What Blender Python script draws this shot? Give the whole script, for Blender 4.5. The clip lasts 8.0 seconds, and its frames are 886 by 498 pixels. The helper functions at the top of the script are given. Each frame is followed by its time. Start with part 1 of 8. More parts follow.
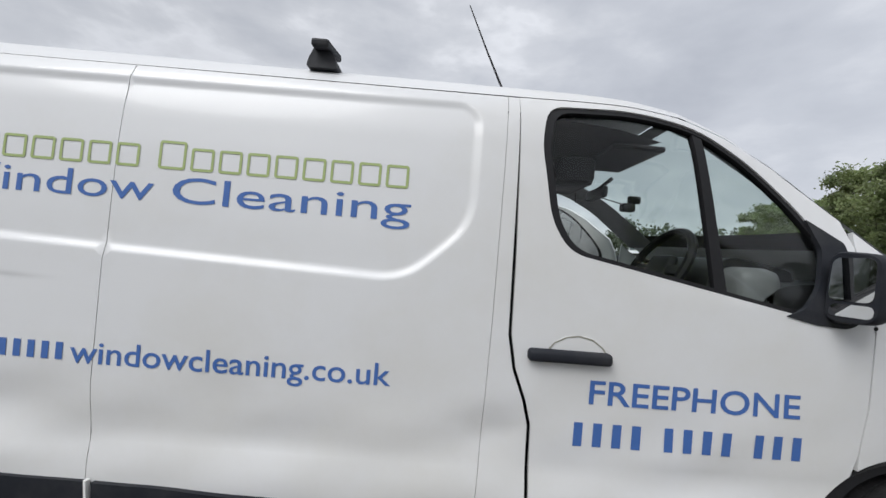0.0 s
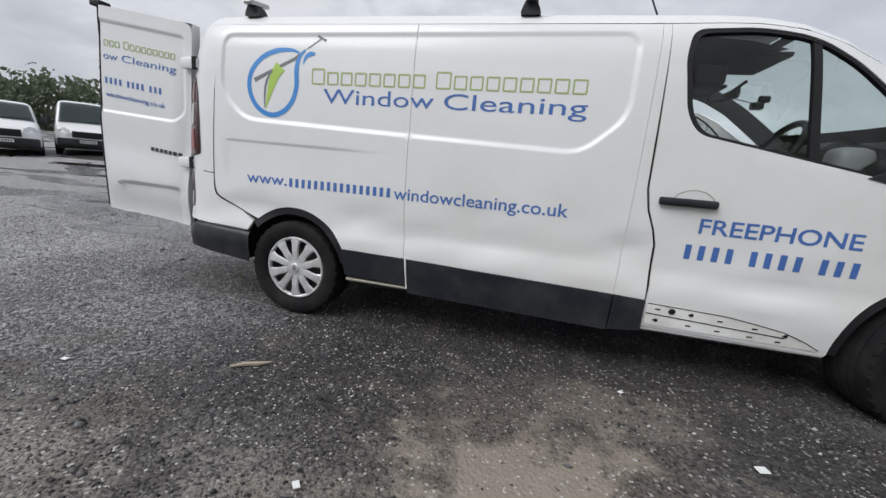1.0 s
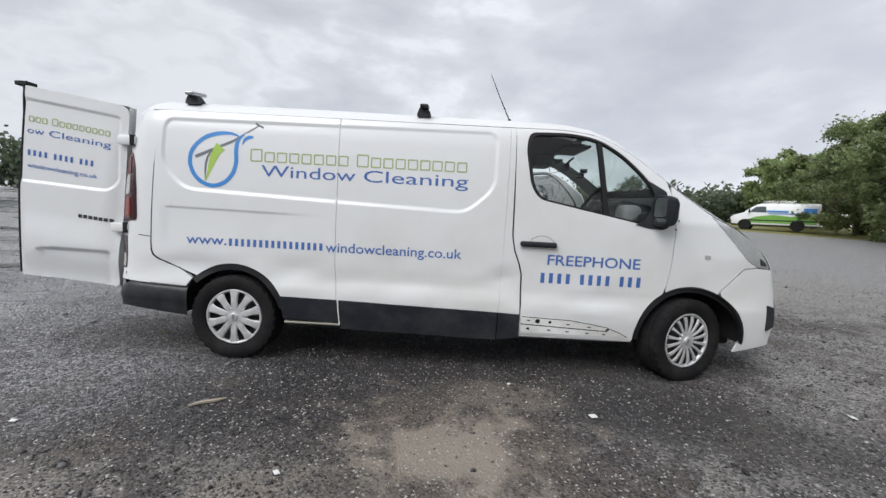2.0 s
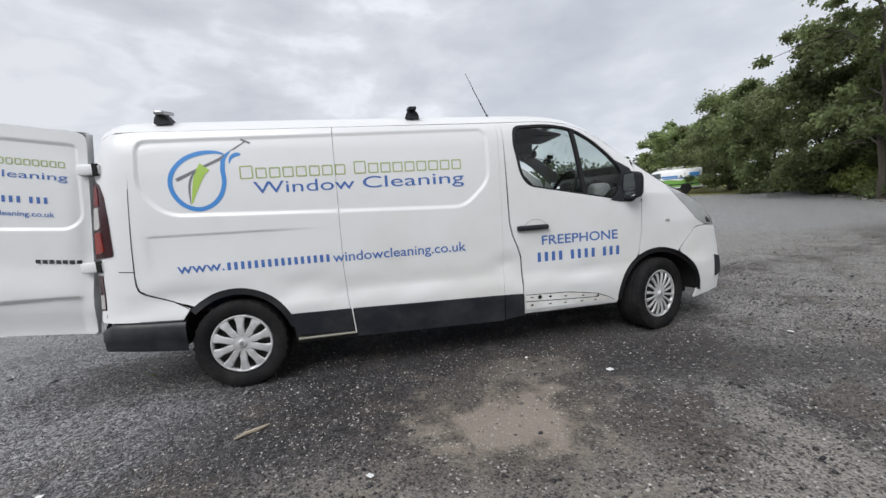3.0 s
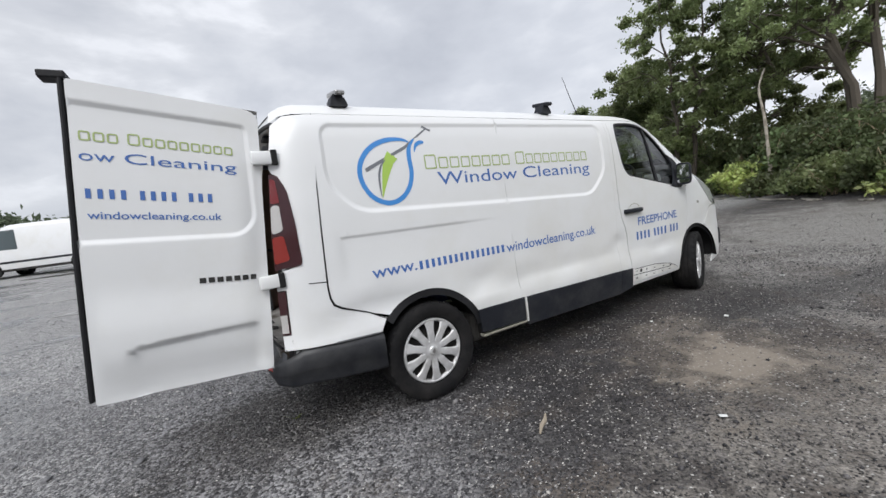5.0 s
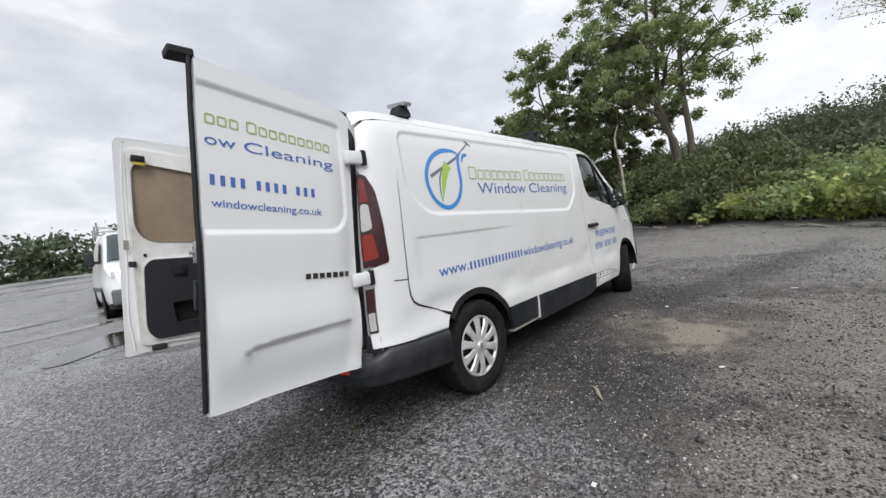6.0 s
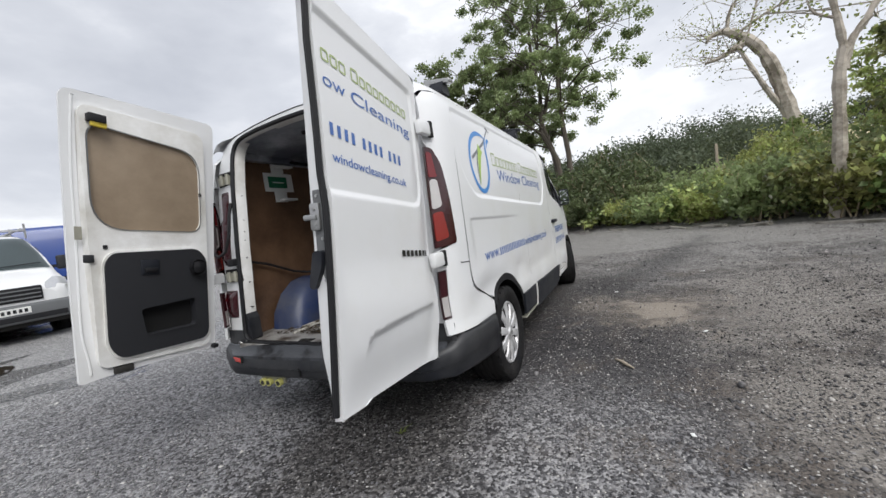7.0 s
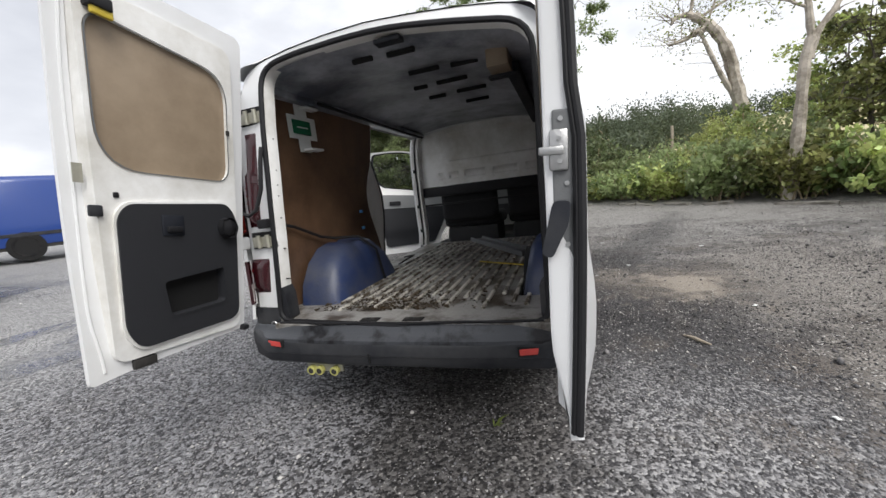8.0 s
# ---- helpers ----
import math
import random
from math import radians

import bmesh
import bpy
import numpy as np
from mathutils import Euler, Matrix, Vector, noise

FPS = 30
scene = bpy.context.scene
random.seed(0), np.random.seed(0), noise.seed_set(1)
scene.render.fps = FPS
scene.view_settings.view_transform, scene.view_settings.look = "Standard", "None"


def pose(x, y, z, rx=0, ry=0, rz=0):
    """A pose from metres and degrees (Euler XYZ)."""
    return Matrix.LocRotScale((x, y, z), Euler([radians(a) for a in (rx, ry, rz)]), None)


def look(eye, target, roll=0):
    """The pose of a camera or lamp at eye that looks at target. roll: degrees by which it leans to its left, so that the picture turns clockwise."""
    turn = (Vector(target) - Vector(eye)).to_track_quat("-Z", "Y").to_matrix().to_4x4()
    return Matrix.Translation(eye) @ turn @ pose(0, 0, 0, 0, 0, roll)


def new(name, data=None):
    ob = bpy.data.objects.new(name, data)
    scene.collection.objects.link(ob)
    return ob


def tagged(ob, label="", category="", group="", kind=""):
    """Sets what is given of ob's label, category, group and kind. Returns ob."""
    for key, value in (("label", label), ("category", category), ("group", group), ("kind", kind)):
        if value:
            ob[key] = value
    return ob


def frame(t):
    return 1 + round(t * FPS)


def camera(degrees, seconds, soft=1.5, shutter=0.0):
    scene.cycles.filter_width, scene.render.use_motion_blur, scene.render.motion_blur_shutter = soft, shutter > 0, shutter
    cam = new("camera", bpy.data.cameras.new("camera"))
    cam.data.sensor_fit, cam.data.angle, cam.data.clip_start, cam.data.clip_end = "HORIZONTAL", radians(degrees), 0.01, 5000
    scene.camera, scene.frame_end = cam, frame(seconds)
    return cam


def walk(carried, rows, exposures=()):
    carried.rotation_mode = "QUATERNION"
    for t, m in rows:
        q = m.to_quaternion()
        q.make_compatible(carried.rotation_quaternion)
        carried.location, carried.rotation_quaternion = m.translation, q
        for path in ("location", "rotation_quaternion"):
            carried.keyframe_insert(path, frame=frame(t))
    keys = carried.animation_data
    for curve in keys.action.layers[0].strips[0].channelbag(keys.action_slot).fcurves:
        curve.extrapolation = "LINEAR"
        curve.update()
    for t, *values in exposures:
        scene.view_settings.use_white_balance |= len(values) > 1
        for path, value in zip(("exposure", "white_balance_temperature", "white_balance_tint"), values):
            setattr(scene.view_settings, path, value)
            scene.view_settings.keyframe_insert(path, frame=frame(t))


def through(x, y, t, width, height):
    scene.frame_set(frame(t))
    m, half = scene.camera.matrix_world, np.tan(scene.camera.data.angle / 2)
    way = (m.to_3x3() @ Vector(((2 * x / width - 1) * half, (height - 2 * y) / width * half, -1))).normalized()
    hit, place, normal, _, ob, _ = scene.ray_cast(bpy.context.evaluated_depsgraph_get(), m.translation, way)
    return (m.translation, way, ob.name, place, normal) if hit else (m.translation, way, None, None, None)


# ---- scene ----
cam = camera(98.8, 8.0)
PATH = [
    (0, (1.841, -2.175, 1.304), (1.867, -0.175, 1.329), 4.6),
    (0.5, (1.623, -2.653, 1.178), (1.373, -0.671, 1.087), 4.1),
    (1, (1.544, -3.134, 1.074), (1.102, -1.228, 0.659), 4.9),
    (1.5, (1.669, -3.467, 1.169), (1.628, -1.48, 0.944), 4.1),
    (1.7, (1.652, -3.615, 1.179), (1.637, -1.624, 0.993), 3.5),
    (2.8, (1.153, -3.908, 1.151), (1.37, -1.926, 0.988), -2.4),
    (3, (0.999, -3.862, 1.176), (1.36, -1.904, 0.986), -3.9),
    (3.5, (0.538, -3.648, 1.155), (1.124, -1.744, 0.979), -6.2),
    (4, (-0.045, -3.521, 1.185), (0.673, -1.663, 1.008), -6.5),
    (4.5, (-0.535, -3.338, 1.189), (0.328, -1.541, 1.026), -7.5),
    (5, (-1.126, -3.098, 1.185), (-0.104, -1.387, 1.019), -7.7),
    (5.2, (-1.339, -3.021, 1.195), (-0.234, -1.363, 1.027), -7.5),
    (6.3, (-2.279, -2.387, 1.109), (-0.673, -1.197, 1.047), -8.4),
    (6.5, (-2.362, -2.242, 1.088), (-0.684, -1.156, 1.021), -8.6),
    (7, (-2.553, -1.726, 1.11), (-0.754, -0.859, 1.006), -8.7),
    (7.5, (-2.672, -1.309, 1.155), (-0.808, -0.602, 0.992), -8.5),
    (7.8, (-2.591, -1.046, 1.157), (-0.722, -0.395, 0.869), -7.8),
    (8, (-2.502, -0.862, 1.146), (-0.625, -0.235, 0.86), -6.8),
]
# stops, white balance
EXPOSURES = [(0, 0.05, 6200, 10), (1.0, 0.08, 6200, 10), (2.0, 0.2, 6200, 10), (3.5, 0.18, 6200, 10), (5.0, 0.24, 6230, 10), (6.5, 0.28, 6280, 10), (7.3, 0.38, 6320, 10), (8.0, 0.60, 6420, 10)]
walk(cam, [(t, look(eye, target, roll)) for t, eye, target, roll in PATH], EXPOSURES)

# ---- world, light ----
from mathutils import geometry

world = bpy.data.worlds.new("sky")
scene.world = world
world.use_nodes = True


def build_sky():
    nt = world.node_tree
    n, l = nt.nodes, nt.links
    n.clear()
    out, bg = n.new("ShaderNodeOutputWorld"), n.new("ShaderNodeBackground")
    sky = n.new("ShaderNodeTexSky")
    sky.sky_type, sky.sun_disc = "NISHITA", False
    sky.sun_elevation, sky.sun_rotation = radians(48), radians(160)
    sky.altitude, sky.air_density, sky.dust_density = 50, 1.0, 2.0
    co, mp = n.new("ShaderNodeTexCoord"), n.new("ShaderNodeMapping")
    mp.inputs["Scale"].default_value = (1.0, 1.0, 2.2)
    mp.inputs["Location"].default_value = (0.35, 0.2, 0.1)
    l.new(co.outputs["Generated"], mp.inputs[0])
    big, fine = n.new("ShaderNodeTexNoise"), n.new("ShaderNodeTexNoise")
    for k, sc, det, ro, di in ((big, 1.7, 7, 0.5, 0.25), (fine, 6.5, 6, 0.55, 0.2)):
        k.inputs["Scale"].default_value, k.inputs["Detail"].default_value = sc, det
        k.inputs["Roughness"].default_value, k.inputs["Distortion"].default_value = ro, di
        l.new(mp.outputs[0], k.inputs[0])
    mixn = n.new("ShaderNodeMix")
    mixn.inputs[0].default_value = 0.28
    l.new(big.outputs[0], mixn.inputs[2]), l.new(fine.outputs[0], mixn.inputs[3])
    ramp = n.new("ShaderNodeValToRGB")
    ramp.color_ramp.interpolation = "LINEAR"
    els = ramp.color_ramp.elements
    els[0].position, els[0].color = 0.27, (5.9, 6.05, 6.5, 1)
    els[1].position, els[1].color = 0.64, (10.4, 10.35, 10.45, 1)
    for pos, c in ((0.43, (7.3, 7.42, 7.8, 1)), (0.51, (8.7, 8.75, 9.0, 1)), (0.555, (10.4, 10.4, 10.6, 1)), (0.60, (9.4, 9.4, 9.6, 1))):
        els.new(pos).color = c
    l.new(mixn.outputs[0], ramp.inputs[0])
    cover = n.new("ShaderNodeMix")
    cover.data_type = "RGBA"
    cover.inputs[0].default_value = 0.93
    l.new(sky.outputs[0], cover.inputs[6]), l.new(ramp.outputs[0], cover.inputs[7])
    l.new(cover.outputs[2], bg.inputs[0])
    sx, mrx = n.new("ShaderNodeSeparateXYZ"), n.new("ShaderNodeMapRange")
    l.new(co.outputs["Generated"], sx.inputs[0]), l.new(sx.outputs[0], mrx.inputs[0])
    mrx.interpolation_type = "SMOOTHSTEP"
    mrx.inputs[1].default_value, mrx.inputs[2].default_value, mrx.inputs[3].default_value, mrx.inputs[4].default_value = -0.9, 1.0, 0.068, 0.087
    l.new(mrx.outputs[0], bg.inputs[1])
    l.new(bg.outputs[0], out.inputs[0])


build_sky()
sun = new("sun", bpy.data.lights.new("sun", "SUN"))
sun.data.energy, sun.data.angle, sun.data.color = 2.3, radians(40), (1.0, 0.97, 0.92)
sun.matrix_world = look((-15, -17, 25), (0, 0, 0))


# ---- materials ----
def material(name, base, rough=0.6, metal=0.0, coat=0.0, var=0.12, scale=8.0, fine=60.0, bump=0.15, second=None, amount=0.5, edge=0.12, second_rough=None, island=0.0, tilt=0.02, spec=0.5):
    """Principled surface, varied at two scales; second: the colour of stains or patches, whose share is amount."""
    m = bpy.data.materials.new(name)
    m.use_nodes = True
    nt = m.node_tree
    n, l = nt.nodes, nt.links
    b = n["Principled BSDF"]
    b.inputs["Roughness"].default_value, b.inputs["Metallic"].default_value = rough, metal
    b.inputs["Coat Weight"].default_value, b.inputs["Coat Roughness"].default_value = coat, 0.08
    b.inputs["Specular IOR Level"].default_value = spec
    co = n.new("ShaderNodeTexCoord")
    n1, n2 = n.new("ShaderNodeTexNoise"), n.new("ShaderNodeTexNoise")
    for k, sc, det in ((n1, scale, 5), (n2, fine, 4)):
        k.inputs["Scale"].default_value, k.inputs["Detail"].default_value = sc, det
        l.new(co.outputs["Object"], k.inputs[0])
    base = (*base, 1)
    mix1 = n.new("ShaderNodeMix")
    mix1.data_type = "RGBA"
    mix1.inputs[6].default_value = [c * (1 - var) for c in base[:3]] + [1]
    mix1.inputs[7].default_value = [min(1, c * (1 + var)) for c in base[:3]] + [1]
    mul = n.new("ShaderNodeMath")
    mul.operation = "ADD"
    half = n.new("ShaderNodeMath")
    half.operation, half.inputs[1].default_value = "MULTIPLY", 0.5
    l.new(n1.outputs[0], mul.inputs[0]), l.new(n2.outputs[0], mul.inputs[1]), l.new(mul.outputs[0], half.inputs[0])
    l.new(half.outputs[0], mix1.inputs[0])
    col = mix1.outputs[2]
    if second:
        n3, mr, mx = n.new("ShaderNodeTexNoise"), n.new("ShaderNodeMapRange"), n.new("ShaderNodeMix")
        n3.inputs["Scale"].default_value, n3.inputs["Detail"].default_value, n3.inputs["Roughness"].default_value = scale * 0.6, 8, 0.65
        l.new(co.outputs["Object"], n3.inputs[0])
        mid = 0.62 - 0.24 * amount
        mr.inputs[1].default_value, mr.inputs[2].default_value = mid - edge / 2, mid + edge / 2
        l.new(n3.outputs[0], mr.inputs[0])
        mx.data_type = "RGBA"
        mx.inputs[7].default_value = (*second, 1)
        l.new(mr.outputs[0], mx.inputs[0]), l.new(col, mx.inputs[6])
        col = mx.outputs[2]
        if second_rough is not None:
            rr = n.new("ShaderNodeMapRange")
            rr.inputs[3].default_value, rr.inputs[4].default_value = rough, second_rough
            l.new(mr.outputs[0], rr.inputs[0]), l.new(rr.outputs[0], b.inputs["Roughness"])
    if island:
        geo, hs = n.new("ShaderNodeNewGeometry"), n.new("ShaderNodeHueSaturation")
        info, addr = n.new("ShaderNodeObjectInfo"), n.new("ShaderNodeMath")
        addr.operation = "ADD"
        l.new(geo.outputs["Random Per Island"], addr.inputs[0]), l.new(info.outputs["Random"], addr.inputs[1])
        mv, mh = n.new("ShaderNodeMapRange"), n.new("ShaderNodeMapRange")
        mv.inputs[2].default_value, mv.inputs[3].default_value, mv.inputs[4].default_value = 2.0, 1 - island, 1 + island
        mh.inputs[2].default_value, mh.inputs[3].default_value, mh.inputs[4].default_value = 2.0, 0.5 - tilt, 0.5 + tilt
        l.new(addr.outputs[0], mv.inputs[0]), l.new(addr.outputs[0], mh.inputs[0])
        l.new(mv.outputs[0], hs.inputs["Value"]), l.new(mh.outputs[0], hs.inputs["Hue"]), l.new(col, hs.inputs["Color"])
        col = hs.outputs[0]
    l.new(col, b.inputs["Base Color"])
    if bump:
        bp = n.new("ShaderNodeBump")
        bp.inputs["Strength"].default_value, bp.inputs["Distance"].default_value = bump, 0.02
        l.new(n2.outputs[0], bp.inputs["Height"]), l.new(bp.outputs[0], b.inputs["Normal"])
    return m


def glass(name, tint, gloss=0.9):
    m = bpy.data.materials.new(name)
    m.use_nodes = True
    nt = m.node_tree
    n, l = nt.nodes, nt.links
    out = n["Material Output"]
    n.remove(n["Principled BSDF"])
    tr, gl, mx, fr, mu = (n.new("ShaderNode" + k) for k in ("BsdfTransparent", "BsdfGlossy", "MixShader", "Fresnel", "Math"))
    tr.inputs[0].default_value = (*tint, 1)
    gl.inputs["Roughness"].default_value = 0.03
    fr.inputs[0].default_value = 1.5
    mu.operation, mu.inputs[1].default_value = "MULTIPLY", gloss
    l.new(fr.outputs[0], mu.inputs[0]), l.new(mu.outputs[0], mx.inputs[0])
    l.new(tr.outputs[0], mx.inputs[1]), l.new(gl.outputs[0], mx.inputs[2]), l.new(mx.outputs[0], out.inputs[0])
    return m


def leafy(name, base, through=0.4, **kw):
    """Leaves: a varied surface that also lets light through."""
    m = material(name, base, **kw)
    n, l = m.node_tree.nodes, m.node_tree.links
    b, out = n["Principled BSDF"], n["Material Output"]
    tl, mx = n.new("ShaderNodeBsdfTranslucent"), n.new("ShaderNodeMixShader")
    mx.inputs[0].default_value = through
    l.new(b.inputs["Base Color"].links[0].from_socket, tl.inputs[0])
    l.new(b.outputs[0], mx.inputs[1]), l.new(tl.outputs[0], mx.inputs[2]), l.new(mx.outputs[0], out.inputs[0])
    return m


def plain(name, base, rough=0.5, metal=0.0, **kw):
    return material(name, base, rough, metal, var=0.06, bump=0.04, **kw)


WHITE = material("white_paint", (0.725, 0.732, 0.742), 0.34, coat=0.25, var=0.025, scale=1.3, fine=9, bump=0.0, second=(0.66, 0.655, 0.63), amount=0.08, edge=0.25)
WHITE_IN = material("white_inner_paint", (0.86, 0.86, 0.85), 0.45, var=0.06, scale=3, fine=25, bump=0.05, second=(0.5, 0.48, 0.43), amount=0.2, edge=0.3)
TRIM = material("black_trim_plastic", (0.014, 0.016, 0.022), 0.6, var=0.3, scale=5, fine=300, bump=0.08, second=(0.05, 0.05, 0.052), amount=0.12, edge=0.3, spec=0.3)
BUMPER = material("bumper_plastic", (0.012, 0.0135, 0.018), 0.45, var=0.25, scale=4, fine=200, bump=0.08, second=(0.06, 0.06, 0.062), amount=0.2, edge=0.3, spec=0.4)
STEP = material("dusty_step_plastic", (0.060, 0.064, 0.073), 0.42, var=0.3, scale=5, fine=140, bump=0.12, second=(0.009, 0.009, 0.011), amount=0.40, edge=0.10, spec=0.4)
RUBBER = plain("rubber", (0.012, 0.012, 0.014), 0.6, spec=0.3)
DARK = plain("dark_gap", (0.006, 0.006, 0.0065), 0.9)
TYRE = material("tyre_rubber", (0.009, 0.009, 0.010), 0.75, var=0.25, scale=6, fine=90, bump=0.2, second=(0.03, 0.028, 0.027), amount=0.12, edge=0.3, spec=0.18)
ALLOY = material("silver_plastic", (0.68, 0.68, 0.69), 0.35, 0.35, var=0.06, scale=9, fine=50, bump=0.02, second=(0.3, 0.29, 0.28), amount=0.12, edge=0.3)
STEEL = material("worn_steel", (0.42, 0.42, 0.42), 0.38, 0.9, var=0.15, scale=20, fine=80, bump=0.1)
RUSTY = material("dirty_underbody", (0.03, 0.028, 0.026), 0.85, var=0.3, scale=6, fine=40, bump=0.3)
BLUE_INK = plain("blue_vinyl", (0.062, 0.145, 0.41), 0.4)
GREEN_INK = plain("olive_green_vinyl", (0.36, 0.44, 0.18), 0.4)
SKY_INK = plain("sky_blue_vinyl", (0.06, 0.25, 0.62), 0.4)
LIME_INK = plain("lime_vinyl", (0.38, 0.56, 0.10), 0.4)
GREY_INK = plain("grey_vinyl", (0.17, 0.18, 0.20), 0.4)
CHROME_DARK = plain("dark_chrome", (0.10, 0.10, 0.10), 0.25, 0.8)
RED_LENS = material("red_lamp_lens", (0.15, 0.010, 0.013), 0.12, coat=0.6, var=0.2, scale=12, fine=180, bump=0.15)
DEEP_LENS = material("dark_red_lens", (0.036, 0.005, 0.008), 0.12, coat=0.6, var=0.2, scale=12, fine=180, bump=0.1)
ORANGE_LENS = material("bright_red_lens", (0.22, 0.020, 0.014), 0.15, coat=0.5, var=0.15, scale=14, fine=160, bump=0.15)
CLEAR_LENS = material("clear_lamp_lens", (0.55, 0.53, 0.52), 0.12, 0.3, coat=0.6, var=0.15, scale=14, fine=120, bump=0.15)
HEAD_LENS = material("headlamp_lens", (0.52, 0.53, 0.55), 0.12, 0.35, coat=0.8, var=0.25, scale=9, fine=40, bump=0.12)
REFLECTOR = material("red_reflector", (0.62, 0.06, 0.05), 0.2, coat=0.4, var=0.2, scale=30, fine=200, bump=0.2)
PLY = material("dirty_plywood", (0.32, 0.25, 0.178), 0.42, var=0.2, scale=4.5, fine=14, bump=0.015, second=(0.21, 0.158, 0.108), amount=0.42, edge=0.3)
PLY_DARK = material("brown_plywood", (0.19, 0.11, 0.065), 0.40, var=0.18, scale=2.5, fine=60, bump=0.1, second=(0.055, 0.03, 0.018), amount=0.45, edge=0.3)
CARD = material("grey_door_card", (0.019, 0.020, 0.024), 0.6, var=0.15, scale=6, fine=260, bump=0.2)
CARGO_FLOOR = material("grimy_cargo_floor", (0.29, 0.283, 0.272), 0.42, var=0.3, scale=6, fine=40, bump=0.3, second=(0.055, 0.042, 0.03), amount=0.40, edge=0.14)
RIB = material("worn_floor_rib", (0.56, 0.54, 0.49), 0.45, 0.1, var=0.4, scale=14, fine=60, bump=0.3, second=(0.10, 0.08, 0.055), amount=0.44, edge=0.08)
BLUE_PLASTIC = material("blue_plastic", (0.020, 0.036, 0.105), 0.45, var=0.15, scale=5, fine=50, bump=0.08, second=(0.075, 0.08, 0.10), amount=0.22, edge=0.3)
HEADLINER = material("grey_headliner", (0.035, 0.036, 0.040), 0.85, var=0.12, scale=4, fine=60, bump=0.1)
CEIL = material("bare_roof_paint", (0.46, 0.48, 0.53), 0.34, var=0.15, scale=3, fine=20, bump=0.06, second=(0.11, 0.12, 0.15), amount=0.42, edge=0.2)
DASH = material("dashboard_plastic", (0.022, 0.023, 0.025), 0.6, var=0.15, scale=8, fine=200, bump=0.12)
DASH_GREY = material("grey_dashboard_plastic", (0.20, 0.205, 0.21), 0.5, var=0.1, scale=8, fine=120, bump=0.06)
FABRIC = material("seat_fabric", (0.016, 0.016, 0.018), 0.9, var=0.2, scale=10, fine=250, bump=0.3)
GLASS = glass("window_glass", (0.80, 0.86, 0.84))
DARK_GLASS = glass("dark_glass", (0.30, 0.34, 0.35))
MIRROR = material("mirror_glass", (0.82, 0.83, 0.84), 0.02, 1.0, var=0.02, bump=0.0)
PLASTIC_WHITE = plain("white_plastic", (0.72, 0.73, 0.72), 0.45)
SIGN_GREEN = plain("green_sign", (0.01, 0.13, 0.06), 0.45)
YELLOW = plain("yellow_plastic", (0.62, 0.47, 0.05), 0.5)
YELLOW_GREEN = plain("faded_yellow_plastic", (0.52, 0.50, 0.16), 0.5)
GALV = material("galvanised_plate", (0.38, 0.37, 0.31), 0.5, 0.5, var=0.2, scale=14, fine=80, bump=0.1)
DRY_WOOD = material("weathered_wood", (0.36, 0.31, 0.24), 0.8, var=0.25, scale=14, fine=90, bump=0.3)
BLUE_PAINT = material("blue_van_paint", (0.013, 0.046, 0.22), 0.3, coat=0.4, var=0.06, scale=2, fine=15, bump=0.0)
GREY_BUMPER = material("grey_bumper_plastic", (0.12, 0.125, 0.13), 0.6, var=0.12, scale=6, fine=100, bump=0.08)
PLATE_W = plain("number_plate_white", (0.7, 0.7, 0.68), 0.4)


# ---- tools ----
def mesh_of(name, verts, faces, mat, smooth=True, normals=None, mats=None, slots=None):
    me = bpy.data.meshes.new(name)
    me.from_pydata([tuple(map(float, v)) for v in verts], [], [tuple(int(i) for i in f) for f in faces])
    for m in (mats or [mat]):
        me.materials.append(m)
    if slots is not None:
        me.polygons.foreach_set("material_index", np.array(slots, dtype=np.int32))
    me.polygons.foreach_set("use_smooth", np.full(len(me.polygons), smooth))
    me.update()
    if normals is not None:
        me.normals_split_custom_set_from_vertices([tuple(map(float, v)) for v in normals])
    return me


def hang(name, me, parent, label=""):
    ob = new(name, me)
    if parent is not None:
        ob.parent = parent
    return tagged(ob, label)


def part(name, bm, mat, parent, label="", smooth=False):
    """A bmesh as one mesh object under a thing or under a part."""
    bmesh.ops.recalc_face_normals(bm, faces=bm.faces)
    me = bpy.data.meshes.new(name)
    bm.to_mesh(me)
    bm.free()
    for m in (mat if isinstance(mat, (list, tuple)) else [mat]):
        me.materials.append(m)
    if smooth:
        me.polygons.foreach_set("use_smooth", np.full(len(me.polygons), True))
        me.set_sharp_from_angle(angle=radians(40))
    return hang(name, me, parent, label)


def thing(name, label, category, m=None, group="", kind=""):
    ob = tagged(new(name), label, category, group, kind)
    ob.empty_display_size = 0.2
    if m is not None:
        ob.matrix_world = m
    return ob


def box(bm, x0, x1, y0, y1, z0, z1, bevel=0.0, m=None, seg=2):
    got = bmesh.ops.create_cube(bm, size=1)["verts"]
    t = Matrix.Translation(((x0 + x1) / 2, (y0 + y1) / 2, (z0 + z1) / 2)) @ Matrix.Diagonal((abs(x1 - x0), abs(y1 - y0), abs(z1 - z0), 1))
    bmesh.ops.transform(bm, matrix=t, verts=got)
    if bevel:
        es = {e for v in got for e in v.link_edges}
        r = bmesh.ops.bevel(bm, geom=list(es), offset=bevel, segments=seg, affect="EDGES", profile=0.5)
        got = list({v for f in r["faces"] for v in f.verts} | {v for v in got if v.is_valid})
    if m is not None:
        bmesh.ops.transform(bm, matrix=m, verts=got)
    return got


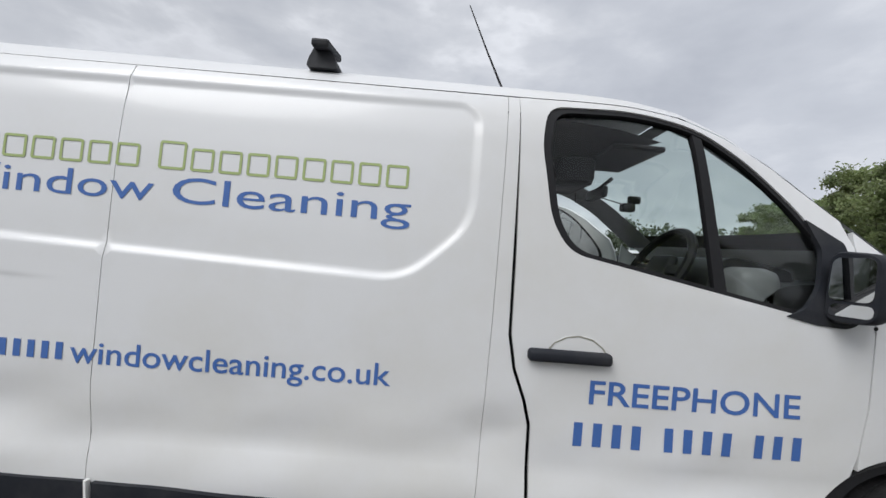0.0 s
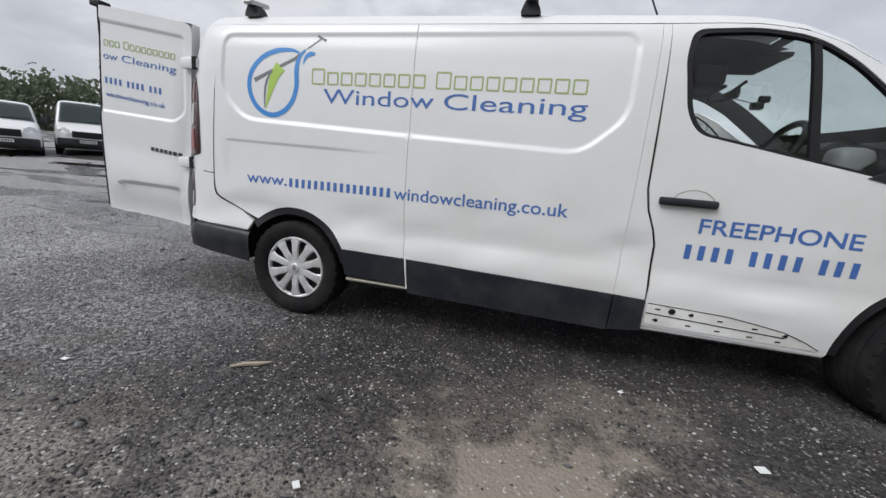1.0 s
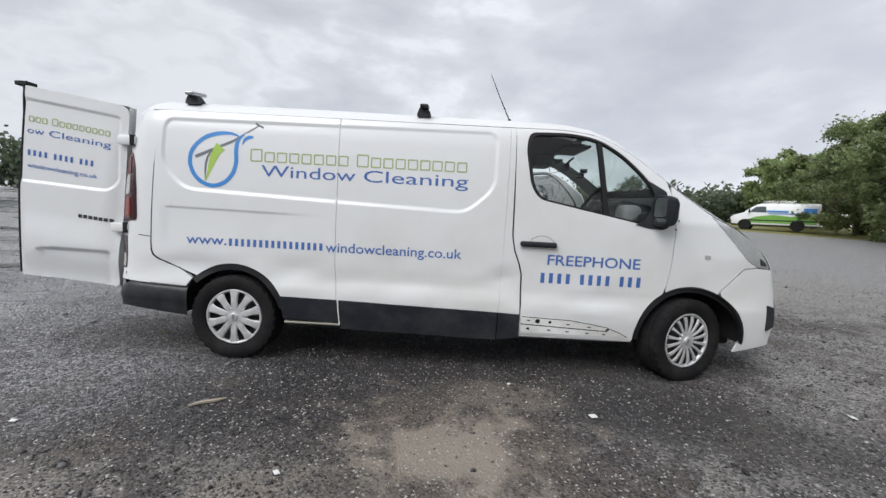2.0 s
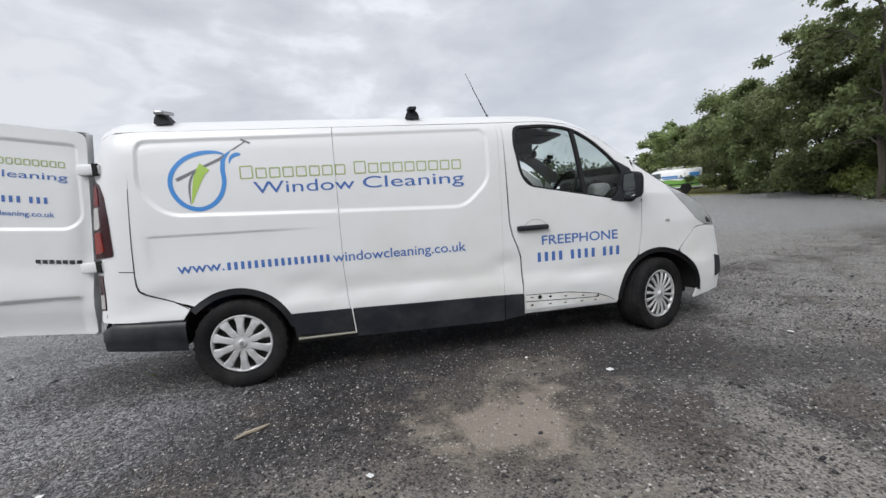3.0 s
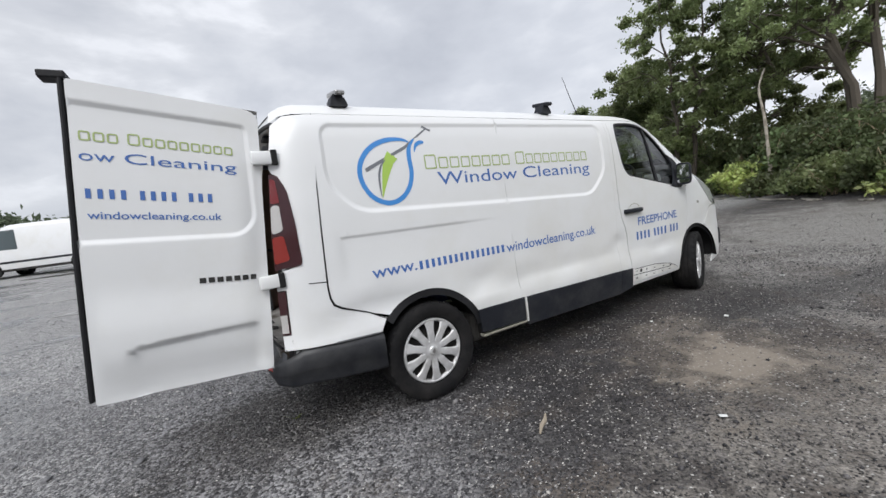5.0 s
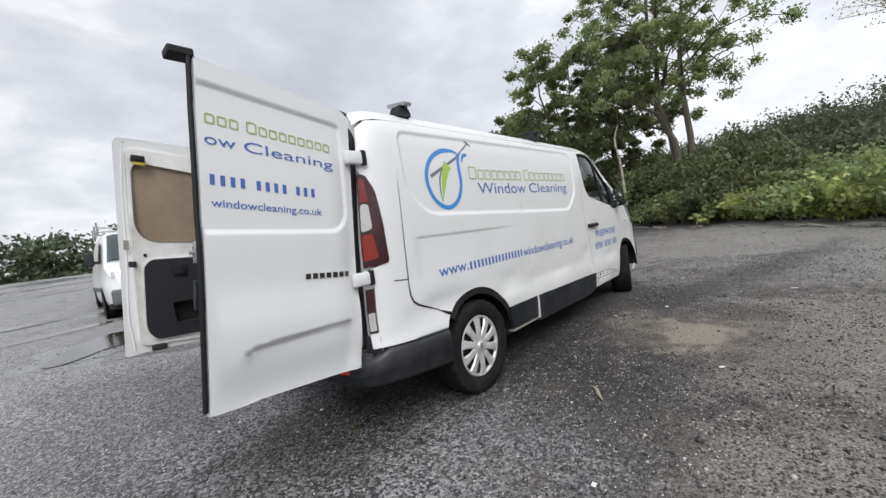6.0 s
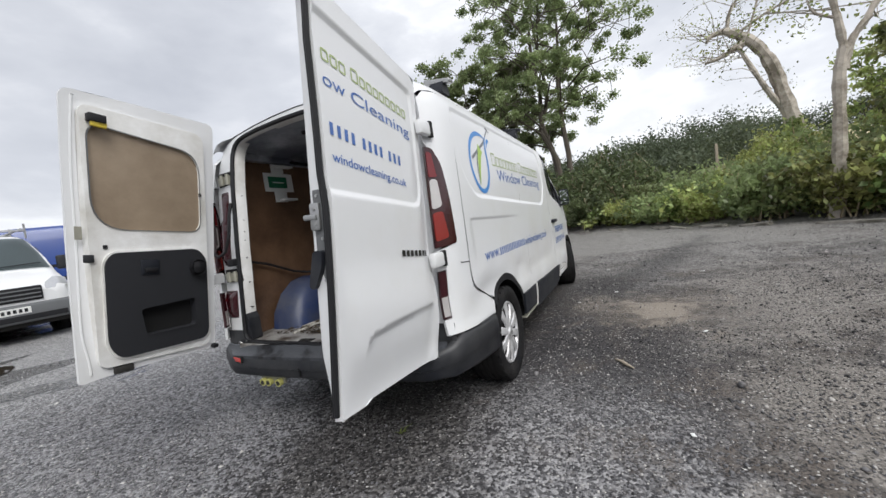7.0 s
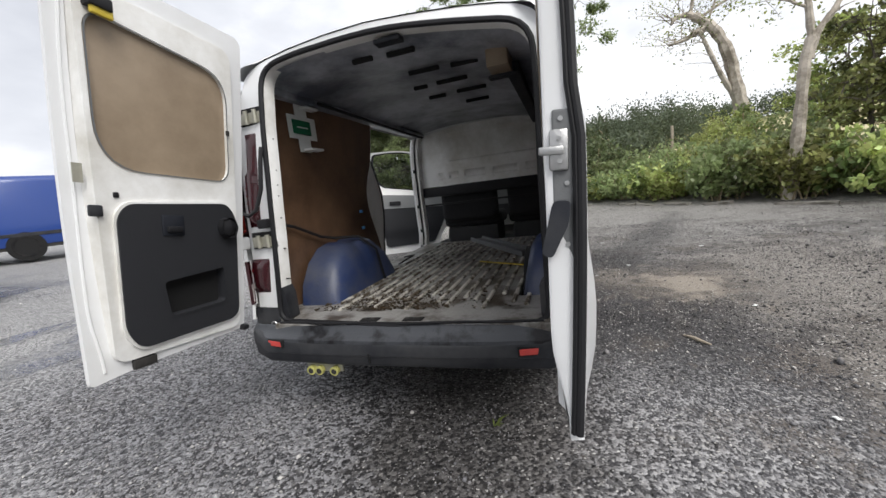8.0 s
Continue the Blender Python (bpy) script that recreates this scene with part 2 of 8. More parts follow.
def prism(bm, pts, to3, depth3):
    """A polygon of 2D points, placed by to3(a, b), with the same polygon moved by depth3 as its back."""
    d = Vector(depth3)
    a = [bm.verts.new(to3(*p)) for p in pts]
    b = [bm.verts.new(Vector(to3(*p)) + d) for p in pts]
    bm.faces.new(a), bm.faces.new(b[::-1])
    for i in range(len(a)):
        j = (i + 1) % len(a)
        bm.faces.new((a[j], a[i], b[i], b[j]))
    return a + b


def rounded(pts, r, n=5):
    """A closed polygon with its corners rounded; r: one radius or one for each corner."""
    out, k = [], len(pts)
    for i in range(k):
        p, a, b = Vector(pts[i]), Vector(pts[i - 1]), Vector(pts[(i + 1) % k])
        rr = r[i] if isinstance(r, (list, tuple)) else r
        u, v = (a - p), (b - p)
        rr = min(rr, u.length * 0.48, v.length * 0.48)
        if rr < 1e-4:
            out.append(tuple(p))
            continue
        u, v = p + u.normalized() * rr, p + v.normalized() * rr
        for j in range(n + 1):
            t = j / n
            out.append(tuple((1 - t) ** 2 * u + 2 * t * (1 - t) * p + t * t * v))
    return out


def dense(pts, step):
    out = []
    for i in range(len(pts)):
        a, b = Vector(pts[i]), Vector(pts[(i + 1) % len(pts)])
        k = max(1, int((b - a).length / step))
        out += [tuple(a.lerp(b, j / k)) for j in range(k)]
    return out


def inside(px, pz, poly):
    q = np.array(poly)
    x1, z1 = q[:, 0], q[:, 1]
    x2, z2 = np.roll(x1, -1), np.roll(z1, -1)
    px, pz = np.asarray(px, float)[..., None], np.asarray(pz, float)[..., None]
    cross = (z1 > pz) != (z2 > pz)
    with np.errstate(divide="ignore", invalid="ignore"):
        xi = x1 + (pz - z1) * (x2 - x1) / np.where(z2 == z1, 1e-9, z2 - z1)
    return (np.sum(cross & (px < xi), axis=-1) % 2) == 1


def dist(px, pz, poly, closed=True):
    q = np.array(poly)
    a, b = (q, np.roll(q, -1, axis=0)) if closed else (q[:-1], q[1:])
    p = np.stack([np.asarray(px, float), np.asarray(pz, float)], -1)[..., None, :]
    ab = b - a
    t = np.clip(np.sum((p - a) * ab, -1) / np.maximum(np.sum(ab * ab, -1), 1e-12), 0, 1)
    return np.min(np.linalg.norm(p - (a + t[..., None] * ab), axis=-1), axis=-1)


def step01(t):
    t = np.clip(t, 0, 1)
    return t * t * (3 - 2 * t)


def fill(outline, holes=(), step=0.06, extra=(), avoid=None):
    """Triangles that fill a 2D outline less its holes, with a loose grid of points inside: points and faces."""
    loops = [dense(o, step) for o in (outline, *holes)]
    pts, edges = [], []
    for lo in loops:
        s = len(pts)
        pts += lo
        edges += [(s + i, s + (i + 1) % len(lo)) for i in range(len(lo))]
    q = np.array(outline)
    gx, gz = np.meshgrid(np.arange(q[:, 0].min(), q[:, 0].max(), step), np.arange(q[:, 1].min(), q[:, 1].max(), step))
    g = np.stack([gx.ravel(), gz.ravel()], -1)
    if avoid is not None:
        g = g[dist(g[:, 0], g[:, 1], avoid) > 0.045]
    m = np.full(len(g), step * 0.3)
    if len(extra):
        g = np.concatenate([g, np.array(extra)])
        m = np.concatenate([m, np.full(len(extra), 0.004)])
    ok = inside(g[:, 0], g[:, 1], outline) & (dist(g[:, 0], g[:, 1], outline) > m)
    for h in holes:
        ok &= ~inside(g[:, 0], g[:, 1], h) & (dist(g[:, 0], g[:, 1], h) > m)
    pts += [tuple(v) for v in g[ok]]
    v, _, f, *_ = geometry.delaunay_2d_cdt([Vector(p) for p in pts], edges, [], 0, 1e-6)
    v = np.array([tuple(p) for p in v])
    f = np.array([tuple(t) for t in f])
    c = v[f].mean(axis=1)
    ok = inside(c[:, 0], c[:, 1], outline)
    for h in holes:
        ok &= ~inside(c[:, 0], c[:, 1], h)
    return v, f[ok]


def lip_points(poly, offsets, gap=0.022):
    """Points along a polygon, and along lines beside it, inward positive."""
    q = np.array(dense(poly, gap))
    t = np.roll(q, -1, axis=0) - np.roll(q, 1, axis=0)
    t /= np.maximum(np.linalg.norm(t, axis=1), 1e-9)[:, None]
    nrm = np.stack([-t[:, 1], t[:, 0]], -1)
    test = q + nrm * 0.004
    if inside(test[:, 0], test[:, 1], poly).mean() < 0.5:
        nrm = -nrm
    return [tuple(p) for s in offsets for p in q + nrm * s]


def skin(name, surf, outline, holes, mat, parent, step=0.06, extra=(), rim=0.016, label="", lift=0.0, flip=False, avoid=None):
    """A panel on the surface surf(a, b) -> points (n, 3): filled outline, true normals, and a turned-in rim."""
    v, f = fill(outline, holes, step, extra, avoid)
    e = 1e-3
    P = surf(v[:, 0], v[:, 1])
    nn = np.cross(surf(v[:, 0] + e, v[:, 1]) - surf(v[:, 0] - e, v[:, 1]), surf(v[:, 0], v[:, 1] + e) - surf(v[:, 0], v[:, 1] - e))
    nn /= np.maximum(np.linalg.norm(nn, axis=1), 1e-12)[:, None]
    if flip:
        nn = -nn
    P = P + nn * lift
    tri = P[f]
    fn = np.cross(tri[:, 1] - tri[:, 0], tri[:, 2] - tri[:, 0])
    bad = np.sum(fn * nn[f[:, 0]], axis=1) < 0
    f[bad] = f[bad][:, ::-1]
    verts, norms, faces = list(P), list(nn), [tuple(t) for t in f]
    if rim:
        seen = {}
        for t in faces:
            for i in range(3):
                a, b = t[i], t[(i + 1) % 3]
                seen[(a, b)] = True
        for a, b in list(seen):
            if (b, a) not in seen:
                s = len(verts)
                qa, qb = P[a] - nn[a] * rim, P[b] - nn[b] * rim
                side = np.cross(P[a] - P[b], nn[a])
                side = side / max(np.linalg.norm(side), 1e-9)
                verts += [P[a], P[b], qb, qa]
                norms += [-side] * 4
                faces.append((s + 1, s, s + 3, s + 2))
    return hang(name, mesh_of(name, verts, faces, mat, True, norms), parent, label)


def sheet(name, P, mat, parent, label="", closed=False, smooth=True, angle=None):
    """A grid of points (rows, columns, 3) as a mesh."""
    r, c, _ = P.shape
    idx = np.arange(r * c).reshape(r, c)
    faces = []
    for i in range(r - 1):
        for j in range(c - (0 if closed else 1)):
            k = (j + 1) % c
            faces.append((idx[i, j], idx[i, k], idx[i + 1, k], idx[i + 1, j]))
    me = mesh_of(name, P.reshape(-1, 3), faces, mat, smooth)
    if angle:
        me.set_sharp_from_angle(angle=radians(angle))
    return hang(name, me, parent, label)


def tube(bm, pts, radius, seg=8, cap=True):
    """A round bar along points; radius: one, or one for each point."""
    rings, k = [], len(pts)
    for i, p in enumerate(pts):
        d = (Vector(pts[min(i + 1, k - 1)]) - Vector(pts[max(i - 1, 0)])).normalized()
        u = d.orthogonal().normalized()
        if rings:
            u = (prev - d * prev.dot(d)).normalized()
        prev = u
        w = d.cross(u)
        r = radius[i] if isinstance(radius, (list, tuple)) else radius
        rings.append([bm.verts.new(Vector(p) + (u * math.cos(2 * math.pi * j / seg) + w * math.sin(2 * math.pi * j / seg)) * r) for j in range(seg)])
    for a, b in zip(rings, rings[1:]):
        for j in range(seg):
            bm.faces.new((a[j], a[(j + 1) % seg], b[(j + 1) % seg], b[j]))
    if cap:
        bm.faces.new(rings[0][::-1]), bm.faces.new(rings[-1])


def spin(profile, seg, axis_y=True):
    """Points turned round the y axis: profile of (radius, y)."""
    a = np.linspace(0, 2 * np.pi, seg, endpoint=False)
    p = np.array(profile)
    return np.stack([p[:, :1] * np.cos(a), np.repeat(p[:, 1:2], seg, 1), p[:, :1] * np.sin(a)], -1)


def words(text, width, height, bold=0.0):
    """Filled letters of the built-in font as 2D triangles, stretched to a width and a height of a capital."""
    cu = bpy.data.curves.new("letters", "FONT")
    cu.body, cu.resolution_u, cu.offset = text, 4, bold
    ob = bpy.data.objects.new("letters", cu)
    scene.collection.objects.link(ob)
    bpy.context.view_layer.update()
    me = ob.to_mesh()
    v = np.array([tuple(p.co)[:2] for p in me.vertices])
    f = [tuple(p.vertices) for p in me.polygons]
    ob.to_mesh_clear()
    bpy.data.objects.remove(ob)
    v[:, 0] = (v[:, 0] - v[:, 0].min()) / (v[:, 0].max() - v[:, 0].min()) * width
    v[:, 1] *= height / 0.729
    return v, f


def decal(name, surf, v, f, mat, parent, label="", lift=0.0016):
    """2D shapes laid on a surface."""
    v = np.array(v)
    e = 1e-3
    nn = np.cross(surf(v[:, 0] + e, v[:, 1]) - surf(v[:, 0] - e, v[:, 1]), surf(v[:, 0], v[:, 1] + e) - surf(v[:, 0], v[:, 1] - e))
    nn /= np.maximum(np.linalg.norm(nn, axis=1), 1e-12)[:, None]
    return hang(name, mesh_of(name, surf(v[:, 0], v[:, 1]) + nn * lift, f, mat, False), parent, label)


def bar2(x0, x1, z0, z1, n=1):
    """A plain upright block as quads, cut in n along x so that it follows a curved panel."""
    xs = np.linspace(x0, x1, n + 1)
    v = [(x, z) for x in xs for z in (z0, z1)]
    return v, [(2 * i, 2 * i + 2, 2 * i + 3, 2 * i + 1) for i in range(n)]


def ring2(x0, x1, z0, z1, w, r=0.02, gap=None):
    """A plain rounded frame."""
    a = rounded([(x0, z0), (x1, z0), (x1, z1), (x0, z1)], r, 4)
    b = rounded([(x0 + w, z0 + w), (x1 - w, z0 + w), (x1 - w, z1 - w), (x0 + w, z1 - w)], max(r - w, 0.002), 4)
    k = len(a)
    return a + b, [(i, (i + 1) % k, k + (i + 1) % k, k + i) for i in range(k)]


def stroke2(pts, w):
    """A flat band along 2D points; w: width at each."""
    L, R = [], []
    for i, p in enumerate(pts):
        a, b = pts[max(i - 1, 0)], pts[min(i + 1, len(pts) - 1)]
        d = Vector((b[0] - a[0], b[1] - a[1])).normalized()
        h = (w[i] if isinstance(w, (list, tuple)) else w) / 2
        L.append((p[0] - d.y * h, p[1] + d.x * h)), R.append((p[0] + d.y * h, p[1] - d.x * h))
    k = len(pts)
    return L + R, [(i, k + i, k + i + 1, i + 1) for i in range(k - 1)]


# ---- the white van: shape ----
_sec = np.array([(0.20, 0.915), (0.30, 0.935), (0.42, 0.952), (0.50, 0.958), (0.57, 0.956), (0.63, 0.944), (0.70, 0.941), (0.85, 0.944), (1.05, 0.946), (1.35, 0.944), (1.58, 0.937), (1.72, 0.925), (1.80, 0.908), (1.86, 0.880), (1.92, 0.83), (2.05, 0.70)])
_z = np.linspace(0.1, 2.1, 801)
_w = np.interp(_z, _sec[:, 0], _sec[:, 1])
_k = np.exp(-0.5 * (np.arange(-16, 17) / 6.0) ** 2)
_w = np.convolve(np.pad(_w, 16, "edge"), _k / _k.sum(), "valid")
_tx = np.array([(-0.87, 0.905), (-0.84, 0.935), (-0.80, 0.962), (-0.74, 0.982), (-0.66, 0.993), (-0.5, 1.0), (2.6, 1.0), (3.1, 0.992), (3.4, 0.98), (3.6, 0.968), (3.8, 0.952), (3.95, 0.932), (4.08, 0.905), (4.2, 0.85), (4.4, 0.7)])
_xx = np.linspace(-1.0, 4.5, 1101)
_t = np.interp(_xx, _tx[:, 0], _tx[:, 1])
_t = np.convolve(np.pad(_t, 16, "edge"), _k / _k.sum(), "valid")

PANEL = rounded([(-0.49, 1.806), (1.91, 1.824), (1.960, 1.765), (1.958, 1.40), (1.742, 1.200), (0.77, 1.228), (-0.365, 1.268), (-0.548, 1.44), (-0.540, 1.755)], [0.04, 0.04, 0.05, 0.10, 0.10, 0.3, 0.10, 0.12, 0.04], 6)
REAR_SEAM = [(-0.565, 1.86), (-0.598, 1.45), (-0.608, 1.10), (-0.612, 0.88), (-0.608, 0.815), (-0.594, 0.776), (-0.555, 0.748), (-0.48, 0.716), (-0.40, 0.683), (-0.30, 0.62)]
B_SEAM = [(2.085, 1.86), (2.092, 1.30), (2.096, 1.06), (2.118, 0.95), (2.158, 0.85), (2.180, 0.77), (2.187, 0.55), (2.187, 0.30)]
ARCH_R, ARCH_F = (0.0, 0.32, 0.418), (3.49, 0.315, 0.428)
# stations of the upper body: edge x, edge z, centre x, centre z
TOPS = np.array([(-0.865, 1.82, -0.90, 1.972), (-0.82, 1.852, -0.83, 1.99), (-0.72, 1.862, -0.72, 1.995), (0.5, 1.862, 0.5, 1.995), (2.07, 1.865, 2.07, 1.985), (2.30, 1.868, 2.34, 1.98), (2.48, 1.866, 2.56, 1.965), (2.66, 1.85, 2.76, 1.935), (2.84, 1.795, 2.97, 1.865), (3.02, 1.70, 3.19, 1.745), (3.2, 1.57, 3.43, 1.59), (3.37, 1.445, 3.63, 1.45), (3.58, 1.312, 3.85, 1.325), (3.80, 1.19, 4.06, 1.185), (3.93, 1.09, 4.20, 1.09), (4.01, 0.99, 4.31, 1.0), (4.06, 0.90, 4.37, 0.9), (4.11, 0.72, 4.42, 0.72), (4.13, 0.5, 4.44, 0.5), (4.11, 0.28, 4.41, 0.28)])


def bumps(x, z):
    """Shallow dents low on the offside."""
    a = np.sin(7.1 * x + 3.0 * z) * np.sin(11.3 * z + 1.7 * x) * 0.5 + np.sin(17 * x - 9 * z + 1) * np.sin(4.2 * x + 19 * z) * 0.35
    low = step01((1.02 - z) / 0.3) * step01((z - 0.42) / 0.1)
    spots = np.exp(-(((x + 0.30) / 0.22) ** 2 + ((z - 0.70) / 0.07) ** 2)) * 0.012 + np.exp(-(((x - 2.75) / 0.35) ** 2 + ((z - 0.60) / 0.06) ** 2)) * 0.009 + np.exp(-(((x - 0.45) / 0.15) ** 2 + ((z - 0.72) / 0.09) ** 2)) * 0.010 + np.exp(-(((x - 2.06) / 0.10) ** 2 + ((z - 0.74) / 0.06) ** 2)) * 0.006 + np.exp(-(((x - 1.3) / 0.5) ** 2 + ((z - 0.66) / 0.05) ** 2)) * 0.005
    return low * a * 0.0070 + spots * 1.5


def half_width(x, z):
    w = np.interp(z, _z, _w) * np.interp(x, _xx, _t)
    return w - 0.24 * np.maximum(z - 1.22, 0) * step01((x - 2.35) / 0.95) - 0.10 * np.maximum(z - 0.95, 0) * step01((x - 3.3) / 0.5)


def pressed(x, z):
    """Depth of the pressed panel, its lower crease and the shelf near the rear wheel."""
    d = dist(x, z, PANEL)
    s = np.where(inside(x, z, PANEL), d, -d)
    lip = 0.012 * step01((s + 0.004) / 0.036)
    shelf = 0.009 * step01((1.150 - 0.012 * x - z) / 0.028) * step01((x + 0.54) / 0.06) * step01((0.72 - x) / 0.55) * step01((z - 0.78) / 0.28)
    return lip + shelf


def raked(x, z):
    """The rear end leans forward towards the roof; the nose is drawn out."""
    return x + (np.interp(z, [0.5, 0.9, 1.2, 1.6, 1.8, 1.9, 1.98], [-0.885, -0.868, -0.85, -0.805, -0.77, -0.74, -0.71]) + 0.862) * step01((-0.45 - x) / 0.41) + 0.13 * np.maximum(x - 3.62, 0)


def offside(x, z):
    x, z = np.asarray(x, float), np.asarray(z, float)
    return np.stack([raked(x, z), -half_width(x, z) + np.where(x < 2.0, pressed(x, z), 0) + bumps(x, z), z], -1)


def nearside(x, z):
    x, z = np.asarray(x, float), np.asarray(z, float)
    return np.stack([raked(x, z), half_width(x, z) - 0.03 - np.where(x < 0.75, pressed(x, z), 0), z], -1)


def edge_top(x):
    return np.interp(x, TOPS[:13, 0], TOPS[:13, 1])


def arc(c, a0, a1, n=18):
    return [(c[0] + c[2] * math.cos(radians(a0 + (a1 - a0) * i / n)), c[1] + c[2] * math.sin(radians(a0 + (a1 - a0) * i / n))) for i in range(n + 1)]


def top_patch(s0, s1, n, back=0.0):
    """Points of the upper body between two stations, from the offside edge over the centre to the nearside edge."""
    k = np.linspace(s0, s1, n)
    st = np.stack([np.interp(k, np.arange(len(TOPS)), TOPS[:, i]) for i in range(4)], -1)
    ye = half_width(st[:, 0], st[:, 1])
    a = np.concatenate([[1.0, 0.975, 0.945, 0.905, 0.85], np.linspace(0.78, 0.0, 9)])
    b = np.interp(a, [0, 0.3, 0.6, 0.78, 0.85, 0.905, 0.945, 0.975, 1], [1.0, 0.965, 0.86, 0.735, 0.655, 0.54, 0.40, 0.22, 0])
    xb = 1 - a ** 2.4
    half = np.stack([st[:, :1] + (st[:, 2:3] - st[:, :1]) * xb, -ye[:, None] * a, st[:, 1:2] + (st[:, 3:] - st[:, 1:2]) * b], -1)
    other = half[:, -2::-1].copy()
    other[..., 1] = -other[..., 1] - 0.03 * np.linspace(0, 1, other.shape[1])[None, :]
    P = np.concatenate([half, other], 1)
    P[..., 0] = raked(P[..., 0], P[..., 2])
    P[..., 2] += 0.045 * np.clip((P[..., 1] + 0.85) / 1.5, 0, 1)
    return P


van = thing("panel_van", "white panel van with blue and green lettering and open rear doors", "van")

# offside panels
skin("rear_side_panel", offside, REAR_SEAM[:-1] + [(-0.282, 0.64)] + arc(ARCH_R, 131, 26) + [(0.7905, 0.505), (0.7705, 0.80), (0.7705, 1.86)], (), WHITE, van, 0.05,
     avoid=PANEL, extra=lip_points(PANEL, (-0.010, -0.003, 0.004, 0.012, 0.020, 0.028, 0.036)) + [(x, 1.15 - 0.012 * x - s) for x in np.arange(-0.5, 0.75, 0.03) for s in (0, 0.014, 0.028)])
skin("middle_side_panel", offside, [(0.7735, 1.86), (0.7735, 0.80), (0.7935, 0.500), (2.018, 0.475), (2.025, 0.64), (2.034, 1.08), (2.040, 1.86)], (), WHITE, van, 0.05,
     avoid=PANEL, extra=lip_points(PANEL, (-0.010, -0.003, 0.004, 0.012, 0.020, 0.028, 0.036)))
skin("pillar_panel", offside, [(2.0415, 1.86), (2.0355, 1.08), (2.0265, 0.64), (2.0195, 0.475), (B_SEAM[-2][0] - 0.006, 0.47)] + [(x - 0.006, z) for x, z in B_SEAM[-3::-1]], (), WHITE, van, 0.05)
LAMP = rounded([(-0.862, 1.535), (-0.825, 1.528), (-0.778, 1.44), (-0.742, 1.25), (-0.728, 1.05), (-0.735, 1.030), (-0.862, 1.018)], [0.0, 0.04, 0.03, 0.05, 0.02, 0.02, 0.0], 4)
skin("rear_quarter_panel", offside, [(-0.855, 1.80), (-0.80, 1.85), (-0.55, 1.86)] + [(x - 0.006, z) for x, z in REAR_SEAM[1:-1]] + [(-0.298, 0.625), (-0.345, 0.552), (-0.60, 0.563), (-0.862, 0.576), (-0.862, 0.655), (-0.82, 0.655), (-0.82, 0.905), (-0.862, 0.905), (-0.862, 1.0)] + LAMP[-3::-1][:-1] + [(-0.862, 1.56)], (), WHITE, van, 0.045)
for nm, surf in (("offside", offside), ("nearside", nearside)):
    fl = nm == "nearside"
    lamp = skin("rear_lamp", surf, LAMP, (), DEEP_LENS, van, 0.04, lift=0.006, label="tall dark red rear lamp cluster", flip=fl)
    skin("brake_lens", surf, rounded([(-0.858, 1.51), (-0.832, 1.50), (-0.815, 1.375), (-0.858, 1.375)], 0.01), (), RED_LENS, lamp, 0.03, lift=0.010, flip=fl)
    skin("reversing_lens", surf, rounded([(-0.858, 1.365), (-0.818, 1.365), (-0.804, 1.225), (-0.858, 1.21)], 0.02), (), CLEAR_LENS, lamp, 0.03, lift=0.011, label="clear lens", flip=fl)
    skin("indicator_lens", surf, rounded([(-0.858, 1.195), (-0.805, 1.20), (-0.785, 1.065), (-0.858, 1.050)], 0.015), (), ORANGE_LENS, lamp, 0.03, lift=0.010, label="bright red lens", flip=fl)
    low = skin("low_rear_lamp", surf, [(-0.862, 0.90), (-0.825, 0.90), (-0.825, 0.66), (-0.862, 0.66)], (), DEEP_LENS, van, 0.03, lift=0.004, label="small red and clear lamp", flip=fl)
    skin("fog_lens", surf, [(-0.860, 0.77), (-0.828, 0.77), (-0.828, 0.67), (-0.860, 0.67)], (), CLEAR_LENS, low, 0.03, lift=0.007, flip=fl)

# nearside: the rear panel, the pillar between sliding door and cab, the wing
skin("rear_side_panel", nearside, [(-0.55, 1.86)] + REAR_SEAM[1:-1] + [(-0.282, 0.64)] + arc(ARCH_R, 131, 26) + [(0.80, 0.458), (0.80, 1.86)], (), WHITE, van, 0.07, flip=True)
skin("rear_quarter_panel", nearside, [(-0.855, 1.80), (-0.80, 1.85), (-0.55, 1.86)] + REAR_SEAM[1:-1] + [(-0.30, 0.62), (-0.345, 0.552), (-0.862, 0.576), (-0.862, 0.655), (-0.82, 0.655), (-0.82, 0.905), (-0.862, 0.905), (-0.862, 1.0)] + LAMP[-3::-1][:-1] + [(-0.862, 1.56)], (), WHITE, van, 0.06, flip=True)
skin("door_header", nearside, [(0.806, 1.87), (0.806, 1.835), (1.93, 1.835), (1.93, 0.45), (2.07, 0.45), (2.07, 1.86)], (), WHITE, van, 0.07, flip=True)
skin("sill_panel", nearside, [(0.42, 0.45), (0.42, 0.28), (3.06, 0.28), (3.06, 0.45)], (), TRIM, van, 0.08, flip=True)

def rear_face(y, z):
    y, z = np.asarray(y, float), np.asarray(z, float)
    return np.stack([np.interp(z, [0.5, 0.9, 1.2, 1.6, 1.8, 1.9, 1.98], [-0.885, -0.868, -0.85, -0.805, -0.77, -0.74, -0.71]) - 0.012 + 0.066 * np.minimum(np.abs(y + 0.015) / 0.85, 1) ** 1.2, y, z], -1)


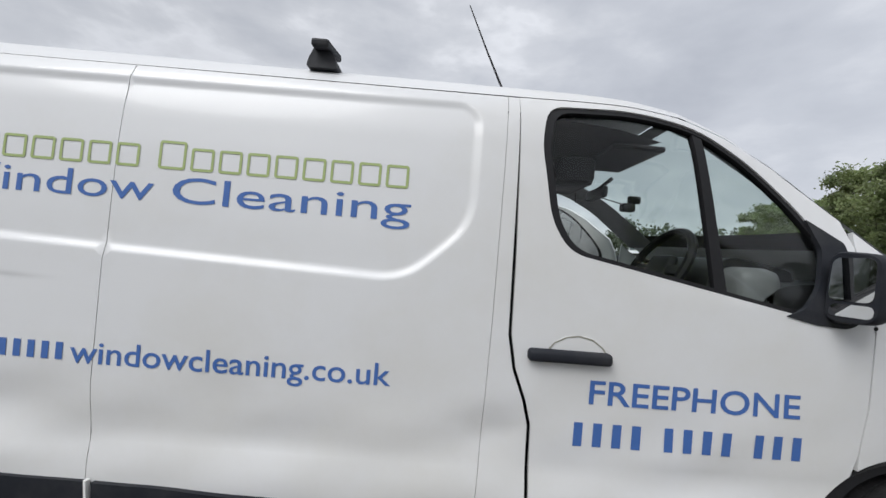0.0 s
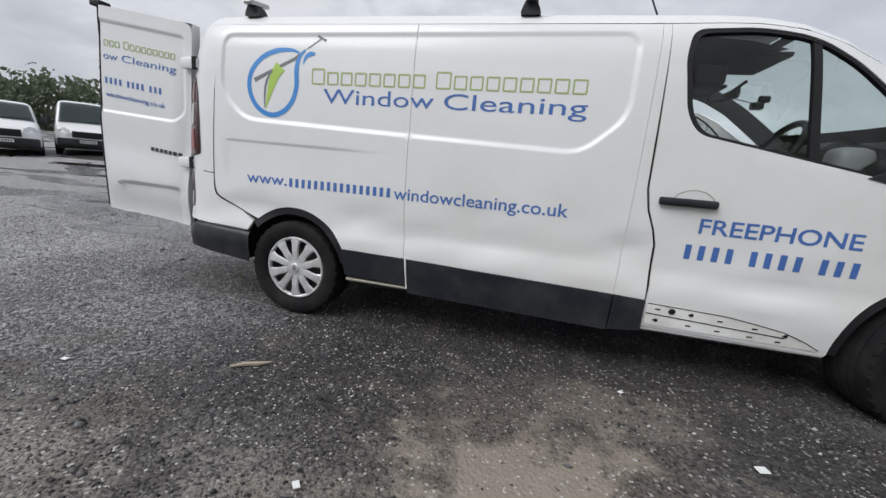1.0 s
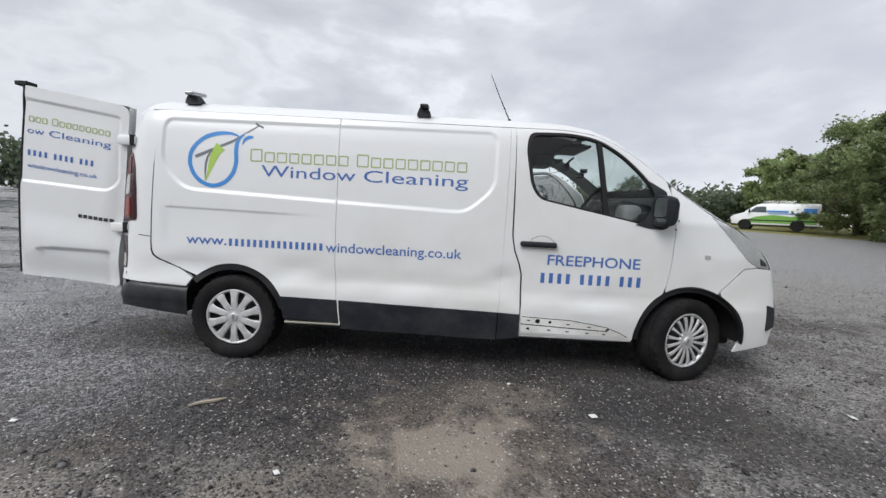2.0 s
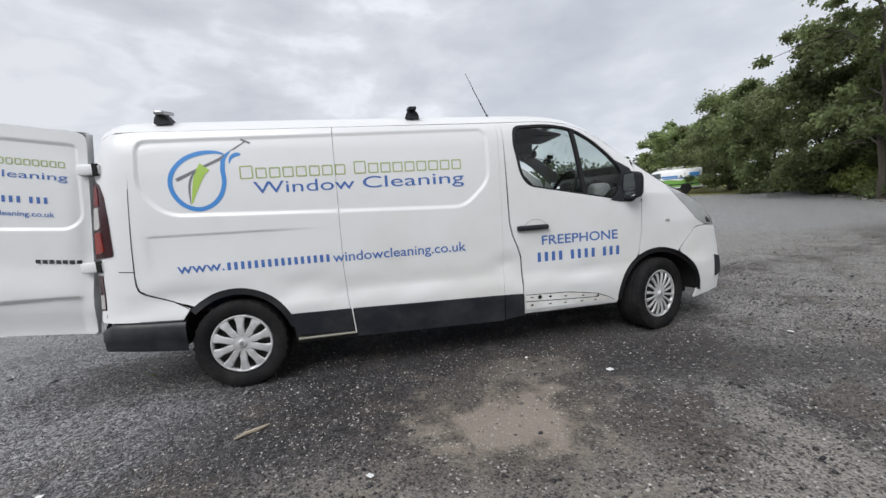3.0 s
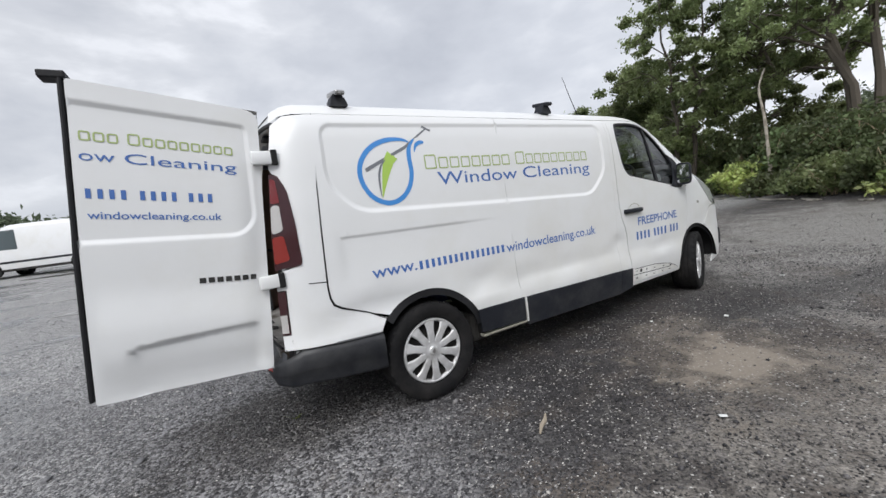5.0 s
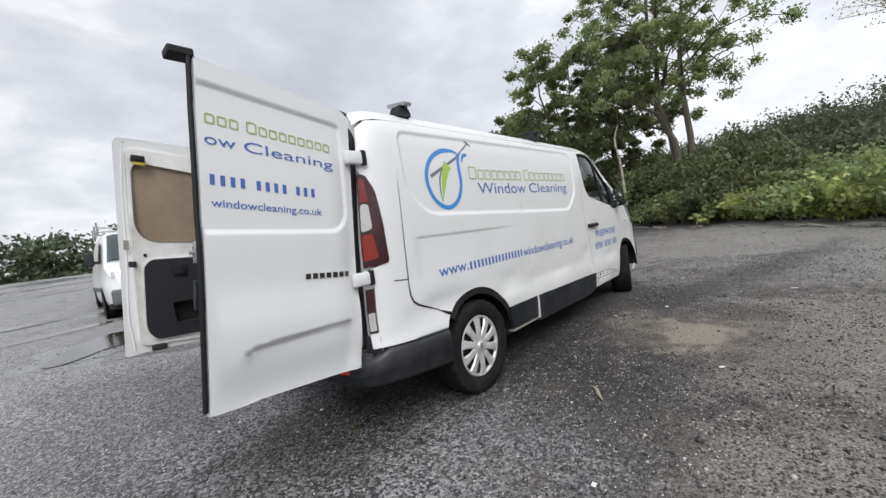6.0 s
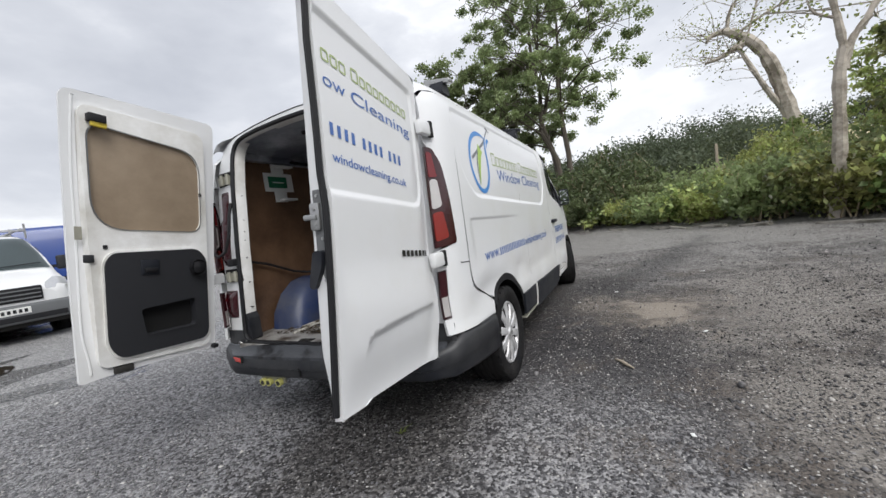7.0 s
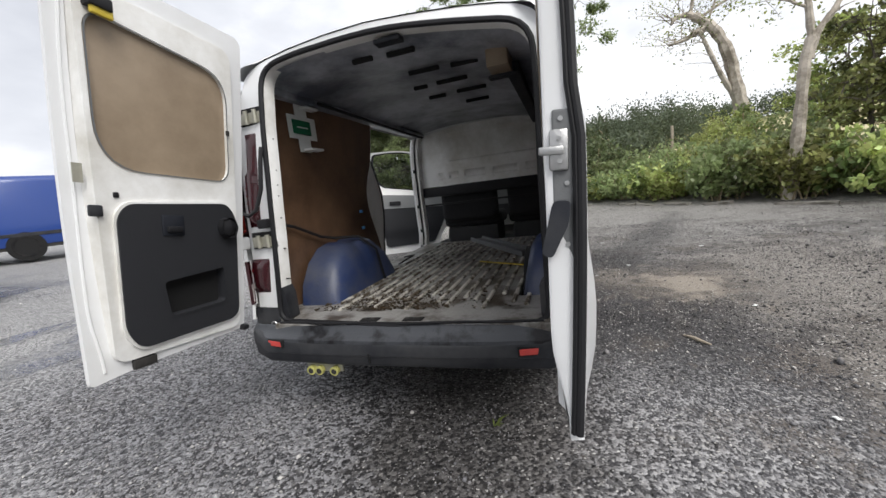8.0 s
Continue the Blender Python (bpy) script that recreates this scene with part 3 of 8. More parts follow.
# roof, windscreen, bonnet, nose
roof_P = top_patch(0, 7, 40)
_back = (rear_face(roof_P[0, :, 1], roof_P[0, :, 2] - 0.004)[:, 0] - 0.006 - roof_P[0, :, 0]) * (1 - step01((np.abs(roof_P[0, :, 1] + 0.015) - 0.68) / 0.09))
roof_P[:12, :, 0] += np.linspace(1, 0, 12)[:, None] * _back[None, :]
sheet("roof", roof_P, WHITE, van)
screen_rim = top_patch(7, 11, 16)
sheet("bonnet", top_patch(11, 15, 18), WHITE, van)
nose_P = top_patch(15, 19, 14)
sheet("front_bumper", nose_P, WHITE, van)


def screen():
    """The windscreen in its painted pillars."""
    P = screen_rim
    cols = P.shape[1]
    sheet("windscreen", P[:, 2:cols - 2] - np.array([0, 0, 0.004]), GLASS, van)
    for nm, sl in (("windscreen_pillar", slice(0, 3)), ("windscreen_pillar", slice(cols - 3, cols))):
        sheet(nm, P[:, sl], WHITE, van)
        lo_, hi_ = max(sl.start - 3, 0), min(sl.stop + 3, cols)
        sheet("pillar_trim", P[:, lo_:hi_] + np.array([-0.015, -0.02 if sl.start else 0.02, -0.02]), DASH_GREY, van)
    for rows in (slice(0, 2), slice(13, 16)):
        sheet("windscreen_band", P[rows, 2:cols - 2] - np.array([0.0, 0, 0.006]), RUBBER, van)


screen()

# cab side: door shell, wing, headlamp
WIN = rounded([(2.158, 1.70), (2.176, 1.834), (2.48, 1.845), (2.72, 1.815), (2.93, 1.70), (3.09, 1.555), (3.195, 1.42), (3.145, 1.176), (2.272, 1.340), (2.205, 1.44)], [0.05, 0.06, 0.1, 0.1, 0.1, 0.1, 0.05, 0.05, 0.06, 0.06], 5)
door_top = [(x, float(edge_top(x)) - 0.004) for x in np.linspace(2.08, 3.25, 26)]
ARCH_DOOR = [p for p in arc(ARCH_F, 118, 180, 14)]
DOOR = door_top + [(3.283, 1.44), (3.312, 1.15), (3.305, 0.9), (3.285, 0.74)] + [p for p in ARCH_DOOR if p[0] < 3.27] + [(3.055, 0.30), (2.184, 0.318)] + [(x + 0.006, z) for x, z in B_SEAM[-2:0:-1]]
skin("front_wing", offside, [(3.290, 1.495), (3.37, 1.437), (3.47, 1.374), (3.58, 1.304), (3.80, 1.182), (3.925, 1.085), (3.99, 1.0), (3.95, 0.91), (3.86, 0.90), (3.70, 0.72)] + arc(ARCH_F, 62, 118, 10) + [(3.291, 0.74), (3.311, 0.9), (3.318, 1.15), (3.289, 1.44)], (), WHITE, van, 0.05)
skin("bumper_side", offside, [(3.705, 0.712), (3.865, 0.893), (3.955, 0.905), (4.06, 0.90), (4.11, 0.72), (4.13, 0.5), (4.12, 0.30), (3.86, 0.24), (3.885, 0.33)] + arc(ARCH_F, 0, 58, 10), (), WHITE, van, 0.05)
headlamp = skin("headlamp", offside, rounded([(3.60, 1.288), (3.80, 1.178), (3.93, 1.09), (4.0, 0.985), (4.045, 0.905), (3.955, 0.915), (3.88, 0.96), (3.78, 1.08)], 0.02), (), HEAD_LENS, van, 0.04, lift=0.004, label="clear headlamp with silver reflector")
skin("headlamp_bezel", offside, rounded([(3.96, 0.985), (4.0, 0.955), (4.02, 0.925), (3.97, 0.93)], 0.01), (), DASH, headlamp, 0.03, lift=0.008)
skin("side_repeater", offside, rounded([(3.56, 0.965), (3.605, 0.96), (3.605, 0.985), (3.56, 0.99)], 0.008), (), CLEAR_LENS, van, 0.02, lift=0.004)
skin("bumper_strip", offside, [(4.06, 0.62), (4.115, 0.60), (4.125, 0.45), (4.07, 0.42)], (), TRIM, van, 0.03, lift=0.012)
skin("front_wing", nearside, [(3.290, 1.495), (3.37, 1.437), (3.47, 1.374), (3.58, 1.304), (3.80, 1.182), (3.925, 1.085), (4.01, 0.99), (4.06, 0.90), (4.11, 0.72), (4.13, 0.5), (4.12, 0.30), (3.90, 0.26)] + arc(ARCH_F, 0, 118, 14) + [(3.291, 0.74), (3.311, 0.9), (3.318, 1.15), (3.289, 1.44)], (), WHITE, van, 0.08, flip=True)
for sx, sz in ((3.315, 1.30), (3.33, 1.235), (3.312, 1.17)):
    skin("bolt_hole", offside, arc((sx, sz, 0.008), 0, 330, 7), (), DARK, van, 0.02, lift=0.002, rim=0)


# ---- the white van: driver's door ----
door = skin("driver_door", offside, DOOR, (WIN,), WHITE, van, 0.045, label="white driver's door with handle and door mirror")
inner_win = [tuple(Vector(p).lerp(Vector((2.68, 1.53)), 0.055)) for p in WIN]
skin("window_seal", offside, WIN, (inner_win,), RUBBER, door, 0.05, lift=-0.006, rim=0.02)
skin("window_pane", offside, inner_win, (), GLASS, door, 0.1, lift=-0.018, rim=0).visible_shadow = False
skin("quarter_light_bar", offside, [(2.698, 1.805), (2.736, 1.79), (2.808, 1.235), (2.766, 1.245)], (), RUBBER, door, 0.06, lift=-0.008, rim=0.02)
skin("mirror_sail", offside, rounded([(3.11, 1.525), (3.245, 1.450), (3.270, 1.33), (3.275, 1.20), (3.22, 1.160), (3.10, 1.168), (3.00, 1.190), (3.06, 1.215), (3.12, 1.29), (3.155, 1.42)], [0.01, 0.01, 0.03, 0.05, 0.03, 0.02, 0.005, 0.02, 0.03, 0.02], 4), (), TRIM, door, 0.05, lift=0.004)


def door_handle(surf, parent, flip=1):
    skin("handle_cup", surf, rounded([(2.225, 1.010), (2.41, 1.010), (2.395, 1.055), (2.36, 1.071), (2.285, 1.071), (2.245, 1.053)], 0.03), (), WHITE, parent, 0.03, lift=0.002, flip=flip < 0)
    # grey line painted in for the shading at the cup's rim
    vv, ff = stroke2([(2.225, 1.025), (2.242, 1.047), (2.282, 1.067), (2.32, 1.072), (2.365, 1.063), (2.398, 1.040), (2.41, 1.023)], 0.0045)
    decal("cup_shade_line", surf, vv, ff, GALV, parent, lift=0.003 if flip > 0 else -0.003)
    y = -0.95 if flip > 0 else 0.92
    bm = bmesh.new()
    box(bm, 2.155, 2.425, y - 0.028 * flip, y + 0.012 * flip, 0.986, 1.026, 0.013, seg=3)
    part("handle", bm, TRIM, parent, "black pull handle", smooth=True)


door_handle(offside, door)


def door_mirror(parent, side):
    """Black door mirror, half folded in; side: -1 offside, 1 nearside."""
    m0 = pose(3.19, side * 0.985, 1.306, 0, 0, 15 if side < 0 else -12) @ Matrix.Diagonal((0.85, 0.80, 0.90, 1))
    bm = bmesh.new()
    ring = []
    for dx, s in ((-0.055, 0.95), (-0.045, 1.0), (0.0, 1.0), (0.05, 0.92), (0.085, 0.68), (0.105, 0.3)):
        pts = rounded([(-0.085 * s, -0.135 * s), (0.085 * s, -0.130 * s), (0.092 * s, 0.112 * s), (-0.070 * s, 0.125 * s)], 0.05 * s, 5)
        ring.append([bm.verts.new(m0 @ Vector((dx, side * p[0], p[1]))) for p in pts])
    for a, b in zip(ring, ring[1:]):
        for j in range(len(a)):
            bm.faces.new((a[j], a[(j + 1) % len(a)], b[(j + 1) % len(b)], b[j]))
    bm.faces.new(ring[-1])
    bm.faces.new(ring[0][::-1])
    box(bm, 3.14, 3.23, side * 0.88, side * 0.965, 1.18, 1.23, 0.02)
    m = part("door_mirror", bm, TRIM, parent, "black door mirror with silvered glass", smooth=True)
    for z0, z1 in ((-0.055, 0.098), (-0.110, -0.066)):
        bm = bmesh.new()
        prism(bm, rounded([(-0.070, z0), (0.070, z0), (0.074, z1), (-0.058, z1)], 0.03, 5), lambda a, b: m0 @ Vector((-0.0575, side * a, b)), m0.to_3x3() @ Vector((0.004, 0, 0)))
        part("mirror_glass", bm, MIRROR, m)
    return m


door_mirror(door, -1)

# lower step plate of the door, with its fixing holes
plate = skin("step_plate", offside, rounded([(2.20, 0.456), (2.58, 0.442), (2.85, 0.402), (3.02, 0.335), (3.02, 0.325), (2.20, 0.333)], [0.02, 0.1, 0.1, 0.01, 0.01, 0.02], 4), (), WHITE_IN, door, 0.05, lift=0.004, rim=0.006)
skin("step_plate_lip", offside, [(2.20, 0.402), (2.86, 0.374), (2.86, 0.368), (2.20, 0.396)], (), TRIM, door, 0.05, lift=0.006, rim=0)
hole_list = ([bar2(x - 0.012, x + 0.012, z - 0.004, z + 0.004) for x, z in ((2.24, 0.415), (2.39, 0.408), (2.52, 0.398), (2.67, 0.385), (2.80, 0.370), (2.24, 0.350), (2.39, 0.345), (2.52, 0.340), (2.66, 0.336), (2.78, 0.332))]
                       + [bar2(x - 0.004, x + 0.010, z - 0.009, z + 0.009) for x, z in ((2.39, 0.408), (2.80, 0.370), (2.24, 0.350))] + [([(2.305 + 0.017 * math.cos(a), 0.412 + 0.017 * math.sin(a)) for a in np.linspace(0, 5.8, 12)], [tuple(range(12))])])
for hole_v, hole_f in hole_list:
    hole_v = [(2.20 + (x - 2.19) * 1.08, z + 0.014) for x, z in hole_v]
    decal("fixing_hole", offside, hole_v, hole_f, DARK, plate, lift=0.0065)
lv, lf = stroke2([(2.202, 0.456), (2.58, 0.443), (2.72, 0.424), (2.85, 0.402), (2.96, 0.362), (3.02, 0.330)], 0.005)
decal("step_plate_edge", offside, lv, lf, DARK, plate, lift=0.0055)

# black trims along the sill, loose one behind, bare sill below
skin("sill_trim", offside, [(0.365, 0.512), (0.800, 0.506), (0.805, 0.330), (0.395, 0.345)], (), TRIM, van, 0.05, lift=0.012, label="dirty black sill trim")
skin("sill_trim", offside, [(0.822, 0.505), (2.015, 0.476), (2.015, 0.262), (0.830, 0.285)], (), TRIM, van, 0.05, lift=0.014, label="dirty black sill trim")
skin("sill_trim", offside, [(2.022, 0.476), (2.182, 0.470), (2.190, 0.290), (2.022, 0.266)], (), TRIM, van, 0.05, lift=0.012, label="dirty black sill trim")
skin("trim_end", offside, [(0.804, 0.515), (0.812, 0.513), (0.828, 0.318), (0.820, 0.316)], (), WHITE_IN, van, 0.05, lift=0.022)
bm = bmesh.new()
box(bm, 0.40, 0.82, -0.95, -0.90, 0.306, 0.322, 0.004)
part("sill_seam", bm, GALV, van, "bent bare sill seam")
bm = bmesh.new()
box(bm, 2.19, 3.06, -0.925, -0.89, 0.290, 0.320, 0.008)
part("sill_seam", bm, WHITE_IN, van)

# dark core behind the panels: floor pan, inner sides, arches
bm = bmesh.new()
box(bm, 0.36, 3.0, -0.86, 0.83, 0.25, 0.46, 0.03)
box(bm, -0.82, 0.40, -0.55, 0.52, 0.37, 0.46, 0.03)
box(bm, 3.0, 4.05, -0.62, 0.60, 0.22, 0.50, 0.03)
box(bm, 0.42, 3.05, -0.915, -0.86, 0.29, 0.46)
part("floor_pan", bm, RUSTY, van, "dirty dark underbody")
bm = bmesh.new()
for x0, x1, z0, z1 in ((-0.63, -0.43, 0.56, 1.72), (0.44, 2.04, 0.44, 1.80), (-0.5, 0.5, 0.78, 1.80)):
    box(bm, x0, x1, -0.895, -0.885, z0, z1)
box(bm, 2.03, 2.13, -0.905, -0.895, 0.44, 1.80)
part("inner_side", bm, DARK, van)
bm = bmesh.new()
box(bm, 3.24, 3.34, -0.88, -0.87, 0.72, 1.20)
part("wing_backing", bm, DARK, van)


def arch_liner(c, side):
    """Half-round black liner over a wheel."""
    a = np.radians(np.linspace(0, 180, 22))
    rows = []
    for y, dr in ((0.925, -0.008), (0.90, 0.0), (0.60, 0.0), (0.58, -0.16)):
        rows.append(np.stack([c[0] + (c[2] + dr) * np.cos(a), np.full_like(a, side * y), c[1] + (c[2] + dr) * np.sin(a)], -1))
    sheet("arch_liner", np.array(rows), DARK, van)


for c in (ARCH_R, ARCH_F):
    arch_liner(c, -1), arch_liner((c[0], c[1], c[2]), 0.965)
lip_v, lip_f = stroke2(arc((ARCH_R[0], ARCH_R[1], ARCH_R[2] - 0.022), 14, 136, 30), 0.05)
decal("arch_lip", offside, lip_v, lip_f, RUBBER, van, lift=-0.004)
lip_v, lip_f = stroke2(arc((ARCH_F[0], ARCH_F[1], ARCH_F[2] - 0.020), 0, 180, 30), 0.045)
decal("arch_lip", offside, lip_v, lip_f, RUBBER, van, lift=-0.004)


# ---- wheels ----
def wheel(name, x, y, side, steer, cap):
    """side: -1 faces -y. cap: number of spokes of the trim."""
    m = pose(x, y, 0.322, 0, 0, steer + (180 if side > 0 else 0))
    w = hang(name, None, van, "black tyre with silver wheel trim")
    w.matrix_basis = m
    tyre = [(0.215, 0.02), (0.222, -0.012), (0.235, -0.018), (0.262, -0.028), (0.295, -0.028), (0.314, -0.018), (0.3225, 0.004)]
    for g in range(5):
        y0 = 0.012 + g * 0.036
        tyre += [(0.3235, y0), (0.3235, y0 + 0.026), (0.317, y0 + 0.028), (0.317, y0 + 0.034)]
    tyre += [(0.3235, 0.192), (0.314, 0.212), (0.295, 0.222), (0.235, 0.212), (0.21, 0.19)]
    P = spin(tyre, 48)
    t = sheet("tyre", P, TYRE, w, closed=True, angle=35)
    lugs = bmesh.new()
    box(lugs, 0.306, 0.324, -0.017, -0.002, -0.012, 0.012, 0.003, seg=1)
    first = part("tread_lug", lugs, TYRE, t)
    for i in range(1, 30):
        o = hang("tread_lug", first.data, t)
        o.matrix_basis = Matrix.Rotation(2 * math.pi * i / 30, 4, "Y")
    sheet("steel_wheel", spin([(0.02, 0.045), (0.10, 0.045), (0.16, 0.055), (0.195, 0.05), (0.218, 0.02)], 32), RUSTY, w, closed=True)
    trim = sheet("trim_rim", spin([(0.192, 0.012), (0.196, -0.002), (0.204, -0.008), (0.212, -0.006), (0.217, 0.004), (0.214, 0.016)], 56), ALLOY, w, "silver plastic wheel trim", closed=True)
    for i in range(cap):
        a = 2 * math.pi * (i + 0.5) / cap
        bm = bmesh.new()
        wide = cap < 12
        prof = [(0.060, 0.0200, -0.006), (0.092, 0.0270, -0.010), (0.120, 0.0250, -0.011), (0.150, 0.0270, -0.010), (0.178, 0.0340, -0.007), (0.200, 0.0420, -0.003)] if wide else [(0.060, 0.009, -0.006), (0.11, 0.010, -0.011), (0.155, 0.012, -0.011), (0.192, 0.016, -0.004)]
        rows = []
        for r, h, yy in prof:
            rows.append([bm.verts.new((r, yy + 0.010, -h)), bm.verts.new((r, yy, -h * 0.75)), bm.verts.new((r, yy - 0.002, 0)), bm.verts.new((r, yy, h * 0.75)), bm.verts.new((r, yy + 0.010, h))])
        for p, q in zip(rows, rows[1:]):
            for j in range(4):
                bm.faces.new((p[j], p[j + 1], q[j + 1], q[j]))
        bmesh.ops.rotate(bm, verts=bm.verts, cent=(0, 0, 0), matrix=Matrix.Rotation(a, 3, "Y"))
        part("spoke", bm, ALLOY, trim, smooth=True)
    sheet("hub_cap", spin([(0.0, -0.014), (0.026, -0.013), (0.032, -0.006), (0.048, -0.004), (0.066, -0.004), (0.072, 0.008)], 32), ALLOY, w, closed=True, angle=30)
    for i in range(5):
        bm = bmesh.new()
        box(bm, 0.088, 0.100, -0.002, 0.02, -0.006, 0.006, 0.002, m=Matrix.Rotation(2 * math.pi * i / 5, 4, "Y"), seg=1)
        part("wheel_bolt", bm, RUSTY, w)
    bm = bmesh.new()
    prism(bm, [(0, 0.02), (0.014, 0), (0, -0.02), (-0.014, 0)], lambda a, b: (a, -0.0165, b), (0, 0.004, 0))
    part("hub_emblem", bm, STEEL, w)
    return w


wheel("rear_wheel", 0.0, -0.912, -1, 0, 10)
wheel("front_wheel", 3.497, -0.907, -1, 17, 16)
wheel("rear_wheel", 0.0, 0.875, 1, 0, 10)
wheel("front_wheel", 3.49, 0.855, 1, 17, 16)

# ---- rear bumper ----
def bumper():
    plan = [(-0.335, -0.962), (-0.55, -0.960), (-0.70, -0.952), (-0.80, -0.937), (-0.885, -0.895), (-0.944, -0.76), (-0.966, -0.40), (-0.971, -0.02)]
    plan = plan + [(x, -y - 0.03) for x, y in plan[-2::-1]]
    prof = [(0.060, 0.348), (0.016, 0.356), (0.008, 0.366), (0.006, 0.408), (0.0, 0.412), (0.002, 0.462), (0.010, 0.478), (0.03, 0.486)]
    P = []
    n = len(plan)
    for i, p in enumerate(plan):
        a, b = Vector(plan[max(i - 1, 0)]), Vector(plan[min(i + 1, n - 1)])
        d = (b - a).normalized()
        nrm = Vector((d.y, -d.x))
        row = []
        lift = step01((-0.85 - p[0]) / 0.07)
        for inn, z in prof:
            low_, top_ = np.interp(p[0], [-0.86, -0.34], [0.366, 0.312]), np.interp(p[0], [-0.86, -0.34], [0.572, 0.546])
            zz = z * float(lift) + (1 - float(lift)) * (low_ + (z - 0.348) / 0.138 * (top_ - low_))
            q = Vector(p) + nrm * inn
            row.append((q.x, q.y, zz))
        q = Vector(p) + nrm * (0.16 if 2 < i < n - 3 else 0.05)
        row.append((q.x, q.y, row[-1][2] + 0.016))
        P.append(row)
    P = np.array(P)
    ob = sheet("rear_bumper", P, BUMPER, van, "scuffed black rear bumper", angle=50)
    for y0, y1, z0, tn in ((0.610, 0.712, 0.446, -14), (-0.735, -0.630, 0.426, 14)):
        mr = pose(-0.938, (y0 + y1) / 2, z0 + 0.016, 0, 0, tn)
        hw = (y1 - y0) / 2
        bm = bmesh.new()
        box(bm, -0.012, 0.02, -hw - 0.007, hw + 0.007, -0.021, 0.021, 0.003, m=mr)
        rf = part("reflector_frame", bm, DARK, ob)
        bm = bmesh.new()
        box(bm, -0.0145, 0.01, -hw, hw, -0.014, 0.014, 0.002, m=mr)
        part("reflector", bm, REFLECTOR, rf, "red reflector")
    bm = bmesh.new()
    box(bm, -0.974, -0.955, 0.09, 0.096, 0.375, 0.425)
    part("bumper_joint", bm, DARK, ob)
    bm = bmesh.new()
    box(bm, -0.86, -0.62, -0.80, 0.77, 0.36, 0.50)
    part("bumper_beam", bm, RUSTY, ob)
    return ob


bumper()
lv, lf = stroke2([(-0.86, 0.576), (-0.60, 0.563), (-0.35, 0.551)], 0.008)
decal("bumper_gap", offside, lv, lf, GREY_BUMPER, van, lift=0.002)
lv, lf = stroke2([(-0.822, 0.945), (-0.70, 0.920), (-0.612, 0.912)], 0.006)
decal("corner_seam", offside, lv, lf, DARK, van, lift=0.0012)
lv, lf = stroke2(REAR_SEAM, [0.0025, 0.003, 0.0045, 0.006, 0.010, 0.013, 0.012, 0.009, 0.007, 0.004])
decal("panel_gap", offside, lv, lf, DARK, van, lift=0.0022)

# roof bar feet and aerial
for x in (-0.36, 1.385):
    for side in (-1, 1):
        ob = hang("roof_bar_foot", None, van, "black roof bar foot")
        ob.matrix_basis = pose(x, side * 0.79 - 0.015, 1.918, 0, 0, 0 if side < 0 else 180)
        bm = bmesh.new()
        prism(bm, rounded([(-0.055, 0), (0.055, 0), (0.045, 0.035), (0.015, 0.075), (-0.03, 0.075), (-0.05, 0.03)], 0.012), lambda a, b: (a, -0.045, b), (0, 0.09, 0))
        f = part("foot_cover", bm, TRIM, ob, smooth=True)
        bm = bmesh.new()
        box(bm, -0.03, 0.03, -0.075, 0.10, 0.068, 0.095, 0.008, m=pose(0, 0, 0.0, 10, 0, 0))
        part("clamp", bm, STEEL if x < 0 else TRIM, ob)
bm = bmesh.new()
tube(bm, [(2.068, -0.62, 1.955), (2.060, -0.62, 1.99)], [0.016, 0.010], 10)
base = part("aerial", bm, RUBBER, van, "thin black roof aerial", smooth=True)
bm = bmesh.new()
tube(bm, [(2.060, -0.62, 1.985), (1.978, -0.62, 2.15), (1.892, -0.62, 2.335)], [0.005, 0.0035, 0.002], 6)
part("whip", bm, RUBBER, base)


# ---- lettering on the van ----
def plain_word(chars, x0, x1, z0, cap, xh, w, drop=0.0):
    """A maker's name as a row of plain rounded frames, one a letter: T tall, o low, g hanging, i narrow, _ gap."""
    wide = {"T": 1.15, "o": 1.0, "g": 1.0, "i": 0.28, "_": 0.5, "t": 1.0, "k": 0.9}
    total = sum(wide[c] for c in chars)
    u, x, out = (x1 - x0) / total, x0, []
    for c in chars:
        a, b = x + u * 0.09, x + u * (wide[c] - 0.09)
        if c == "T":
            out.append(ring2(a, b, z0, z0 + cap, w, 0.012))
        elif c == "o":
            out.append(ring2(a, b, z0, z0 + xh, w, 0.010))
        elif c == "k":
            out.append(ring2(a, b, z0, z0 + cap, w, 0.02))
        elif c == "t":
            out.append(ring2(a, b, z0, z0 + xh, w, 0.010))
        elif c == "i":
            out.append(bar2(a, a + w, z0, z0 + xh))
        x += u * wide[c]
    return out


def bars(counts, x0, x1, z0, h, fill_=0.55, gap=0.7):
    """Numbers as plain blocks, in groups."""
    total = sum(counts) + gap * (len(counts) - 1)
    u, x, out = (x1 - x0) / total, x0, []
    for k in counts:
        for _ in range(k):
            out.append(bar2(x + u * (1 - fill_) / 2, x + u * (1 + fill_) / 2, z0, z0 + h))
            x += u
        x += u * gap
    return out


def put_words(text, x0, x1, z0, cap, bold=0.0):
    v, f = words(text, x1 - x0, cap, bold)
    v[:, 0] += x0
    v[:, 1] += z0
    return v, f


def row_of(name, surf, shapes, mat, parent, label="", lift=0.0016):
    """One flat shape after another, each a piece of its own."""
    for v, f in shapes:
        decal(name, surf, v, f, mat, parent, label, lift)


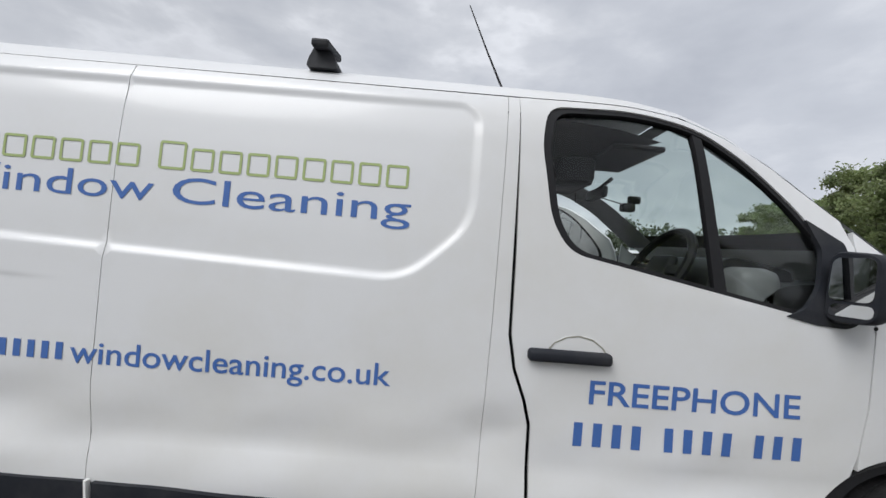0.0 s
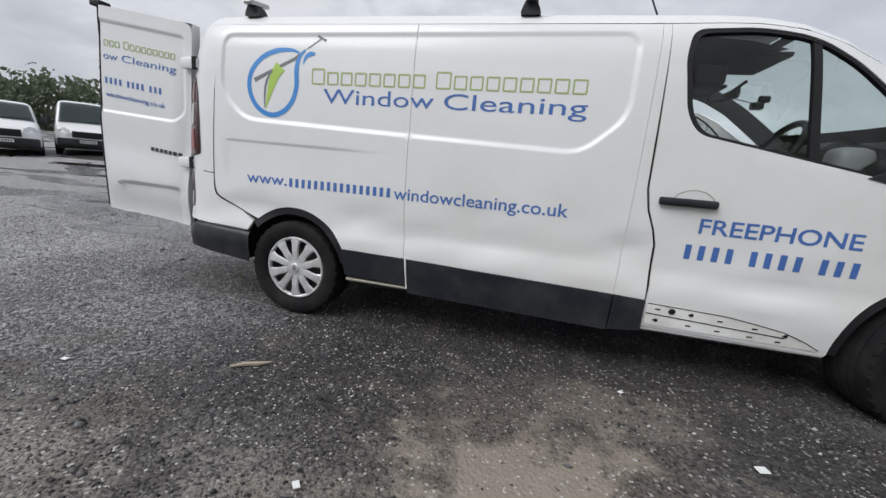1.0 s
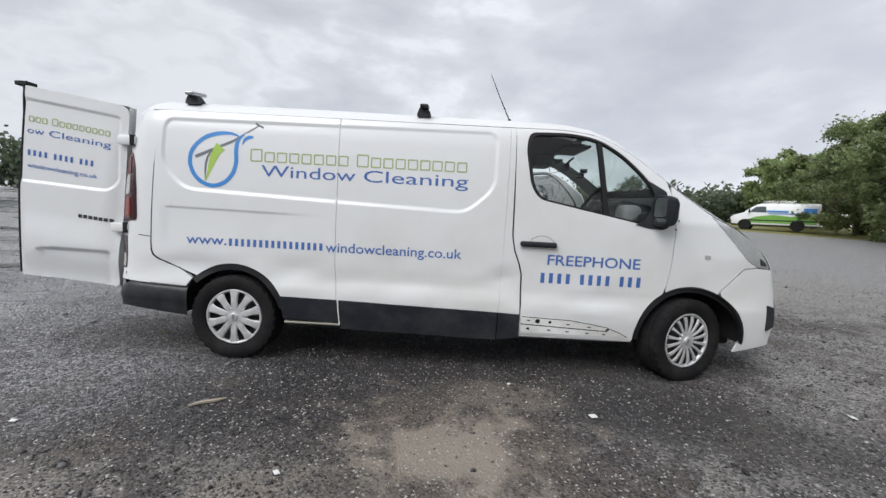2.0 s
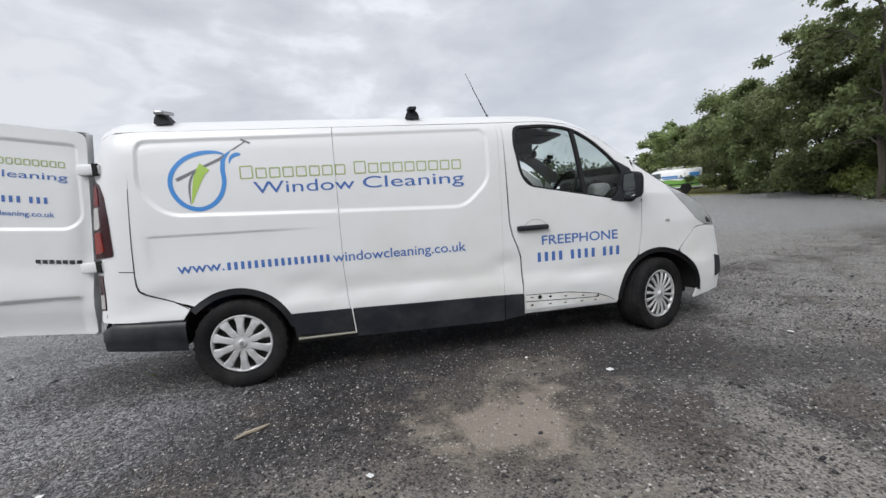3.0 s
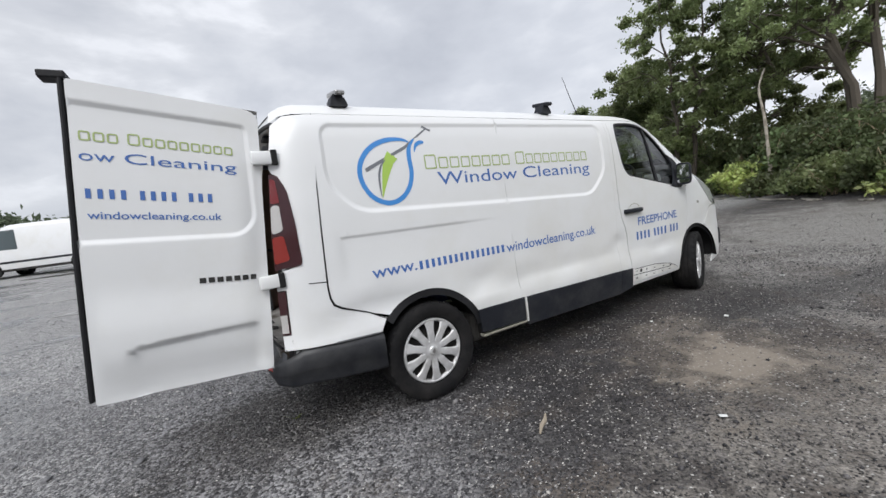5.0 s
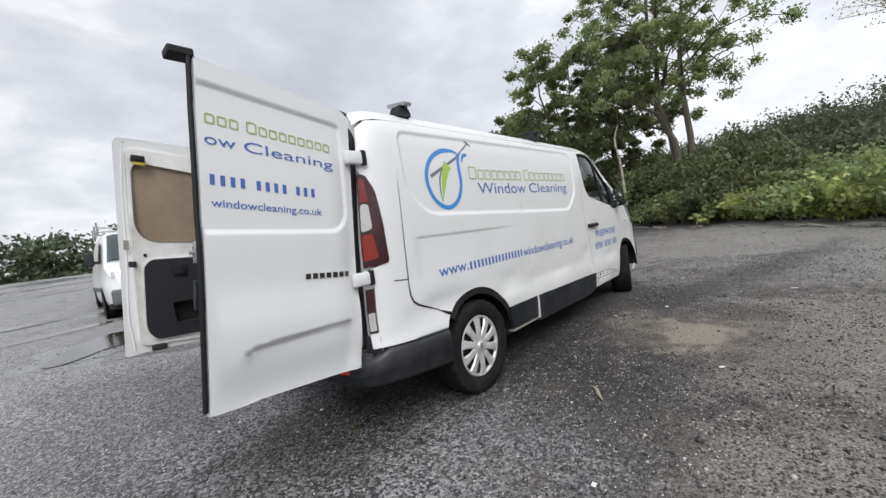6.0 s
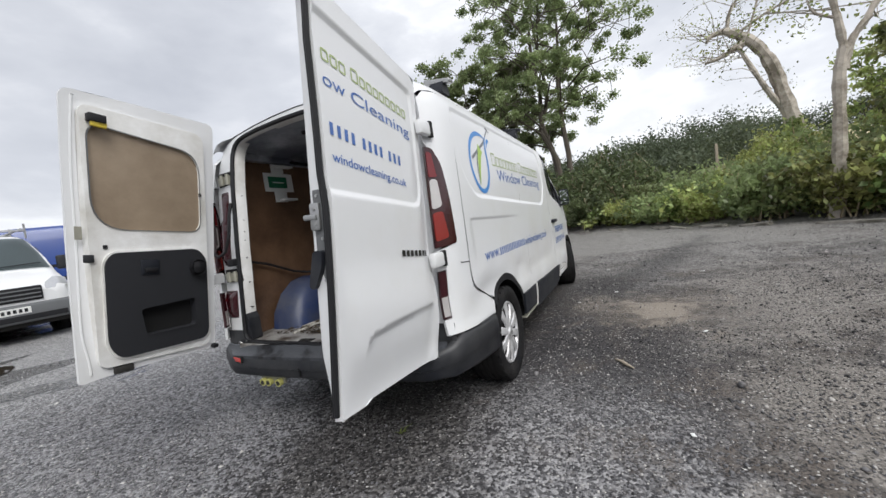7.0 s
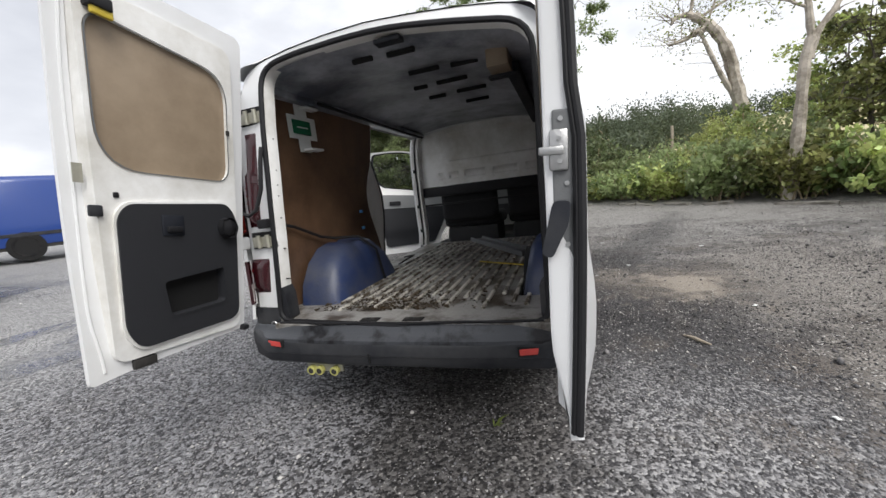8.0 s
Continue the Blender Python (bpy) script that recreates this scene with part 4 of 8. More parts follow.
row_of("name_frame", offside, plain_word("Toottooo_Tootottoo", 0.112, 1.735, 1.507, 0.094, 0.076, 0.0088), GREEN_INK, van)
for txt, a, b in (("Window", 0.203, 0.905), ("Cleaning", 0.965, 1.742)):
    decal("lettering", offside, *put_words(txt, a, b, 1.400, 0.090), BLUE_INK, van, "blue letters")
decal("lettering", offside, *put_words("www.", -0.348, -0.045, 0.876, 0.075, 0.008), BLUE_INK, van, "blue letters")
row_of("address_bar", offside, bars([16], -0.038, 0.688, 0.872, 0.055, 0.5), BLUE_INK, van)
decal("lettering", offside, *put_words("windowcleaning.co.uk", 0.700, 1.722, 0.866, 0.075, 0.008), BLUE_INK, van, "blue letters")
decal("lettering", offside, *put_words("FREEPHONE", 2.368, 3.068, 0.857, 0.080, 0.012), BLUE_INK, door, "blue letters")
row_of("number_bar", offside, bars([4, 4, 3], 2.308, 3.098, 0.718, 0.077, 0.46), BLUE_INK, door)

# emblem: a blue drop, a green wedge, a grey pole
drop = [(0.028, 1.686), (-0.027, 1.703), (-0.127, 1.699), (-0.227, 1.661), (-0.302, 1.586), (-0.327, 1.496), (-0.302, 1.406), (-0.242, 1.341), (-0.157, 1.314), (-0.072, 1.341), (-0.012, 1.406), (0.015, 1.491), (0.013, 1.581), (0.025, 1.651), (0.068, 1.706)]


def smooth_line(pts, n=6):
    out, k = [], len(pts)
    for i in range(k - 1):
        p0, p1, p2, p3 = (np.array(pts[min(max(j, 0), k - 1)]) for j in (i - 1, i, i + 1, i + 2))
        for t in np.linspace(0, 1, n, endpoint=False):
            out.append(tuple(0.5 * (2 * p1 + (p2 - p0) * t + (2 * p0 - 5 * p1 + 4 * p2 - p3) * t * t + (3 * p1 - p0 - 3 * p2 + p3) * t ** 3)))
    return out + [tuple(pts[-1])]


line = smooth_line(drop)
emblem = decal("emblem", offside, *stroke2(line, [0.010 + 0.020 * min(1, i / 12, (len(line) - 1 - i) / 8) for i in range(len(line))]), SKY_INK, van, "blue drop-shaped emblem")
decal("emblem_splash", offside, *stroke2(smooth_line([(0.058, 1.621), (0.073, 1.661), (0.103, 1.681), (0.138, 1.683)]), [0.003, 0.006, 0.01, 0.013, 0.016, 0.018, 0.02, 0.022, 0.024, 0.026, 0.026, 0.026, 0.026, 0.026, 0.024, 0.022, 0.018, 0.012, 0.004]), SKY_INK, emblem)
decal("emblem_wedge", offside, *stroke2(smooth_line([(-0.205, 1.352), (-0.185, 1.420), (-0.163, 1.490), (-0.135, 1.560), (-0.100, 1.606)]), [0.003 + 0.062 * min(1.0, i / 17) * (1.0 if i < 19 else 1.0 + 0.05 * (i - 19)) for i in range(25)]), LIME_INK, emblem, "green wedge")
decal("wedge_edge", offside, *stroke2(smooth_line([(-0.210, 1.350), (-0.212, 1.420), (-0.206, 1.490), (-0.185, 1.545), (-0.150, 1.580)]), [0.002 + 0.012 * math.sin(math.pi * i / 24) for i in range(25)]), GREY_INK, emblem, lift=0.0022)
decal("emblem_pole", offside, *stroke2([(-0.287, 1.521), (-0.007, 1.651), (0.173, 1.773)], [0.022, 0.018, 0.010]), GREY_INK, emblem, "grey pole", lift=0.0024)
decal("emblem_blade", offside, *stroke2([(0.145, 1.788), (0.205, 1.758)], 0.014), GREY_INK, emblem, lift=0.0024)


# ---- rear end of the van: frame, doors ----
OPENING = rounded([(0.685, 0.555), (0.655, 0.92), (0.642, 1.25), (0.645, 1.93), (0.43, 1.952), (0.14, 1.950), (-0.17, 1.936), (-0.44, 1.897), (-0.775, 1.835), (-0.782, 1.55), (-0.768, 1.05), (-0.765, 0.535)], [0.08, 0.2, 0.2, 0.12, 0.1, 0.1, 0.1, 0.1, 0.14, 0.2, 0.2, 0.08], 5)


_zz = [0.50, 0.57, 0.7, 0.9, 1.1, 1.3, 1.5, 1.65, 1.76, 1.80]
_ends = roof_P[0]
frame_out = [(-float(half_width(-0.862, z)) + 0.002, z) for z in _zz] + [(float(p[1]), float(p[2]) - 0.004) for p in _ends[1:-1]] + [(float(half_width(-0.862, z)) - 0.032, z) for z in _zz[::-1]]
skin("rear_frame", rear_face, frame_out, (OPENING,), WHITE, van, 0.05, rim=0.02, flip=True, label="white rear door frame")
# jamb that turns in from the frame, the black seal round it
lp = dense(OPENING, 0.05)
lp_a = rear_face(np.array([p[0] for p in lp]), np.array([p[1] for p in lp]))
lp_c = np.array([-0.05, 1.2])
lp_in = np.array([[p[0] + (lp_c[0] - p[0]) * 0.016, p[1] + (lp_c[1] - p[1]) * 0.010] for p in lp])
lp_b = rear_face(lp_in[:, 0], lp_in[:, 1]) + np.array([0.035, 0, 0])
lp_d = lp_b + np.array([0.05, 0, 0])
up_ = [k for k, p in enumerate(lp) if p[1] > 0.575]
sheet("door_jamb", np.stack([lp_a, lp_b, lp_d])[:, up_], WHITE_IN, van)
for y0, y1 in ((0.684, 0.86), (-0.90, -0.770)):
    v, f = fill([(y0, 0.485), (y1, 0.485), (y1, 0.632), (y0, 0.632)], (), 0.04)
    hang("corner_cover", mesh_of("corner_cover", rear_face(v[:, 0], v[:, 1]) - np.array([0.012, 0, 0]), f, BUMPER), van, "black plastic corner below the lamps")
bm = bmesh.new()
pts = [tuple(p + np.array([-0.006, 0, 0])) for p in lp_a]
tube(bm, pts + pts[:1], 0.014, 7, cap=False)
part("door_seal", bm, RUBBER, van, "black rubber seal round the rear opening", smooth=True)
for y, z in [(0.665, z) for z in (0.78, 0.95, 1.12, 1.24, 1.30, 1.38, 1.55)]:
    bm = bmesh.new()
    xj = float(rear_face(0.65, z)[0]) + 0.05
    tube(bm, [(xj, y, z), (xj, y - 0.035, z)], 0.004, 6)
    part("jamb_bolt", bm, RUSTY, van)
# top latch, sill plate and its two strikers
bm = bmesh.new()
box(bm, -0.71, -0.64, -0.17, -0.03, 1.895, 1.918, 0.006)
part("top_latch", bm, TRIM, van)
bm = bmesh.new()
bm.free()
ys = np.linspace(-0.86, 0.83, 40)
front = np.interp(np.abs(ys + 0.015), [0.0, 0.40, 0.72, 0.80, 0.86], [-0.966, -0.961, -0.938, -0.908, -0.880])
rows = []
for w, z in ((0.0, 0.470), (0.0, 0.487), (0.10, 0.492), (0.45, 0.502), (0.70, 0.520), (0.84, 0.542), (1.0, 0.546)):
    rows.append(np.stack([front + (-0.903 + 0.030 * (np.abs(ys + 0.015) / 0.85) ** 2 - front) * w, ys, z + 0.004 * np.sin(9 * ys) * w * (1 - w) * 2], -1))
sheet("step_cover", np.array(rows), STEP, van, "dusty grey step over the rear bumper, stained black", angle=40)
bm = bmesh.new()
box(bm, -0.898, -0.70, -0.770, 0.690, 0.50, 0.552, 0.006)
part("sill_plate", bm, CARGO_FLOOR, van)
bm = bmesh.new()
tube(bm, [(-0.903 + 0.004 * math.sin(14 * y) + 0.030 * (y / 0.85) ** 2, y, 0.556) for y in np.linspace(-0.74, 0.66, 24)], 0.0075, 6)
part("sill_rubber", bm, RUBBER, van, smooth=True)
for y in (0.13, -0.11):
    bm = bmesh.new()
    box(bm, -0.868, -0.815, y - 0.052, y + 0.052, 0.549, 0.557, 0.004)
    k = part("striker_plate", bm, DARK, van)
    for d in (-0.02, 0.03):
        bm = bmesh.new()
        box(bm, -0.858, -0.835, y + d - 0.014, y + d + 0.014, 0.556, 0.563, 0.003)
        part("striker", bm, RUSTY, k)
# dark corner trims at the foot of the jamb, lashing ring
for y0, y1 in ((0.636, 0.690), (-0.772, -0.728)):
    bm = bmesh.new()
    prism(bm, rounded([(y0, 0.556), (y1, 0.556), (y1, 0.70), (y0 + (0.02 if y0 > 0 else 0), 0.745), (y0, 0.70)], 0.012), lambda a, b: (-0.835, a, b), (0.085, 0, 0))
    part("corner_trim", bm, BUMPER, van, smooth=True)
bm = bmesh.new()
tube(bm, [(-0.872, 0.715 + 0.017 * math.cos(a), 0.540 + 0.017 * math.sin(a)) for a in np.linspace(0, 6.283, 15)], 0.005, 6, cap=False)
part("lashing_ring", bm, STEEL, van, smooth=True)
# hinges on the rear pillars
for side, y in ((-1, -0.885), (1, 0.845)):
    for z in (1.62, 0.965) if side < 0 else (1.672, 1.003):
        xh = float(rear_face(0, z)[0])
        bm = bmesh.new()
        box(bm, xh - 0.075, xh + 0.055, y - 0.022, y + 0.016, z - 0.036, z + 0.036, 0.012)
        h = part("door_hinge", bm, WHITE, van, "white door hinge", smooth=True)
        bm = bmesh.new()
        box(bm, xh + 0.02, xh + 0.052, y - 0.024 if side < 0 else y, y if side < 0 else y + 0.020, z - 0.040, z + 0.040, 0.004)
        part("hinge_recess", bm, DARK, h)
        if side > 0:
            xp = float(rear_face(0.70, z)[0])
            bm = bmesh.new()
            box(bm, xp - 0.008, xp + 0.02, 0.648, 0.80, z - 0.038, z + 0.052, 0.004)
            k = part("hinge_slot", bm, DARK, van, "dark slot with a grey hinge")
            bm = bmesh.new()
            box(bm, xp - 0.014, xp - 0.006, 0.655, 0.795, z - 0.030, z + 0.026, 0.003)
            part("hinge_plate", bm, GALV, k)
            for yy in (0.685, 0.745):
                bm = bmesh.new()
                tube(bm, [(xp - 0.020, yy, z - 0.034), (xp - 0.020, yy, z + 0.036)], 0.012, 10)
                part("hinge_pin", bm, GALV, k, smooth=True)
# nearside lamp faces that show beside the opening
def lamp_block(name, mat, y0, y1, y2, y3, z0, z1, proud, parent, label=""):
    """Lens standing proud of the frame: bottom edge y0 to y1, top edge y2 to y3."""
    v, f = fill(rounded([(y0, z0), (y1, z0), (y3, z1), (y2, z1)], 0.008), (), 0.04)
    base = rear_face(v[:, 0], v[:, 1])
    lift_ = proud * step01(dist(v[:, 0], v[:, 1], [(y0, z0), (y1, z0), (y3, z1), (y2, z1)]) / 0.006 + 0.02)
    return hang(name, mesh_of(name, base - np.stack([lift_, 0 * lift_, 0 * lift_], -1), f, mat), parent, label)


up_lamp = lamp_block("lamp_face", DEEP_LENS, 0.735, 0.815, 0.705, 0.785, 1.085, 1.590, 0.030, van, "deep red lamp lens")
lamp_block("brake_lens", RED_LENS, 0.785, 0.815, 0.748, 0.785, 1.10, 1.58, 0.034, up_lamp)
low_lamp_ = lamp_block("lamp_face", DEEP_LENS, 0.735, 0.862, 0.710, 0.842, 0.715, 0.905, 0.020, van, "black-red lamp with a clear corner")
lamp_block("clear_corner", CLEAR_LENS, 0.805, 0.860, 0.798, 0.852, 0.722, 0.800, 0.026, low_lamp_)
lamp_block("red_corner", RED_LENS, 0.802, 0.850, 0.792, 0.842, 0.805, 0.898, 0.026, low_lamp_)


def quad_surface(hb, fb, ht, ft, out, shape=None):
    """Door surface from its corners: hinge bottom, free bottom, hinge top, free top; a runs from the hinge 0 to 0.70, b from 0 to 1.40."""
    hb, fb, ht, ft, out = (np.array(p, float) for p in (hb, fb, ht, ft, out))

    def surf(a, b):
        u, v = np.asarray(a, float)[..., None] / 0.70, np.asarray(b, float)[..., None] / 1.40
        p = (hb * (1 - u) + fb * u) * (1 - v) + (ht * (1 - u) + ft * u) * v
        return p + out * (shape(np.asarray(a, float), np.asarray(b, float))[..., None] if shape else 0)

    return surf


DOOR_RIM = rounded([(0.0, 0.0), (0.70, 0.0), (0.70, 1.40), (0.0, 1.40)], [0.03, 0.015, 0.015, 0.07], 5)
R_WIN = rounded([(-0.30, 0.690), (0.60, 0.732), (0.668, 0.815), (0.650, 1.318), (-0.30, 1.318)], [0.0, 0.09, 0.09, 0.04, 0.0], 5)
R_WIN = [(0.70 - a, b) for a, b in R_WIN][::-1]


def r_shape(a, b):
    d = dist(a, b, R_WIN)
    s = np.where(inside(a, b, R_WIN), d, -d)
    belly = 0.036 * step01((0.52 - b) / 0.24) * step01((b - 0.02) / 0.2) * step01((0.70 - a) / 0.05)
    pocket = rounded([(0.05, -0.2), (0.56, -0.2), (0.575, 0.20), (0.545, 0.235), (0.06, 0.285)], 0.03)
    e = dist(a, b, pocket)
    q = np.where(inside(a, b, pocket), e, -e)
    crown = 0.024 * np.sin(math.pi * np.clip(b / 1.40, 0, 1)) * step01(a / 0.12)
    return crown + belly * 0.7 - 0.012 * step01((s + 0.004) / 0.03) - 0.022 * step01((q + 0.01) / 0.03) * step01((0.30 - b) / 0.06)


R_HB, R_FB, R_HT, R_FT = (-0.945, -0.838, 0.492), (-1.673, -0.867, 0.560), (-0.818, -0.866, 1.868), (-1.544, -0.914, 1.974)
r_out = quad_surface(R_HB, R_FB, R_HT, R_FT, (0, -1, 0), r_shape)
r_thick = lambda b: 0.030 + 0.034 * step01((np.asarray(b, float) - 0.02) / 0.22)  # noqa: E731
r_in = quad_surface(R_HB, R_FB, R_HT, R_FT, (0, -1, 0), lambda a, b: -r_thick(b))
ex = lip_points(R_WIN, (-0.008, -0.001, 0.008, 0.017, 0.026, 0.034)) + [(a, 0.275 - 0.07 * (a - 0.06) + s) for a in np.arange(0.05, 0.6, 0.03) for s in (-0.03, -0.015, 0.0, 0.015)]
rdoor = skin("rear_door", r_out, DOOR_RIM, (), WHITE, van, 0.05, extra=ex, avoid=R_WIN, rim=0.03, flip=True, label="white offside rear door standing open")
skin("inner_panel", r_in, DOOR_RIM, (), WHITE_IN, rdoor, 0.1, rim=0)
for nm, a_ in (("free_flange", 0.70), ("hinge_flange", 0.0)):
    bs = np.linspace(0.0, 1.40, 29)
    sheet(nm, np.stack([r_out(np.full(29, a_), bs), r_in(np.full(29, a_), bs) * 0.9 + r_out(np.full(29, a_), bs) * 0.1 - np.array([0.006 if a_ else 0, 0, 0]), r_in(np.full(29, a_), bs)]), WHITE, rdoor, angle=60)
for nm, b_ in (("top_flange", 1.40), ("bottom_flange", 0.0)):
    as_ = np.linspace(0.0, 0.70, 12)
    sheet(nm, np.stack([r_out(as_, np.full(12, b_)), r_in(as_, np.full(12, b_))]), WHITE, rdoor)
skin("inner_card", r_in, rounded([(0.08, 0.12), (0.50, 0.12), (0.50, 0.64), (0.08, 0.64)], 0.05), (), CARD, rdoor, 0.1, lift=0.003, rim=0.0)
skin("window_board", r_in, rounded([(0.08, 0.78), (0.52, 0.78), (0.50, 1.26), (0.08, 1.26)], 0.08), (), PLY, rdoor, 0.1, lift=0.002, rim=0.0)


def strip(surf, a, b0, b1, offs, r, n=14):
    bs = np.linspace(b0, b1, n)
    P = surf(np.full(n, a), bs)
    return [tuple(p + np.array(offs)) for p in P]


bm = bmesh.new()
pts = strip(r_out, 0.70, 0.02, 1.42, (-0.016, 0.011, 0), 0)
tube(bm, pts, 0.0095, 8)
tube(bm, [tuple(np.array(p) + np.array([0.004, 0.010, 0])) for p in pts], 0.009, 6)
seal = part("edge_seal", bm, RUBBER, rdoor, "black rubber strip down the door's free edge", smooth=True)
bm = bmesh.new()
p = np.array(pts[-1])
box(bm, p[0] - 0.07, p[0] + 0.02, p[1] - 0.01, p[1] + 0.07, p[2] - 0.02, p[2] + 0.012, 0.006)
part("seal_end", bm, RUBBER, seal)
# lock and lever on the free edge
e0 = r_out(np.array([0.70]), np.array([0.66]))[0]
lock_lean = Matrix.Translation(Vector(e0)) @ Matrix.Rotation(radians(3.0), 4, "X") @ Matrix.Rotation(radians(3.2), 4, "Y") @ Matrix.Translation(-Vector(e0))
bm = bmesh.new()
box(bm, e0[0] - 0.011, e0[0] + 0.03, e0[1] + 0.016, e0[1] + 0.070, e0[2] - 0.255, e0[2] + 0.065, 0.004, m=lock_lean)
lk = part("lock_plate", bm, GREY_BUMPER, rdoor, "grey lock plate with a bare metal catch")
bm = bmesh.new()
box(bm, e0[0] - 0.024, e0[0] - 0.008, e0[1] + 0.036, e0[1] + 0.076, e0[2] - 0.065, e0[2] + 0.022, 0.006, m=lock_lean)
box(bm, e0[0] - 0.030, e0[0] - 0.020, e0[1] + 0.045, e0[1] + 0.098, e0[2] - 0.032, e0[2] - 0.014, 0.004, m=lock_lean)
part("catch", bm, STEEL, lk, smooth=True)
bm = bmesh.new()
prism(bm, rounded([(0.045, -0.07), (0.082, -0.07), (0.108, -0.185), (0.085, -0.195), (0.05, -0.12)], 0.012), lambda a, b: lock_lean @ Vector((e0[0] - 0.03, e0[1] + a - 0.012, e0[2] - 0.06 + b)), (0.02, 0, 0))
part("lever", bm, TRIM, lk)
for dy, dz, dx in ((0.042, 0.045, 0.014), (0.046, 0.002, 0.027), (0.044, -0.046, 0.027), (0.030, -0.092, 0.014), (0.030, -0.225, 0.014)):
    bm = bmesh.new()
    tube(bm, [lock_lean @ Vector((e0[0] - dx, e0[1] + dy + 0.01, e0[2] + dz)), lock_lean @ Vector((e0[0] - 0.006, e0[1] + dy + 0.01, e0[2] + dz))], 0.0055, 8)
    part("screw", bm, STEEL, lk)
# lettering on the offside rear door, cut off at the free edge
face = lambda a, b: r_out(0.70 - np.asarray(a, float), b)  # noqa: E731
row_of("name_frame", face, plain_word("oto_Tootottoo", 0.022, 0.582, 1.150, 0.052, 0.042, 0.0065), GREEN_INK, rdoor, lift=0.002)
decal("lettering", face, *put_words("ow", 0.022, 0.135, 1.066, 0.048), BLUE_INK, rdoor, "blue letters", lift=0.002)
decal("lettering", face, *put_words("Cleaning", 0.167, 0.590, 1.066, 0.048), BLUE_INK, rdoor, "blue letters", lift=0.002)
row_of("number_bar", face, bars([4, 4, 3], 0.022, 0.488, 0.905, 0.042, 0.46), BLUE_INK, rdoor, lift=0.002)
decal("lettering", face, *put_words("windowcleaning.co.uk", 0.032, 0.512, 0.818, 0.034, 0.008), BLUE_INK, rdoor, "blue letters", lift=0.002)
row_of("badge_bar", face, bars([7], 0.397, 0.648, 0.505, 0.026, 0.72), CHROME_DARK, rdoor, lift=0.004)

# nearside rear door, seen from inside
L_HB, L_FB, L_HT, L_FT = (-1.000, 0.800, 0.542), (-1.666, 0.758, 0.617), (-0.912, 0.605, 1.950), (-1.549, 0.643, 2.044)
l_in = quad_surface(L_HB, L_FB, L_HT, L_FT, (0, -1, 0))
l_mid = quad_surface(L_HB, L_FB, L_HT, L_FT, (0, -1, 0), lambda a, b: -0.030 + 0 * a)
l_bow = lambda a, b: 0.056 * np.sin(math.pi * np.clip((b + 0.05) / 1.60, 0, 1)) * step01((a - 0.40) / 0.30)  # noqa: E731
l_edge = quad_surface(L_HB, L_FB, L_HT, L_FT, (0, -1, 0), lambda a, b: -0.010 - l_bow(a, b))
l_in_from_rim = lambda a, b: step01(np.minimum(np.minimum(a + 0.04, 0.74 - a), np.minimum(b - 0.0, 1.45 - b)) / 0.10)  # noqa: E731
l_out = quad_surface(L_HB, L_FB, L_HT, L_FT, (0, -1, 0), lambda a, b: -0.024 - 0.045 * l_in_from_rim(a, b) - l_bow(a, b))
L_RIM = rounded([(-0.012, 0.034), (0.55, 0.012), (0.734, -0.008), (0.733, 0.10), (0.732, 0.30), (0.737, 0.9), (0.751, 1.436), (-0.045, 1.460)], [0.03, 0.1, 0.02, 0.06, 0.1, 0.2, 0.05, 0.05], 6)
INNER = rounded([(0.025, 0.05), (0.65, 0.05), (0.67, 0.7), (0.685, 1.37), (0.03, 1.375)], [0.06, 0.05, 0.2, 0.05, 0.07], 5)
L_WIN = rounded([(0.065, 0.765), (0.655, 0.75), (0.66, 1.285), (0.065, 1.25)], [0.08, 0.17, 0.08, 0.13], 7)
POCKET = rounded([(0.13, 0.20), (0.425, 0.185), (0.45, 0.33), (0.135, 0.365)], 0.02, 4)
ldoor = skin("rear_door", l_out, L_RIM, (), WHITE, van, 0.08, rim=0.0, label="white nearside rear door standing open, boarded window")
skin("door_flange", l_edge, L_RIM, (INNER,), WHITE, ldoor, 0.06, rim=0.018, flip=True)
skin("inner_panel", l_in, INNER, (L_WIN, [tuple(Vector(p).lerp(Vector((0.29, 0.27)), -0.22)) for p in POCKET]), WHITE_IN, ldoor, 0.05, rim=0.075, flip=True, label="scratched white inner door panel")
skin("window_board", l_mid, [tuple(Vector(p).lerp(Vector((0.33, 1.02)), -0.04)) for p in L_WIN], (), PLY, ldoor, 0.08, lift=0.012, rim=0, flip=True, label="dirty plywood board in the window opening")
wv, wf = fill(L_WIN, ([tuple(Vector(p).lerp(Vector((0.33, 1.02)), 0.02)) for p in L_WIN],), 0.06)
decal("board_seal", l_in, wv, wf, GREY_BUMPER, ldoor, lift=-0.004)
CARD_SHAPE = rounded([(0.045, 0.105), (0.56, 0.085), (0.612, 0.16), (0.612, 0.585), (0.57, 0.635), (0.10, 0.665), (0.045, 0.60)], [0.07, 0.05, 0.06, 0.05, 0.05, 0.06, 0.05], 5)
card = skin("door_card", l_in, CARD_SHAPE, (POCKET,), CARD, ldoor, 0.05, lift=0.016, rim=0.058, flip=True, label="dark grey moulded door card with a pocket")
skin("card_lip", l_in, [tuple(Vector(p).lerp(Vector((0.32, 0.37)), -0.03)) for p in CARD_SHAPE], (CARD_SHAPE,), WHITE_IN, ldoor, 0.05, lift=0.010, rim=0.01, flip=True)
skin("pocket", l_mid, POCKET, (), DARK, card, 0.06, lift=0.0, rim=0, flip=True)
pv, pf = fill([tuple(Vector(p).lerp(Vector((0.27, 0.27)), -0.09)) for p in POCKET], (POCKET,), 0.05)
